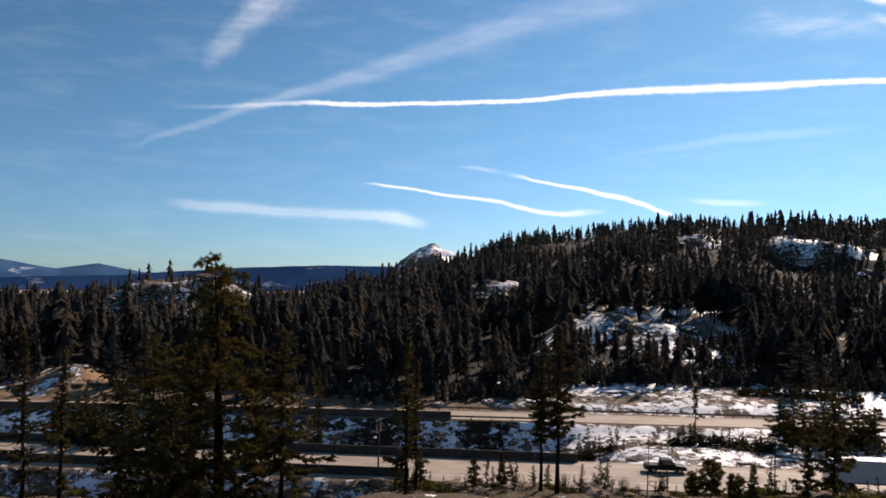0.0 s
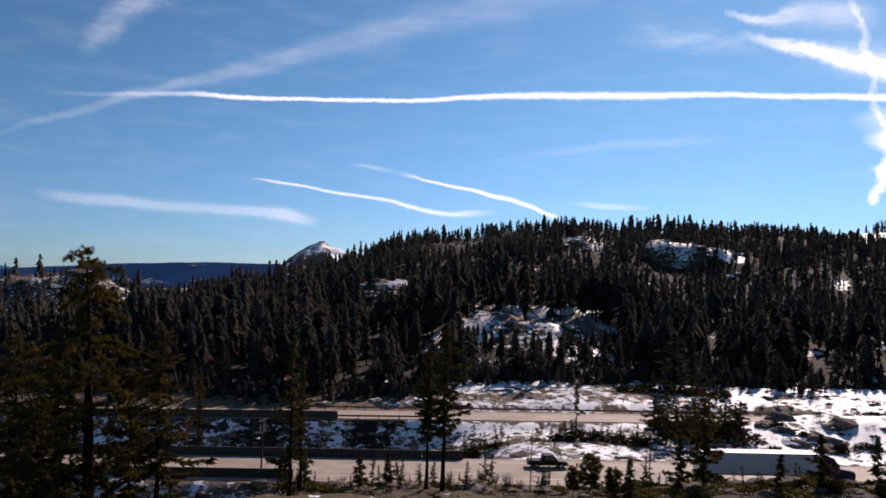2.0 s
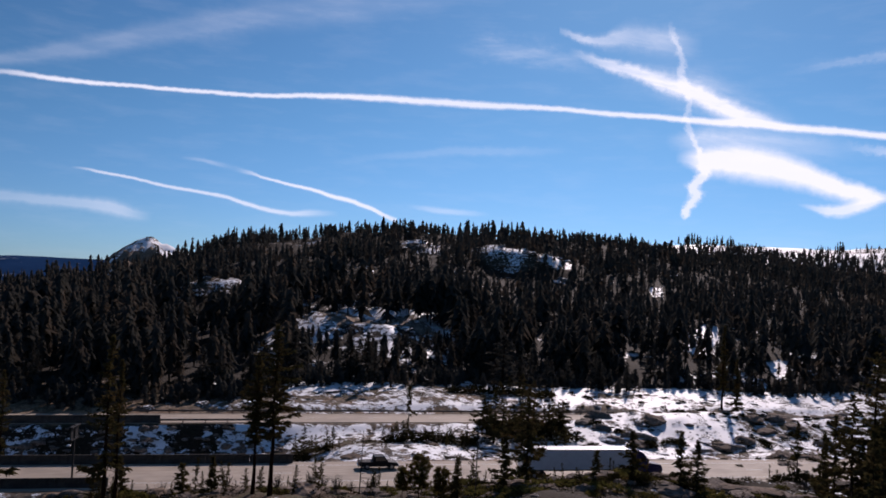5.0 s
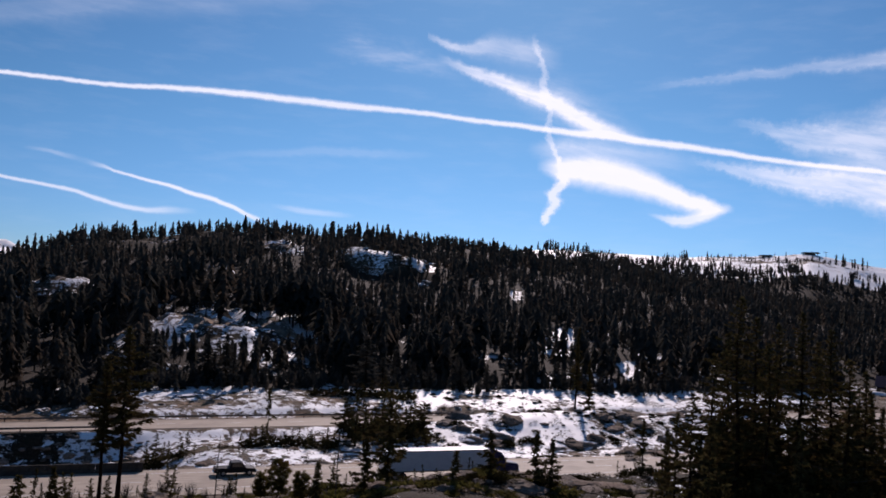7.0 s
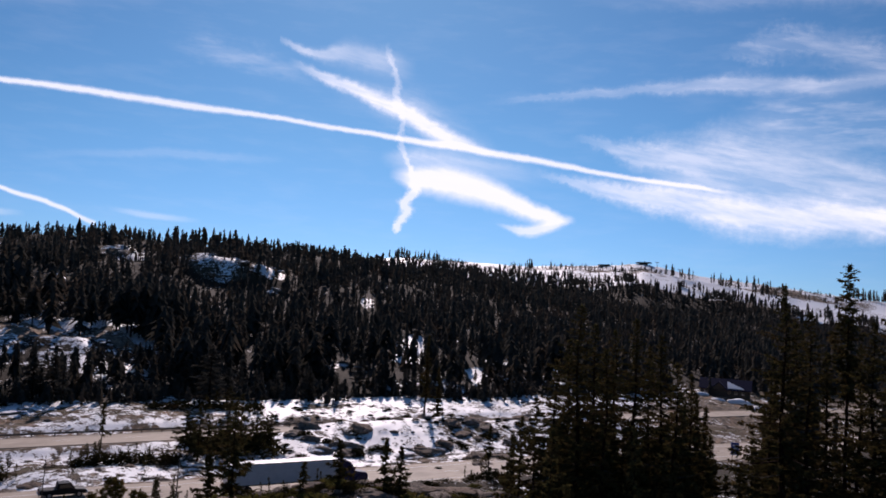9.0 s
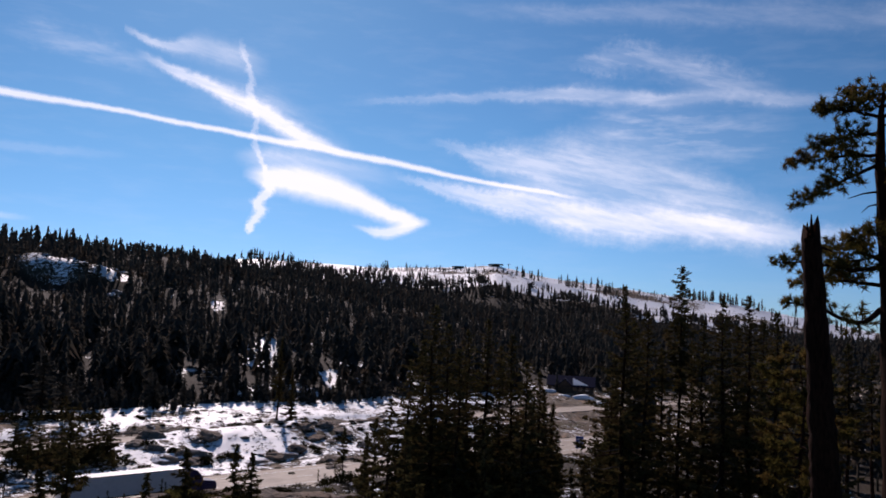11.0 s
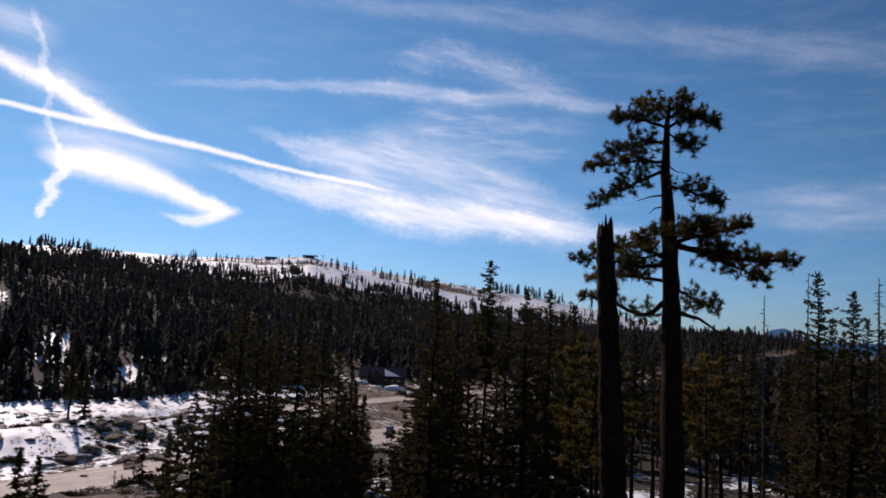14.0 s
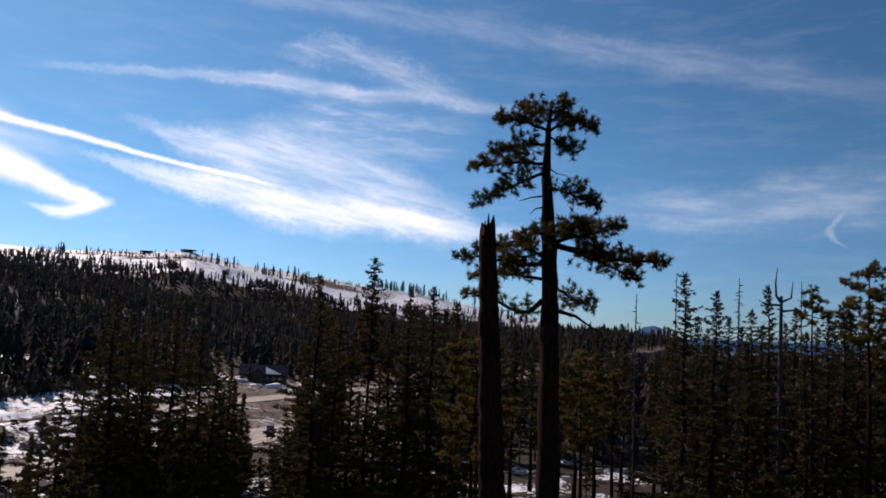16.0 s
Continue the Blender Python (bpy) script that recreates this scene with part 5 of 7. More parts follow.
def snag(a, r, top_e, r_low, r_top, lean_a, label, jag=0.5, sides=14, seed=3, branches=0, name="dead_tree"):
    """A dead stem, broken off at its top."""
    rng = random.Random(seed)
    foot = spot(a, r)
    ob = thing(name, label, "dead tree", Matrix.Translation(foot))
    height = EYE + r * math.tan(radians(top_e)) - foot.z
    x, y = at_polar(a + lean_a, r)
    lean = Vector((x, y, 0)) - Vector((foot.x, foot.y, 0))
    heap, twigs = Heap(), Heap()
    n = 9
    path = [lean * (q / n) + Vector((0, 0, height * q / n - (0.6 if q == 0 else 0))) for q in range(n + 1)]
    (heap.bole if r_low > 0.3 else lambda p, w, k, g: heap.tube(p, w, k))(path, [r_low * (1 - q / n) ** 0.8 + r_top * (1 - (1 - q / n) ** 0.8) for q in range(n + 1)], sides, rng, **({"rough": 0.14} if r_low > 0.3 else {}))
    ring = len(heap.v) - sides
    for q in range(sides):
        heap.v[ring + q] = heap.v[ring + q] + Vector((0, 0, rng.uniform(-1, 1) * jag))
    if jag > 0.3:
        shard = Heap()
        for dx, dy, up, w in ((0.1, 0.0, 0.75, 0.32), (-0.2, 0.1, 0.4, 0.26), (0.22, -0.12, 0.2, 0.3), (-0.05, -0.2, 0.5, 0.2)):
            shard.tube([path[-1] + Vector((dx, dy, -1.0)), path[-1] + Vector((dx * 0.9, dy, -0.1)), path[-1] + Vector((dx * 0.6, dy, up))], [r_top * w * 1.2, r_top * w, 0.02], 5)
        piece("splinter", shard.mesh("splinter", BARK), ob)
        side = Vector((math.cos(radians(a)), -math.sin(radians(a)), 0))
        for z, out in ((0.965, 0.75), (0.86, -0.5)):
            stump = Heap()
            p = lean * z + Vector((0, 0, height * z))
            stump.tube([p, p + side * (out * 0.6) + Vector((0, 0, 0.05)), p + side * out + Vector((0, 0, -0.1))], [0.1, 0.07, 0.02], 5)
            piece("broken_branch", stump.mesh("broken_branch", BARK), ob)
    for q in range(branches):
        f = 0.2 + 0.78 * (q + rng.random()) / branches
        p = lean * f + Vector((0, 0, height * f))
        w = rng.uniform(0, 6.3)
        long_ = (1.15 - f) * rng.uniform(0.6, 2.4)
        tip = p + Vector((math.cos(w), math.sin(w), rng.uniform(-0.5, 0.25))) * long_
        twigs.tube([p, p.lerp(tip, 0.5) + unit(rng) * 0.1, tip], [0.05, 0.034, 0.012], 4)
    piece("trunk", heap.mesh("trunk", BARK if r_low > 0.3 else DEADWOOD, True), ob)
    if branches:
        piece("branchwork", twigs.mesh("branchwork", DEADWOOD), ob)["kind"] = "stuff"
    return ob


great_pine()
stub = snag(76.4, 36, 6.45, 0.70, 0.36, -1.9, "thick broken dead trunk with a jagged splintered top", jag=0.7, seed=4)
snag(85.05, 74, 2.4, 0.16, 0.03, -0.15, "slim bare dead tree with short broken twigs", jag=0.0, sides=7, seed=5, branches=60)
snag(91.6, 72, 3.7, 0.2, 0.03, 0.0, "grey dead fir with many bare branches", jag=0.0, sides=8, seed=6, branches=150)
snag(87.5, 78, 3.9, 0.12, 0.03, 0.05, "slim bare dead tree with short broken twigs", jag=0.0, sides=7, seed=7, branches=40)
snag(94.2, 70, 2.6, 0.26, 0.12, 0.0, "grey dead tree with forked broken top", jag=0.0, sides=8, seed=8, branches=120)
snag(95.4, 76, 3.6, 0.12, 0.03, 0.0, "slim bare dead tree with short broken twigs", jag=0.0, sides=7, seed=9, branches=60)
snag(22.3, 92, -10.2, 0.07, 0.05, 0.05, "straight bare pole standing on the highway bank", jag=0.0, sides=7, seed=10, name="pole")
snag(14.2, 96, -10.6, 0.07, 0.02, 0.1, "slim bare dead tree with short broken twigs", jag=0.0, sides=6, seed=12, branches=26)


def forked_top():
    rng = random.Random(31)
    foot = spot(94.2, 70)
    heap = Heap()

    def at(a, e):
        x, y = at_polar(a, 70)
        return Vector((x, y, EYE + 70 * math.tan(radians(e)))) - foot

    heap.tube([at(94.2, 2.2), at(93.9, 2.6), at(93.85, 3.4), at(93.95, 4.5)], [0.13, 0.1, 0.07, 0.02], 6)
    heap.tube([at(94.2, 2.2), at(94.8, 2.5), at(94.9, 3.6)], [0.1, 0.08, 0.02], 6)
    heap.tube([at(94.2, 2.0), at(93.3, 2.0), at(92.8, 2.3)], [0.1, 0.08, 0.02], 6)
    heap.tube([at(94.2, 1.6), at(95.0, 1.7), at(95.6, 1.5)], [0.1, 0.07, 0.02], 6)
    dead = [o for o in scene.objects if o.name.startswith("dead_tree") and o.get("label", "").startswith("grey dead tree with forked")][0]
    piece("forked_top", heap.mesh("forked_top", DEADWOOD), dead)


forked_top()


def small_pine(seed, a, r, top, crown_h, crown_w, label, limbs=4.5):
    """A pine with a bare stem and a rounded open head."""
    rng = random.Random(seed)
    foot = spot(a, r)
    height = EYE + r * math.tan(radians(top)) - foot.z
    ob = thing("pine_tree", label, "tree", Matrix.Translation(foot))
    trunk, green = Heap(), Heap()
    wood = trunk
    bend = [Vector((rng.uniform(-0.15, 0.15) * (q > 0), rng.uniform(-0.15, 0.15) * (q > 0), height * q / 5 - (0.5 if q == 0 else 0))) for q in range(6)]
    trunk.tube(bend, [height * 0.013 * (1 - q / 5.4) for q in range(6)], 8)
    n = int(crown_h * limbs)
    for q in range(n):
        f = (q + rng.random()) / n
        z = height - crown_h * (1 - f)
        w = q * 2.4 + rng.uniform(-0.4, 0.4)
        long_ = crown_w * (0.35 + 0.65 * math.sin(math.pi * min(1, 0.2 + f * 0.72))) * rng.uniform(0.6, 1.1)
        k = min(4, int(z / height * 5))
        root = bend[k].lerp(bend[k + 1], z / height * 5 - k)
        tip = root + Vector((math.cos(w) * long_, math.sin(w) * long_, long_ * rng.uniform(-0.1, 0.4)))
        limb(wood, green, rng, [root, root.lerp(tip, 0.5) + Vector((0, 0, -0.08 * long_)), tip], 0.05, max(5, int(long_ * 7)), 0.5, 0.36)
    piece("trunk", trunk.mesh("trunk", BARK, True), ob)
    piece("crown", green.mesh("crown", PINE), ob)


small_pine(51, 96.1, 74, 3.1, 3.0, 1.7, "slim pine with a small tufted head")
small_pine(52, 99.3, 62, 4.6, 6.0, 2.6, "tall pine with open tufted crown")
small_pine(53, 74.0, 50, -1.2, 8.0, 2.8, "green pine growing behind a dead trunk")
small_pine(54, 81.5, 60, -2.0, 7.0, 3.0, "bushy pine with long green needles")
small_pine(55, 18.4, 93, -12.2, 3.6, 1.5, "low dark bushy pine in front of the highway", 11)
small_pine(56, 17.2, 94, -13.2, 2.4, 1.1, "low dark bushy pine in front of the highway", 11)
small_pine(57, 19.8, 94, -13.0, 2.6, 1.2, "low dark bushy pine in front of the highway", 11)


def old_pine():
    """The tallest tree on the slope: straight trunk, irregular flat-topped crown."""
    rng = random.Random(21)
    r = 68
    foot = spot(-15.35, r)
    height = EYE + r * math.tan(radians(0.9)) - foot.z
    ob = thing("pine_tree", "tall old conifer with broad uneven crown and flat top", "tree", Matrix.Translation(foot))
    trunk, green = Heap(), Heap()
    wood = trunk
    x1, y1 = at_polar(-16.0, r)
    lean = Vector((x1, y1, 0)) - Vector((foot.x, foot.y, 0))
    stem = [lean * (q / 6) ** 1.3 + Vector((0, 0, height * q / 6 - (0.6 if q == 0 else 0))) for q in range(7)]
    trunk.tube(stem, [0.50, 0.42, 0.36, 0.29, 0.21, 0.12, 0.03], 12)
    z, w = 2.5, 0.0
    while z < height - 0.1:
        f = z / height
        z += 0.24 * rng.uniform(0.6, 1.4)
        w += 2.4 + rng.uniform(-0.6, 0.6)
        k = min(5, int(f * 6))
        root = stem[k].lerp(stem[k + 1], f * 6 - k)
        wide = np.interp(f, [0.1, 0.25, 0.5, 0.66, 0.72, 0.8, 0.93, 1.0], [3.4, 5.4, 6.2, 5.2, 3.8, 3.4, 2.8, 1.8])
        long_ = wide * rng.uniform(0.45, 1.1)
        out = Vector((math.cos(w), math.sin(w), 0))
        tip = root + out * long_ + Vector((0, 0, long_ * rng.uniform(-0.28, 0.12)))
        if rng.random() < 0.14:
            wood.tube([root, root.lerp(tip, 0.5), tip.lerp(root, 0.3)], [0.05, 0.03, 0.01], 4)
            continue
        limb(wood, green, rng, [root, root.lerp(tip, 0.5) + Vector((0, 0, 0.1 * long_)), tip], 0.05, int(long_ * 6.5) + 4, 0.62, 0.36, bare=0.2)
    mid = stem[3].lerp(stem[4], 0.2)
    wood.tube([mid, mid + Vector((-1.0, -0.3, 0.9)), mid + Vector((-2.4, -0.5, 1.9))], [0.14, 0.09, 0.03], 6)
    piece("trunk", trunk.mesh("trunk", BARK, True), ob)
    piece("crown", green.mesh("crown", PINE), ob)


old_pine()

# ---- vehicles ----


def gloss(name, c, rough=0.3, metal=0.0, spec=0.5, dirt=0.25):
    s = Stuff(name, rough, metal, spec)
    n = s.noise(1.4, 5, 0.65)
    s.colour(s.mix(s.math("MULTIPLY", s.step(n, 0.42, 0.75), dirt), c, tuple(0.45 * v + 0.03 for v in c)))
    s.rough(s.math("ADD", s.math("MULTIPLY", n, 0.25), rough - 0.1))
    return s.m


WHITE_PANEL = gloss("white_panel", (0.72, 0.72, 0.72), 0.35)
BLUE_PAINT = gloss("dark_blue_paint", (0.012, 0.018, 0.085), 0.35, spec=0.3)
BLACK_PAINT = gloss("black_paint", (0.010, 0.011, 0.013), 0.45, spec=0.15)
RUBBER = gloss("tyre_rubber", (0.018, 0.018, 0.018), 0.8, spec=0.2)
RIM = gloss("wheel_metal", (0.45, 0.45, 0.45), 0.35, metal=0.9)
CHROME = gloss("chrome", (0.6, 0.6, 0.6), 0.2, metal=1.0)
GLASS = gloss("dark_glass", (0.01, 0.012, 0.014), 0.08, spec=0.8, dirt=0.1)
DARK = gloss("underframe", (0.03, 0.03, 0.032), 0.7, spec=0.2)
RED_LENS = gloss("red_lens", (0.35, 0.01, 0.01), 0.25)
CLEAR_LENS = gloss("clear_lens", (0.6, 0.6, 0.58), 0.15)


def box(bm, lo, hi, bevel=0.0):
    mid = [(a + b) / 2 for a, b in zip(lo, hi)]
    size = [b - a for a, b in zip(lo, hi)]
    made = bmesh.ops.create_cube(bm, size=1, matrix=Matrix.Translation(mid) @ Matrix.Diagonal((*size, 1)))
    if bevel:
        edges = list({e for v in made["verts"] for e in v.link_edges})
        bmesh.ops.bevel(bm, geom=edges, offset=bevel, segments=2, affect="EDGES", profile=0.7)
    return bm


def boxes(*rows, bevel=0.0):
    bm = bmesh.new()
    for lo, hi in rows:
        box(bm, lo, hi, bevel)
    return bm


def lathe(profile, axis_y, x, z, sides=20):
    """A wheel-like ring: profile of (y, radius), turned about a line along y."""
    bm = bmesh.new()
    rings = []
    for y, rad in profile:
        rings.append([bm.verts.new((x + rad * math.cos(2 * math.pi * q / sides), axis_y + y, z + rad * math.sin(2 * math.pi * q / sides))) for q in range(sides)])
    for a, b in zip(rings, rings[1:]):
        for q in range(sides):
            bm.faces.new((a[q], a[(q + 1) % sides], b[(q + 1) % sides], b[q]))
    bm.faces.new(rings[0])
    bm.faces.new(list(reversed(rings[-1])))
    bmesh.ops.recalc_face_normals(bm, faces=bm.faces)
    return bm


def wheel(parent, x, y, rad, wide):
    """A tyre with its rim, as one part with two pieces."""
    t = part("wheel", lathe(((-wide / 2, rad * 0.6), (-wide / 2, rad * 0.93), (-wide / 3, rad), (wide / 3, rad), (wide / 2, rad * 0.93), (wide / 2, rad * 0.6)), y, x, rad), RUBBER, parent)
    part("rim", lathe(((-wide / 2 - 0.01, rad * 0.2), (-wide / 2 - 0.012, rad * 0.55), (-wide / 2 + 0.03, rad * 0.6), (wide / 2 - 0.03, rad * 0.6), (wide / 2 + 0.012, rad * 0.55), (wide / 2 + 0.01, rad * 0.2)), y, x, rad), RIM, t, "dull metal rim")


def extruded(outline, y0, y1, bevel=0.05):
    """A side outline of (x, z), given width along y."""
    bm = bmesh.new()
    face = bm.faces.new([bm.verts.new((x, y0, z)) for x, z in outline])
    out = bmesh.ops.extrude_face_region(bm, geom=[face])
    bmesh.ops.translate(bm, verts=[v for v in out["geom"] if isinstance(v, bmesh.types.BMVert)], vec=(0, y1 - y0, 0))
    bmesh.ops.recalc_face_normals(bm, faces=bm.faces)
    if bevel:
        bmesh.ops.bevel(bm, geom=list(bm.edges), offset=bevel, segments=2, affect="EDGES", profile=0.7)
    return bm


def semi_truck(at):
    """Tractor and box trailer; its front faces +x, the trailer's rear stands at x = 0."""
    ob = thing("semi_truck", "dark blue tractor hauling a long white box trailer on the highway", "truck", at)
    w = 1.3
    trailer = part("trailer", boxes(((0, -w, 1.22), (16.15, w, 4.05)), bevel=0.05), WHITE_PANEL, ob, "long plain white box trailer")
    part("roof_edge", boxes(((0.0, -w - 0.02, 3.98), (16.15, -w + 0.06, 4.09)), ((0.0, w - 0.06, 3.98), (16.15, w + 0.02, 4.09))), RIM, trailer)
    part("bottom_rail", boxes(((0.0, -w - 0.025, 1.12), (16.15, -w + 0.08, 1.28)), ((0.0, w - 0.08, 1.12), (16.15, w + 0.025, 1.28))), DARK, trailer)
    for side in (-0.64, 0.64):
        part("rear_door", boxes(((-0.05, side - 0.6, 1.3), (0.02, side + 0.6, 3.95)), bevel=0.015), WHITE_PANEL, trailer)
    part("rear_light", boxes(((-0.08, -1.2, 1.13), (0.0, -0.9, 1.24))), RED_LENS, trailer)
    part("rear_light", boxes(((-0.08, 0.9, 1.13), (0.0, 1.2, 1.24))), RED_LENS, trailer)
    part("underframe", boxes(((0.4, -0.5, 0.95), (15.6, -0.35, 1.2)), ((0.4, 0.35, 0.95), (15.6, 0.5, 1.2)), ((0.1, -1.15, 0.5), (0.2, 1.15, 0.6)), ((0.1, -0.6, 0.55), (0.2, -0.5, 1.2)), ((0.1, 0.5, 0.55), (0.2, 0.6, 1.2))), DARK, trailer)
    part("landing_gear", boxes(((12.6, -0.9, 0.25), (12.75, -0.75, 1.2)), ((12.6, 0.75, 0.25), (12.75, 0.9, 1.2)), ((12.5, -0.95, 0.2), (12.85, -0.7, 0.26)), ((12.5, 0.7, 0.2), (12.85, 0.95, 0.26))), RIM, trailer)
    for x in (1.6, 2.85, 14.3, 15.55):
        for y in (-1.02, 1.02):
            wheel(ob, x, y, 0.51, 0.56)
    frame_ = part("chassis", boxes(((13.6, -0.45, 0.7), (20.6, -0.3, 1.0)), ((13.6, 0.3, 0.7), (20.6, 0.45, 1.0)), ((14.2, -0.9, 1.0), (15.8, 0.9, 1.16))), DARK, ob)
    cab = part("cab", extruded(((16.7, 0.95), (16.7, 3.75), (17.1, 3.95), (18.2, 3.55), (18.75, 2.95), (19.05, 2.15), (21.0, 1.85), (21.25, 1.5), (21.25, 0.75), (18.6, 0.75)), -1.12, 1.12, 0.09), BLUE_PAINT, ob, "glossy dark blue sleeper cab")
    part("windscreen", extruded(((18.30, 3.42), (18.42, 3.44), (19.08, 2.2), (18.96, 2.2)), -0.98, 0.98, 0.0), GLASS, cab)
    for y in (-1.135, 1.11):
        part("side_window", extruded(((17.75, 2.3), (17.75, 2.95), (18.45, 2.95), (18.8, 2.3)), y, y + 0.025, 0.0), GLASS, cab)
    part("bumper", boxes(((21.05, -1.2, 0.4), (21.4, 1.2, 0.85)), bevel=0.06), CHROME, cab)
    part("grille", boxes(((21.24, -0.55, 0.9), (21.3, 0.55, 1.6)), bevel=0.02), CHROME, cab)
    for y in (-0.92, 0.92):
        part("headlight", boxes(((21.1, y - 0.16, 1.0), (21.32, y + 0.16, 1.25)), bevel=0.04), CLEAR_LENS, cab)
        part("mirror", boxes(((18.75, y * 1.48 - 0.08, 2.1), (18.95, y * 1.48 + 0.08, 2.85)), bevel=0.03), CHROME, cab)
        part("fuel_tank", boxes(((16.4, y * 1.12 - 0.28, 0.5), (17.9, y * 1.12 + 0.28, 1.05)), bevel=0.16), CHROME, frame_)
        part("fender", extruded(((19.1, 0.85), (19.25, 1.3), (19.7, 1.5), (20.3, 1.5), (20.75, 1.25), (20.9, 0.85)), y * 1.22 - 0.16, y * 1.22 + 0.16, 0.05), BLUE_PAINT, cab)
        part("exhaust_stack", boxes(((16.4, y - 0.07, 1.0), (16.54, y + 0.07, 3.9)), bevel=0.03), CHROME, cab)
        wheel(ob, 20.0, y * 1.13, 0.51, 0.32)
        for x in (16.95,):
            wheel(ob, x, y * 1.11, 0.51, 0.5)
    return ob


def on_road(x, off, z=0.056):
    y = float(near_road(x)) + off
    return pose(x, y, z, 0, 0, math.degrees(math.atan2(float(near_road(x + 10)) - float(near_road(x)), 10)))


semi_truck(on_road(50.0, -4.3))


def pickup(at):
    ob = thing("pickup_truck", "dark pickup truck driving on the concrete highway", "pickup truck", at)
    body = part("body", extruded(((0, 0.55), (0.0, 1.08), (2.05, 1.1), (4.0, 1.12), (5.35, 1.0), (5.6, 0.8), (5.6, 0.45), (0.3, 0.42)), -0.98, 0.98, 0.07), BLACK_PAINT, ob, "glossy black body")
    cab = part("cab", extruded(((2.0, 1.08), (2.15, 1.82), (3.5, 1.86), (4.2, 1.1)), -0.86, 0.86, 0.06), BLACK_PAINT, ob)
    part("windscreen", extruded(((3.52, 1.80), (3.58, 1.80), (4.2, 1.14), (4.12, 1.14)), -0.76, 0.76, 0.0), GLASS, cab)
    for y in (-0.875, 0.855):
        part("side_window", extruded(((2.3, 1.2), (2.35, 1.7), (3.4, 1.72), (3.9, 1.2)), y, y + 0.02, 0.0), GLASS, cab)
    part("bed", boxes(((0.1, -0.8, 1.02), (1.95, 0.8, 1.112))), DARK, body)
    part("front_bumper", boxes(((5.5, -0.98, 0.4), (5.75, 0.98, 0.62)), bevel=0.05), CHROME, body)
    part("rear_bumper", boxes(((-0.15, -0.95, 0.42), (0.08, 0.95, 0.6)), bevel=0.04), CHROME, body)
    for y in (-0.8, 0.8):
        part("headlight", boxes(((5.5, y - 0.15, 0.72), (5.63, y + 0.15, 0.9)), bevel=0.03), CLEAR_LENS, body)
        part("tail_light", boxes(((-0.03, y - 0.1, 0.75), (0.05, y + 0.1, 1.0)), bevel=0.02), RED_LENS, body)
        for x in (1.15, 4.65):
            wheel(ob, x, y * 1.1, 0.4, 0.26)
    return ob


pickup(on_road(28.5, 1.5))

# ---- signs and buildings ----
SIGN_BLUE = gloss("sign_blue", (0.015, 0.06, 0.30), 0.4)
SIGN_BACK = gloss("sign_back", (0.035, 0.034, 0.034), 0.85, spec=0.1)
SIGN_WHITE = gloss("sign_white", (0.75, 0.75, 0.75), 0.5)
ROOF_BLUE = gloss("blue_metal_roof", (0.006, 0.010, 0.040), 0.8, spec=0.05)
TIMBER = simple("dark_timber", (0.05, 0.035, 0.025), (0.12, 0.085, 0.06), 2.0, 0.85, bump=0.3, stretch=(1, 1, 6))
SNOW = simple("packed_snow", (0.78, 0.80, 0.84), (0.88, 0.89, 0.9), 0.8, 0.6, bump=0.3)


def highway_sign(a, r, turn, wide, low, high, face, label, bars=()):
    foot = spot(a, r)
    ob = thing("highway_sign", label, "sign", Matrix.Translation(foot) @ pose(0, 0, 0, 0, 0, turn))
    for x in (-wide * 0.3, wide * 0.3):
        part("post", boxes(((x - 0.05, 0.0, -0.4), (x + 0.05, 0.1, high - foot.z - 0.1))), POST, ob)
    board = part("board", boxes(((-wide / 2, -0.05, low - foot.z), (wide / 2, -0.005, high - foot.z)), bevel=0.01), face, ob)
    for x0, x1, z0, z1 in bars:
        part("bar", boxes(((x0 * wide, -0.06, low - foot.z + z0 * (high - low)), (x1 * wide, -0.052, low - foot.z + z1 * (high - low)))), SIGN_WHITE, board)


highway_sign(59.8, 164, -50, 1.5, 2.3, 4.6, SIGN_BLUE, "blue highway service sign on posts beside the road", ((-0.42, 0.42, 0.08, 0.12), (-0.3, 0.3, 0.7, 0.82), (-0.25, 0.25, 0.45, 0.57), (-0.32, 0.32, 0.22, 0.32)))


def mast_sign(a, r):
    """A sign on a single mast with a bracket, seen from behind."""
    foot = spot(a, r)
    ob = thing("overhead_sign", "grey sign frame on a tall steel mast beside the highway", "sign", Matrix.Translation(foot) @ pose(0, 0, 0, 0, 0, -14))
    top = 7.2 - foot.z
    part("mast", boxes(((-0.1, -0.1, -0.5), (0.1, 0.1, top)), bevel=0.04), SIGN_BACK, ob)
    arm = part("bracket", boxes(((-0.2, -1.4, top - 0.2), (0.2, 1.5, top - 0.05)), ((-0.12, -1.3, top - 1.75), (0.12, 1.4, top - 1.62))), SIGN_BACK, ob)
    part("board", boxes(((-0.1, -1.2, top - 1.7), (-0.02, 1.3, top - 0.1))), SIGN_BACK, arm)
    part("lamp_housing", boxes(((-0.3, -1.7, top - 2.3), (0.1, -1.2, top - 2.12)), bevel=0.04), SIGN_WHITE, ob)
    part("base", boxes(((-0.35, -0.35, -0.3), (0.35, 0.35, 0.35)), bevel=0.04), BARRIER_SHADED, ob)


mast_sign(-4.5, 109.5)


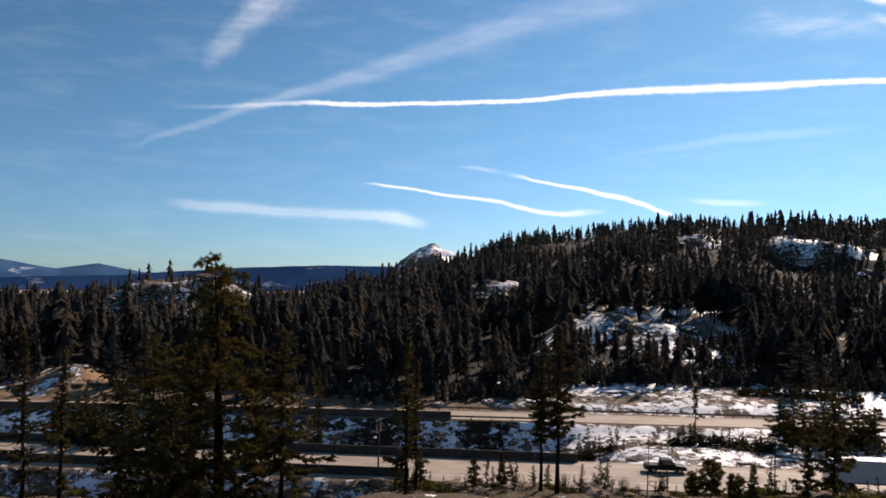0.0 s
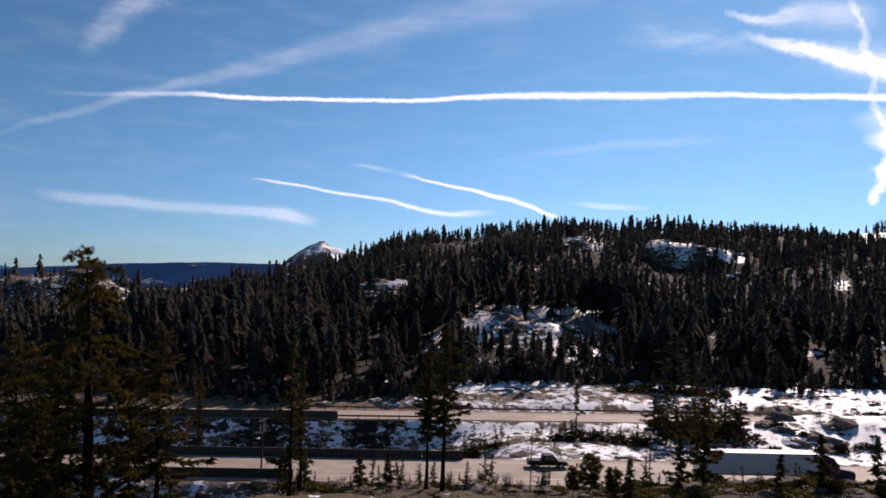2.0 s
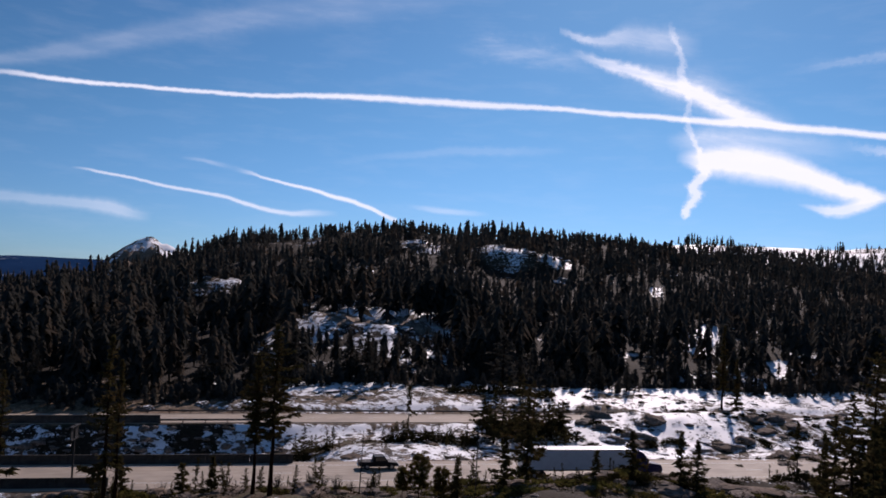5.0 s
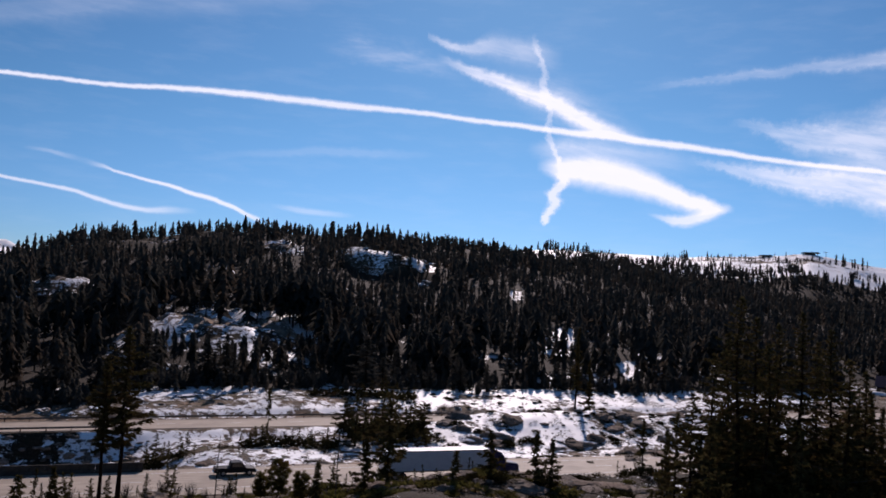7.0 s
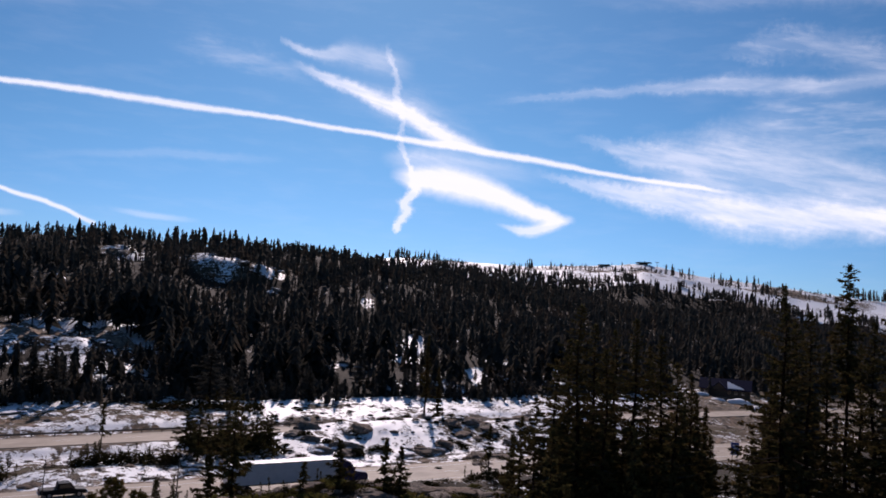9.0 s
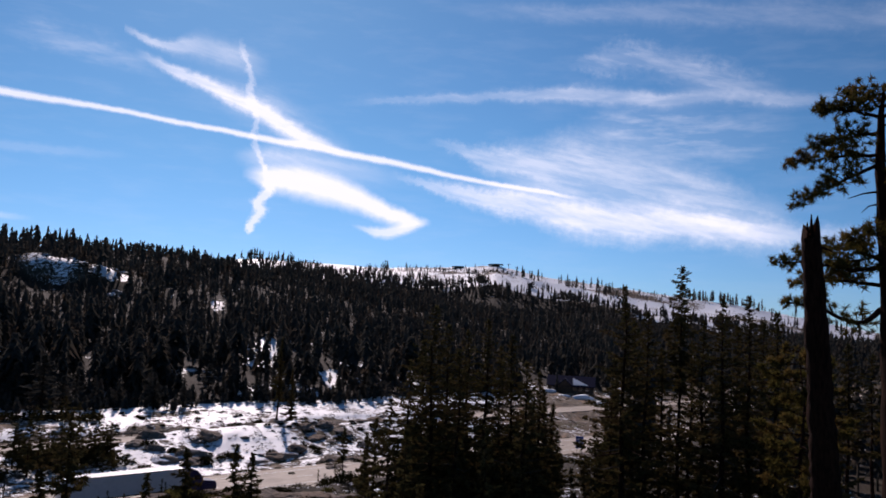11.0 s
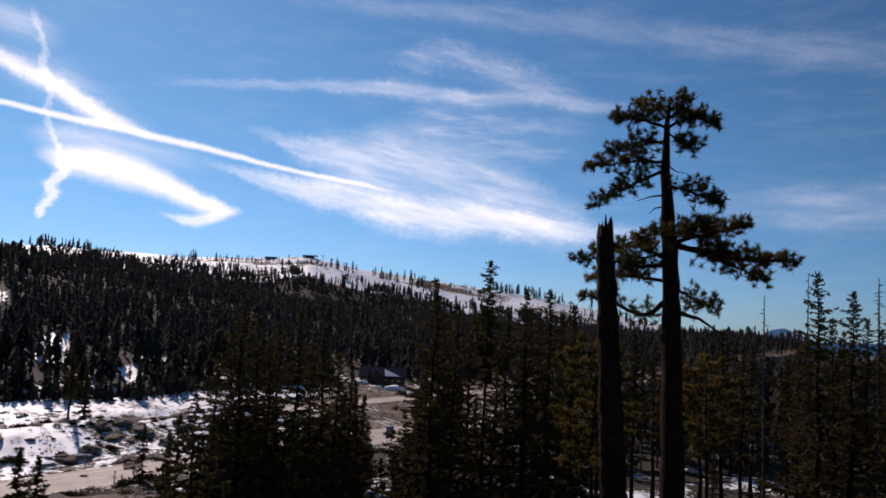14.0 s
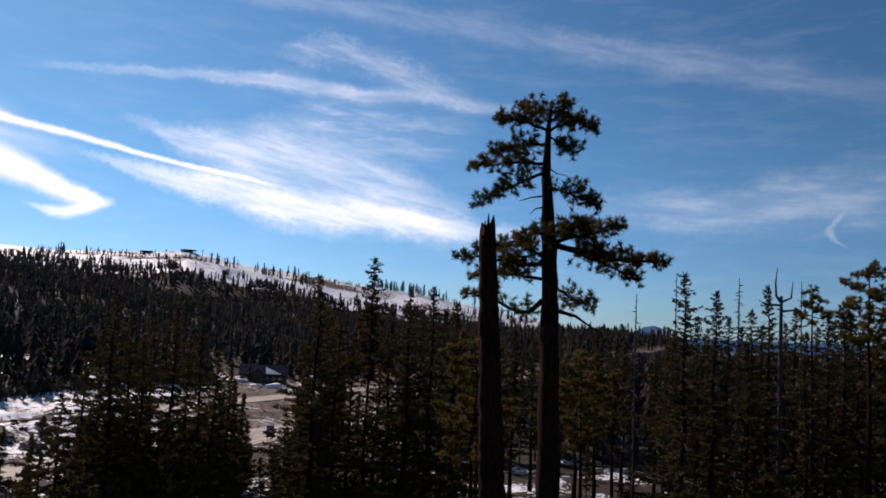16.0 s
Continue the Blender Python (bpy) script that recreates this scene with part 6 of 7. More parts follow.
def house(a, r, turn):
    foot = spot(a, r, -0.2)
    ob = thing("house", "low dark house with steep blue metal roof and snow patch", "house", Matrix.Translation(foot) @ pose(0, 0, 0, 0, 0, turn))
    part("wall", boxes(((-8, -4.5, -0.8), (8, 4.5, 2.6))), TIMBER, ob)
    part("roof", extruded(((-5.3, 2.3), (0, 5.4), (5.3, 2.3), (5.3, 2.55), (0, 5.75), (-5.3, 2.55)), -8.6, 8.6, 0.0), ROOF_BLUE, ob).rotation_euler = (0, 0, radians(90))
    gable = part("gable", extruded(((-2.6, 2.4), (0, 4.6), (2.6, 2.4)), -5.6, -0.5, 0.0), TIMBER, ob)
    gable.location.x = -2.0
    groof = part("gable_roof", extruded(((-3.0, 2.1), (0, 4.75), (3.0, 2.1), (3.0, 2.35), (0, 5.05), (-3.0, 2.35)), -6.0, -0.3, 0.0), ROOF_BLUE, ob)
    groof.location.x = -2.0
    wedge = bmesh.new()
    lie = [(0.6, -1.4), (6.2, -4.9), (0.9, -4.9)]
    low, top = [[wedge.verts.new((x, y, 5.75 + 0.604 * y + up)) for x, y in lie] for up in (-0.05, 0.2)]
    wedge.faces.new(top)
    wedge.faces.new(list(reversed(low)))
    for k in range(3):
        wedge.faces.new((low[k], low[(k + 1) % 3], top[(k + 1) % 3], top[k]))
    part("snow_patch", wedge, SNOW, ob, "white snow lying on the roof")
    for x in (-6.2, 1.4, 3.6, 5.8):
        win = part("window", boxes(((x - 0.6, -4.56, 0.9), (x + 0.6, -4.48, 2.0))), GLASS, ob)
        part("window_frame", boxes(((x - 0.7, -4.58, 0.8), (x + 0.7, -4.54, 0.9)), ((x - 0.7, -4.58, 2.0), (x + 0.7, -4.54, 2.1))), TIMBER, win)
    part("door", boxes(((-2.5, -5.66, -0.2), (-1.5, -5.58, 1.9))), TIMBER, ob)


house(59.1, 298, -62)


def snow_pile(a, r, wide, deep, high, seed):
    """A ploughed heap of old snow."""
    bm = bmesh.new()
    bmesh.ops.create_icosphere(bm, subdivisions=3, radius=1.0)
    for v in bm.verts:
        k = 1 + 0.25 * noise.noise(v.co * 1.7 + Vector((seed, 0, 0))) + 0.1 * noise.noise(v.co * 5 + Vector((0, seed, 0)))
        v.co = Vector((v.co.x * k * wide, v.co.y * k * deep, max(-0.2, v.co.z * k) * high))
    me = bpy.data.meshes.new("snow_pile")
    bm.to_mesh(me)
    bm.free()
    me.materials.append(SNOW)
    me.polygons.foreach_set("use_smooth", np.ones(len(me.polygons), bool))
    ob = new("snow_pile", me)
    ob.matrix_basis = Matrix.Translation(spot(a, r, 0.05)) @ pose(0, 0, 0, 0, 0, -a)
    return tagged(ob, "ploughed heap of old white snow beside the road", "snow pile", "snow piles")


for a, r, wide, deep, high, seed in ((60.0, 284, 4.2, 2.0, 1.3, 1), (58.6, 286, 2.6, 1.6, 0.8, 5), (61.4, 280, 3.6, 1.8, 1.2, 9), (57.6, 290, 2.6, 1.6, 1.0, 14)):
    snow_pile(a, r, wide, deep, high, seed)


def lift_station(a, r, wide, label):
    """A lift terminal on the ridge: deck, posts, roof and cable mast."""
    foot = spot(a, r, -3.6)
    ob = thing("lift_station", label, "building", Matrix.Translation(foot) @ pose(0, 0, 0, 0, 0, -a))
    part("deck", boxes(((-wide * 0.45, -4, -1.5), (wide * 0.4, 4, 0.4))), TIMBER, ob)
    part("housing", boxes(((-wide * 0.3, -3, 0.4), (wide * 0.25, 3, 4.2)), bevel=0.2), TIMBER, ob)
    part("roof", extruded(((-wide * 0.5, 4.0), (-wide * 0.42, 5.6), (wide * 0.4, 6.2), (wide * 0.5, 4.6)), -5, 5, 0.2), DARK, ob)
    for x in (-wide * 0.4, wide * 0.36):
        for y in (-3, 3):
            part("post", boxes(((x - 0.3, y - 0.3, -1.5), (x + 0.3, y + 0.3, 4.6))), STEEL, ob)
    return ob


lift_station(53.5, 1288, 26, "dark lift terminal building on a snowy ridge")
lift_station(50.8, 1285, 20, "dark low lodge building on a snowy ridge")
for a, r, high in ((54.4, 1275, 10), (55.0, 1265, 9), (55.9, 1255, 9)):
    foot = spot(a, r)
    mast = thing("lift_tower", "slim steel cable lift tower standing in snow", "lift tower", Matrix.Translation(foot) @ pose(0, 0, 0, 0, 0, -a), "lift towers")
    part("mast", boxes(((-0.35, -0.35, -1), (0.35, 0.35, high))), STEEL, mast)
    part("crossarm", boxes(((-3, -0.3, high - 0.7), (3, 0.3, high - 0.1))), STEEL, mast)

# ---- far mountains ----


# the blue haze of distant air is painted into both base colours
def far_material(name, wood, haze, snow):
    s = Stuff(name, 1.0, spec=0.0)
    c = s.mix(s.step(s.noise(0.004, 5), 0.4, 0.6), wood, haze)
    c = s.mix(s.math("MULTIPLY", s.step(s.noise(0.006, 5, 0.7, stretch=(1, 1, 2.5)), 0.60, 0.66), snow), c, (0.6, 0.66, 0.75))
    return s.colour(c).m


def far_ridge(name, a0, a1, r, crest, depth, material, label, seed):
    """A distant mountain ridge: foot, slope, crest and back, as one body."""
    rng_a = np.linspace(a0, a1, 160)
    prof = ((-depth, None), (-depth * 0.45, 0.55), (0, 1.0), (depth * 0.5, 0.4))
    heap = Heap()
    xs, es = [p[0] for p in crest], [p[1] for p in crest]
    for a in rng_a:
        top = EYE + r * math.tan(radians(float(np.interp(a, xs, es))))
        for k, (dr, f) in enumerate(prof):
            rr = r + dr
            x, y = rr * math.sin(radians(a)), rr * math.cos(radians(a))
            z = -160 if f is None else -160 + (top + 160) * f
            z += float(fbm(x, y, 260, seed)) * (16 if f not in (None, 1.0) else 3 if f else 0)
            heap.v.append(Vector((x, y, z)))
    n = len(prof)
    for i in range(len(rng_a) - 1):
        for k in range(n - 1):
            b = i * n + k
            heap.f.append((b, b + n, b + n + 1, b + 1))
    return tagged(new(name, heap.mesh(name, material, True)), label, "mountains", kind="structure")


FAR_HAZE_DARK = far_material("far_woods_haze", (0.010, 0.033, 0.090), (0.016, 0.045, 0.115), 0.2)
FAR_HAZE_PALE = far_material("farther_woods_haze", (0.035, 0.09, 0.19), (0.05, 0.115, 0.22), 0.45)
far_ridge("backdrop_ridge", -48, 8, 3300, ((-48, 0.0), (-29, -0.6), (-22, -0.45), (-18, -0.1), (-14, 0.25), (-9, 0.45), (-4, 0.5), (0, 0.3), (8, -0.5)), 900, FAR_HAZE_DARK, "wooded ridge far away, coloured dark blue for air haze", 91)
far_ridge("backdrop_mountain", -60, -10, 4500, ((-60, 0.8), (-33, 0.9), (-29, 0.55), (-25.7, -0.05), (-23.2, 0.3), (-20.5, -0.2), (-15, -0.4), (-10, -1.0)), 350, FAR_HAZE_PALE, "distant mountain with snow streaks, coloured pale blue for air haze", 93)
far_ridge("backdrop_hill", 80, 112, 3000, ((80, -0.4), (84.3, -0.35), (85.2, 0.2), (86.0, 0.35), (86.8, 0.0), (88, -0.5), (95, -0.3), (112, 0.2)), 700, FAR_HAZE_PALE, "distant hill with snow below its crest, coloured pale for air haze", 97)

# ---- rocks and brush ----


def boulder_mesh(seed, flat, snowy):
    bm = bmesh.new()
    bmesh.ops.create_icosphere(bm, subdivisions=3, radius=1.0)
    rng = random.Random(seed)
    off = Vector((rng.uniform(0, 50), rng.uniform(0, 50), rng.uniform(0, 50)))
    for v in bm.verts:
        p = v.co.copy()
        k = 1 + 0.38 * noise.noise(p * 1.1 + off) - 0.30 * abs(noise.noise(p * 2.2 + off)) + 0.16 * noise.noise(p * 5 + off)
        v.co = Vector((p.x * k * 1.35, p.y * k, max(-0.35, p.z * k) * flat))
    me = bpy.data.meshes.new("boulder")
    bm.to_mesh(me)
    bm.free()
    me.materials.append(GRANITE_SNOW if snowy else GRANITE)
    return me


ROCKS = [boulder_mesh(600 + q, (0.36, 0.5, 0.28, 0.6, 0.4, 0.25)[q], False) for q in range(6)]
SNOWY = [boulder_mesh(600 + q, (0.36, 0.5, 0.28, 0.6, 0.4, 0.25)[q], True) for q in range(6)]


def boulder(a, r, size, q, turn, label="grey granite boulder half sunk in snow and litter", sink=0.1, bare=False):
    ob = new("boulder", (ROCKS if bare or r < 140 or a < -12 else SNOWY)[q % 6])
    ob.matrix_basis = Matrix.Translation(spot(a, r, -sink * size)) @ pose(0, 0, 0, 0, 0, turn) @ Matrix.Diagonal((size, size, size, 1))
    return tagged(ob, label, "rock", "boulders")


rng = random.Random(5)
# the rounded rocks past the barrier's end, and the slabs at the foot of the slope
for a, r, size in ((10.6, 123.5, 2.6), (12.4, 124.5, 1.7), (9.7, 124, 1.2), (13.6, 126, 1.3), (31.5, 150, 3.2), (33.2, 152, 4.2), (35.5, 153, 3.6), (37.6, 152, 3.4), (39.6, 156, 3.0), (43.0, 165, 4.0), (45.0, 168, 3.2), (33.5, 160, 2.2), (6.8, 166, 3.4), (3.4, 165, 2.6), (9.0, 172, 2.4), (11.8, 178, 4.2), (13.2, 182, 3.4), (14.6, 176, 2.6)):
    boulder(a, r, size * (0.65 if r > 140 else 1.0), int(a), rng.uniform(0, 360), "rounded granite outcrop with snow around it", 0.15)
for a, r, size in ((-12.0, 97, 1.3), (-9.5, 98, 1.6), (-7.0, 99, 1.2), (-4.6, 99, 1.5), (-3.4, 98, 1.0), (0.6, 98, 1.3), (2.4, 97, 1.0), (5.6, 97, 2.0), (6.6, 98.5, 1.3), (9.2, 97.5, 1.4), (10.4, 96.5, 2.2), (11.6, 97.5, 1.2), (13.0, 97, 1.2), (15.4, 96, 1.6), (38.4, 99, 2.4), (39.6, 98, 2.8), (41.2, 99, 2.6), (42.2, 101, 2.0), (40.4, 95, 1.8), (24.5, 98, 1.4), (26.4, 97, 1.8), (30.4, 98, 1.5), (31.8, 97, 2.2), (33.4, 99, 1.7), (35.6, 98, 2.4), (36.8, 97, 1.6), (23.0, 98, 1.2), (44.0, 100, 1.6), (27.5, 95, 1.3), (29.0, 96, 1.6), (34.5, 96, 1.5), (-14.0, 90, 1.5), (-22.5, 92, 1.2), (68.5, 84, 0.9), (70.5, 86, 1.0)):
    boulder(a, r, size, int(r + 3 * a), rng.uniform(0, 360), "flat pale granite slab on the bank", 0.05)
for a, r, size in ((-25.0, 193, 2.6), (-23.2, 190, 1.8), (-26.3, 195, 2.8), (-24.2, 188, 1.3), (-22.6, 187, 1.2), (-25.4, 189, 1.6)):
    boulder(a, r, size, 3 + int(r) % 3, rng.uniform(0, 360), "tan broken rock of a road cutting", 0.2)
for _ in range(80):
    a, r = rng.uniform(-28, 52), rng.uniform(122, 186)
    x, y = at_polar(a, r)
    if y - near_road(x) < 9 or abs(y - far_road(x)) < 8:
        continue
    boulder(a, r, rng.uniform(0.4, 1.3), rng.randrange(6), rng.uniform(0, 360))


def shrub_template(seed, leaves, flat=0.7):
    rng = random.Random(seed)
    heap = Heap()
    for _ in range(leaves):
        d = unit(rng)
        d.z = abs(d.z) * flat + 0.08
        p = d * rng.uniform(0.35, 1.0)
        w = (d + unit(rng) * 0.7).normalized()
        heap.needle(p, w, w.cross(unit(rng)).normalized(), rng.uniform(0.2, 0.36), 0.17)
    for _ in range(6):
        d = unit(rng)
        d.z = abs(d.z) + 0.4
        heap.tube([(0, 0, -0.1), tuple(d.normalized() * 0.8)], [0.03, 0.01], 3, cap=False)
    return heap


BUSHES = [shrub_template(700 + q, 260).mesh("brush", BRUSH) for q in range(6)]


def bush(a, r, size, q, tall=1.0):
    ob = new("bush", BUSHES[q % 6])
    ob.matrix_basis = Matrix.Translation(spot(a, r, -0.05)) @ pose(0, 0, 0, 0, 0, 47 * q) @ Matrix.Diagonal((size, size, size * tall, 1))
    return tagged(ob, "low dark evergreen bush growing between snow and rocks", "bush", "bushes")


YELLOW = [shrub_template(740 + k, 300, 0.5).mesh("brush", MEADOW) for k in range(4)]
# yellow-green mats of brush on the bank below the lookout
for k in range(190):
    a = rng.uniform(-29, 47)
    r = (float(near_road(math.tan(radians(a)) * 108)) - rng.uniform(10.2, 19)) / math.cos(radians(a))
    if a > 16 and k % 3 == 1:
        continue
    if a > 22:
        r = rng.uniform(86, 106)
    ob = new("shrub", YELLOW[k % 4])
    size = rng.uniform(0.6, 1.5) * (1.5 if a > 22 else 1.0)
    ob.matrix_basis = Matrix.Translation(spot(a, r, -0.1)) @ pose(0, 0, 0, 0, 0, 61 * k) @ Matrix.Diagonal((size * 1.3, size, size * rng.uniform(0.5, 0.85), 1))
    tagged(ob, "low yellow-green shrub matted over the rocky bank", "shrub", "bank shrubs")
for k in range(130):
    a, r = rng.uniform(18, 45), rng.uniform(84, 104)
    size = rng.uniform(0.5, 1.5)
    ob = new("shrub", YELLOW[k % 4] if k % 3 else BUSHES[k % 6])
    ob.matrix_basis = Matrix.Translation(spot(a, r, -0.1)) @ pose(0, 0, 0, 0, 0, 71 * k) @ Matrix.Diagonal((size * 1.4, size, size * rng.uniform(0.35, 0.8), 1))
    tagged(ob, "low yellow-green shrub matted over the rocky bank" if k % 3 else "low dark shrub between slabs on the rocky bank", "shrub", "bank shrubs")
for k in range(60):
    boulder(rng.uniform(18, 45), rng.uniform(86, 104), rng.uniform(0.5, 1.7), k, rng.uniform(0, 360), "flat pale granite slab on the bank", 0.08)
BARE = []
for k in range(3):
    twig_rng, heap = random.Random(780 + k), Heap()
    for _ in range(34):
        d = unit(twig_rng)
        d.z = abs(d.z) + 0.9
        tip = d.normalized() * twig_rng.uniform(0.6, 1.0)
        heap.tube([(0, 0, -0.1), tuple(tip * 0.55 + unit(twig_rng) * 0.05), tuple(tip)], [0.018, 0.012, 0.005], 3, cap=False)
        heap.tube([tuple(tip * 0.6), tuple(tip * 0.85 + unit(twig_rng) * 0.18)], [0.010, 0.004], 3, cap=False)
    BARE.append(heap.mesh("twigs", DEADWOOD))
for k, (a, r, size) in enumerate(((8.6, 100, 2.4), (9.8, 101, 2.0), (10.8, 99, 2.6), (11.7, 100, 2.2), (12.6, 98, 2.4), (13.6, 99, 1.8), (15.0, 98, 2.2), (-2.0, 101, 1.8), (1.0, 100, 2.0), (5.2, 100, 2.2), (29.5, 99, 1.6), (44.6, 106, 2.4), (43.9, 104, 2.0))):
    ob = new("bare_shrub", BARE[k % 3])
    ob.matrix_basis = Matrix.Translation(spot(a, r, -0.05)) @ pose(0, 0, 0, 0, 0, 73 * k) @ Matrix.Diagonal((size * 0.7, size * 0.7, size, 1))
    tagged(ob, "leafless shrub of thin grey twigs on the bank", "shrub", "bare shrubs")
# broken rock on the open ledges and on the far peak
for ba, br, wa, wr, count, low, high in ((14.0, 238, 6.4, 16, 26, 0.8, 2.4), (9.2, 212, 1.8, 18, 7, 0.6, 1.6), (25.0, 440, 3.2, 24, 22, 1.4, 3.6), (13.5, 386, 1.3, 12, 7, 1.2, 2.6), (18.1, 505, 1.9, 14, 9, 1.5, 3.4), (3.5, 341, 2.6, 18, 16, 1.2, 3.0), (-17.9, 408, 4.6, 26, 26, 1.8, 4.5)):
    for _ in range(count):
        boulder(ba + wa * rng.uniform(-1, 1), br + wr * rng.uniform(-1, 1), rng.uniform(low, high), rng.randrange(6), rng.uniform(0, 360), "dark granite ledge capped with snow on the hillside", 0.1)
for a, r, size in ((-2.9, 1672, 7), (-2.3, 1676, 8), (-1.75, 1682, 7), (-1.2, 1684, 8), (-0.78, 1694, 6), (-0.5, 1680, 6), (0.3, 1676, 5), (-1.5, 1660, 9), (-2.4, 1655, 10), (-3.3, 1664, 8), (-0.9, 1664, 6), (0.9, 1668, 5)):
    boulder(a, r, size, int(10 * a + 50) % 6, rng.uniform(0, 360), "dark crag on a snowy peak", 0.45, True)
q = 0
# the large thicket between the carriageways and by the meadow
for a, r, size, tall in ((24.0, 150, 2.4, 1.2), (25.2, 153, 2.8, 1.3), (26.4, 150, 2.6, 1.4), (27.6, 152, 2.4, 1.3), (23.0, 156, 2.2, 1.0), (28.8, 148, 2.0, 1.0), (22.0, 183, 3.0, 0.7), (23.6, 184, 3.2, 0.7), (25.2, 185, 3.2, 0.7), (26.8, 186, 3.0, 0.7), (20.6, 182, 2.6, 0.7), (30.5, 134, 1.6, 1.0), (29.6, 131, 1.9, 0.9), (37.2, 186, 2.6, 0.9), (38.6, 184, 2.4, 0.8), (36.0, 188, 2.0, 0.8), (10.2, 131, 1.8, 1.1), (11.6, 133, 1.6, 1.0), (17.4, 139, 2.0, 1.2), (18.8, 140, 2.2, 1.1), (20.2, 140, 1.9, 1.1), (16.2, 138, 1.6, 1.0), (21.6, 141, 1.7, 1.0), (42.6, 116, 1.6, 0.9), (43.6, 115, 1.9, 0.9), (44.6, 117, 1.5, 0.8), (-23, 134, 2.6, 1.3), (-21.5, 136, 2.6, 1.3), (-25, 137, 2.2, 1.2), (-20.2, 139, 2.3, 1.2)):
    bush(a, r, size, q, tall)
    q += 1
for k in range(38):
    bush(rng.uniform(20, 37), rng.uniform(90, 108), rng.uniform(0.5, 1.2), k, rng.uniform(0.6, 1.0))
# the rise beside the far carriageway: a dark ledge along its top, round bushes below
for k in range(34):
    x = 72 + 2.6 * k + rng.uniform(-1, 1)
    y = float(far_road(x)) - rng.uniform(6.5, 12)
    boulder(math.degrees(math.atan2(x, y)), math.hypot(x, y), rng.uniform(0.9, 2.6), rng.randrange(6), rng.uniform(0, 360), "dark low granite ledge rising out of snow", 0.05, True)
for k in range(30):
    x = rng.uniform(70, 150)
    y = float(far_road(x)) - rng.uniform(13, 27)
    if y > near_road(x) + 9:
        bush(math.degrees(math.atan2(x, y)), math.hypot(x, y), rng.uniform(0.8, 1.7), k, rng.uniform(0.7, 1.0))
for k in range(84):
    a, r = (rng.uniform(40.5, 49), rng.uniform(160, 192)) if k < 44 else (rng.uniform(29, 46), rng.uniform(136, 162))
    x, y = at_polar(a, r)
    if abs(y - far_road(x)) < 6.5:
        continue
    if k % 3:
        bush(a, r, rng.uniform(0.45, 1.2), k, rng.uniform(0.6, 0.9))
    else:
        boulder(a, r, rng.uniform(1.0, 2.4), k, rng.uniform(0, 360), "dark low granite ledge rising out of snow", 0.05, True)
for k in range(120):
    a = rng.uniform(26, 50)
    r = rng.uniform(164, 202)
    x, y = at_polar(a, r)
    if abs(y - far_road(x)) > 7 and y - far_road(x) < 30:
        bush(a, r, rng.uniform(0.4, 0.85), k, rng.uniform(0.7, 1.0))
for k in range(560):
    a = rng.uniform(-29, 56) if k % 2 else rng.uniform(22, 50)
    r = rng.choice((rng.uniform(86, 103), rng.uniform(124, 150), rng.uniform(158, 196)))
    x, y = at_polar(a, r)
    if abs(y - near_road(x) + 1.4) < 9.4 or abs(y - far_road(x)) < 7 or q >= 100:
        continue
    bush(a, r, rng.uniform(0.35, 1.1) * (1.1 if r > 150 else 0.85), q, rng.uniform(0.55, 1.0))
    q += 1


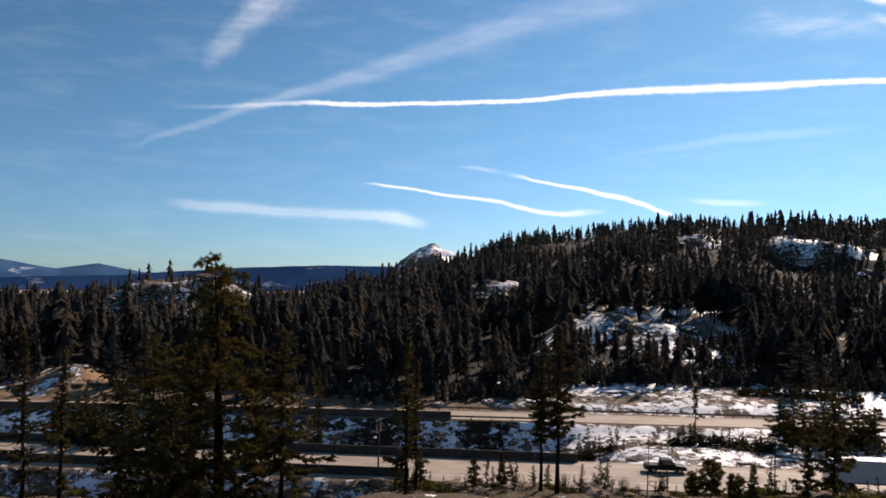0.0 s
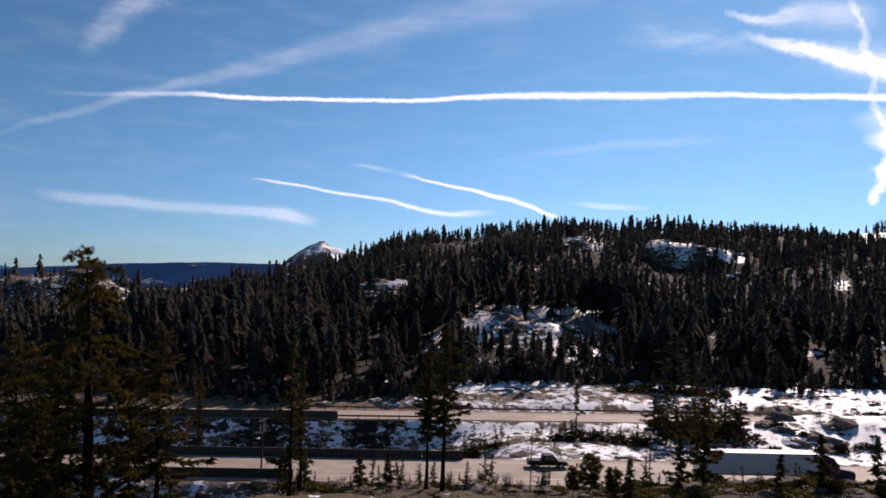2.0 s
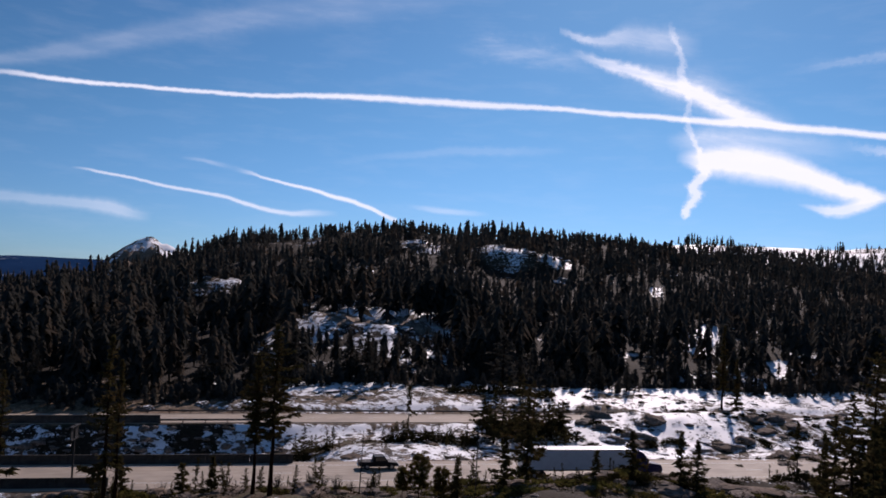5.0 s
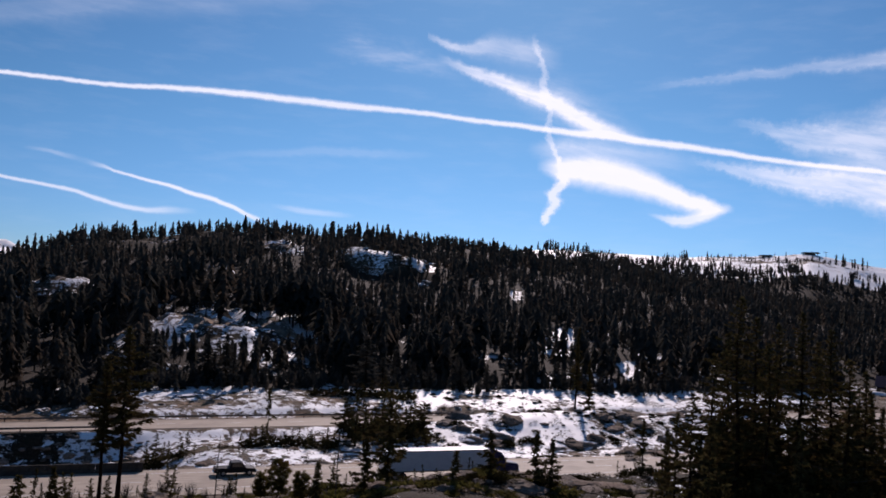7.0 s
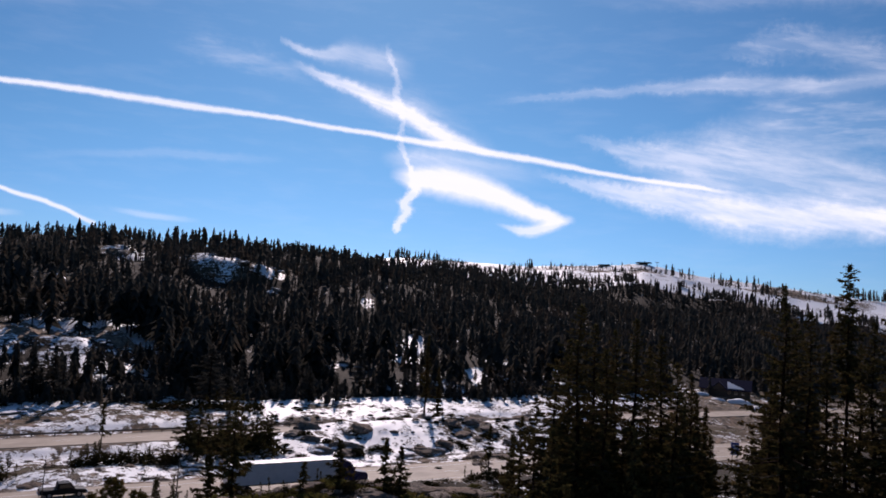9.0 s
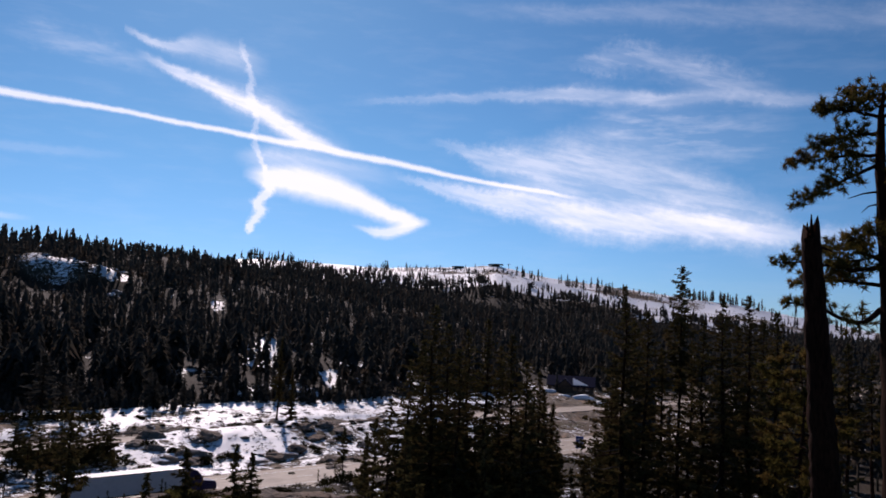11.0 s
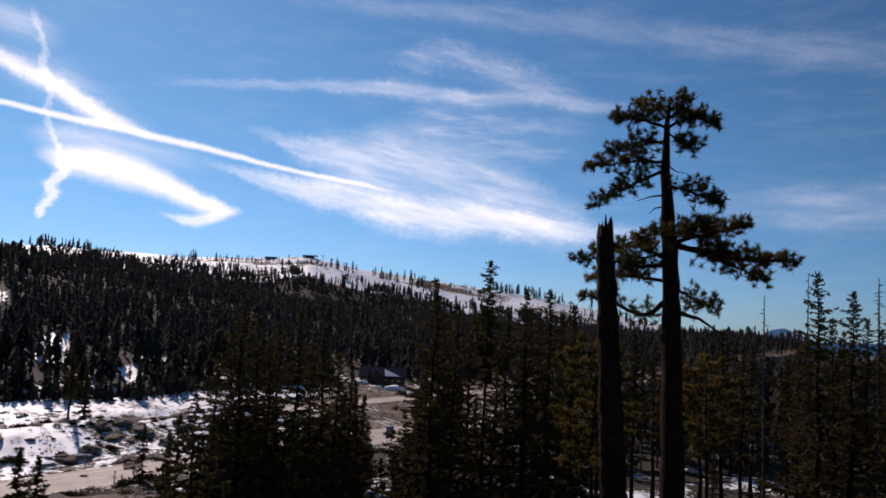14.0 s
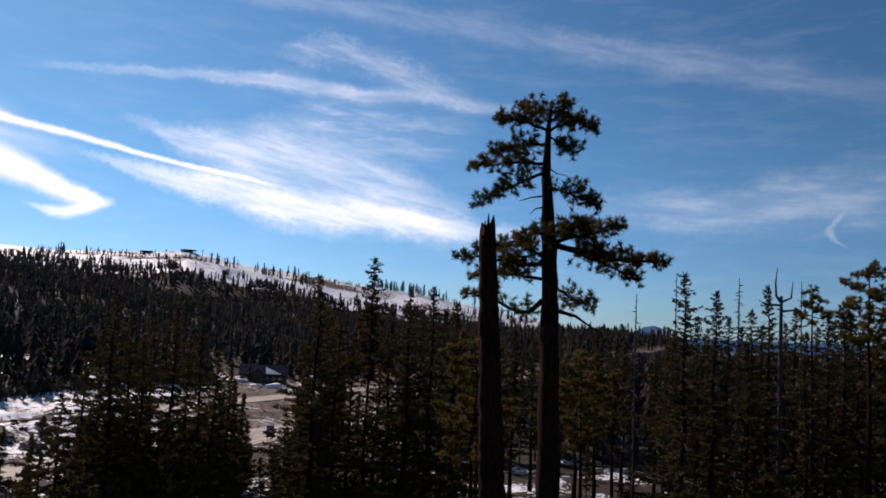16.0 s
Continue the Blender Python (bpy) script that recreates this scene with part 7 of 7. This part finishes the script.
def litter():
    """Tufts of brush and small stones, thick on the ground."""
    gen = np.random.RandomState(8)
    templates = []
    for k in range(5):
        h = shrub_template(800 + k, 30, 0.8)
        templates.append((np.array([tuple(v) for v in h.v[:90]]), h.f[:30]))
    n = 3800
    a = gen.uniform(-31, 62, n)
    off = np.concatenate([-gen.uniform(9.8, 42, n // 3), gen.uniform(7.5, 36, n // 3), gen.uniform(47, 80, n - 2 * (n // 3))])
    a = np.clip(a, -31, 62)
    x = np.tan(np.radians(a)) * (near_road(np.tan(np.radians(a)) * 112) + off)
    y = near_road(x) + off
    keep = (np.abs(y - near_road(x) + 1.4) > 8.6) & (np.abs(y - far_road(x)) > 6) & (fbm(x, y, 12, 91) > -0.25)
    x, y = x[keep], y[keep]
    rows = np.stack([x, y, ground(x, y) - 0.04, gen.uniform(0.3, 0.95, len(x)), gen.uniform(0.9, 1.3, len(x)), gen.uniform(0, 6.3, len(x))], 1)
    scatter("brush_tufts", rows, templates, "small dark brush tufts poking through patchy snow", "brush", BRUSH)


litter()


def stones():
    """Loose stones on the banks and between the patches of snow."""
    gen = np.random.RandomState(18)
    templates = []
    for k in range(6):
        bm = bmesh.new()
        bmesh.ops.create_icosphere(bm, subdivisions=1, radius=1.0)
        v = np.array([tuple(q.co) for q in bm.verts]) * gen.uniform(0.65, 1.3, (12, 1)) * (1.2, 0.9, 0.55)
        templates.append((v, [tuple(q.index for q in f.verts) for f in bm.faces]))
        bm.free()
    # on the fill slopes below both carriageways
    x = np.concatenate([gen.uniform(-75, -4, 420), gen.uniform(-50, 24, 420)])
    y = np.concatenate([near_road(x[:420]) - gen.uniform(9.6, 16.5, 420), far_road(x[420:]) - gen.uniform(6.0, 15.0, 420)])
    rows = np.stack([x, y, ground(x, y) - 0.05, gen.uniform(0.2, 0.62, 840) * np.where(gen.rand(840) < 0.2, 1.8, 1.0), gen.uniform(0.9, 1.5, 840), gen.uniform(0, 6.3, 840)], 1)
    scatter("fill_stones", rows, templates, "dark rough stones strewn over the snowy fill slopes", "stones", GRANITE)
    n = 4200
    a = gen.uniform(-31, 60, n)
    off = np.concatenate([-gen.uniform(9.5, 40, n // 3), gen.uniform(7, 34, n // 3), gen.uniform(48, 76, n - 2 * (n // 3))])
    y0 = near_road(np.tan(np.radians(a)) * 112) + off
    x = np.tan(np.radians(a)) * y0
    y = near_road(x) + off
    keep = (np.abs(y - far_road(x)) > 6) & (fbm(x, y, 9, 95) > -0.15)
    x, y = x[keep], y[keep]
    rows = np.stack([x, y, ground(x, y) - 0.03, gen.uniform(0.12, 0.3, len(x)) * np.where(gen.rand(len(x)) < 0.2, 2.2, 1.0), gen.uniform(0.9, 1.5, len(x)), gen.uniform(0, 6.3, len(x))], 1)
    scatter("loose_stones", rows, templates, "loose grey and tan stones strewn over the ground", "stones", GRANITE)


stones()
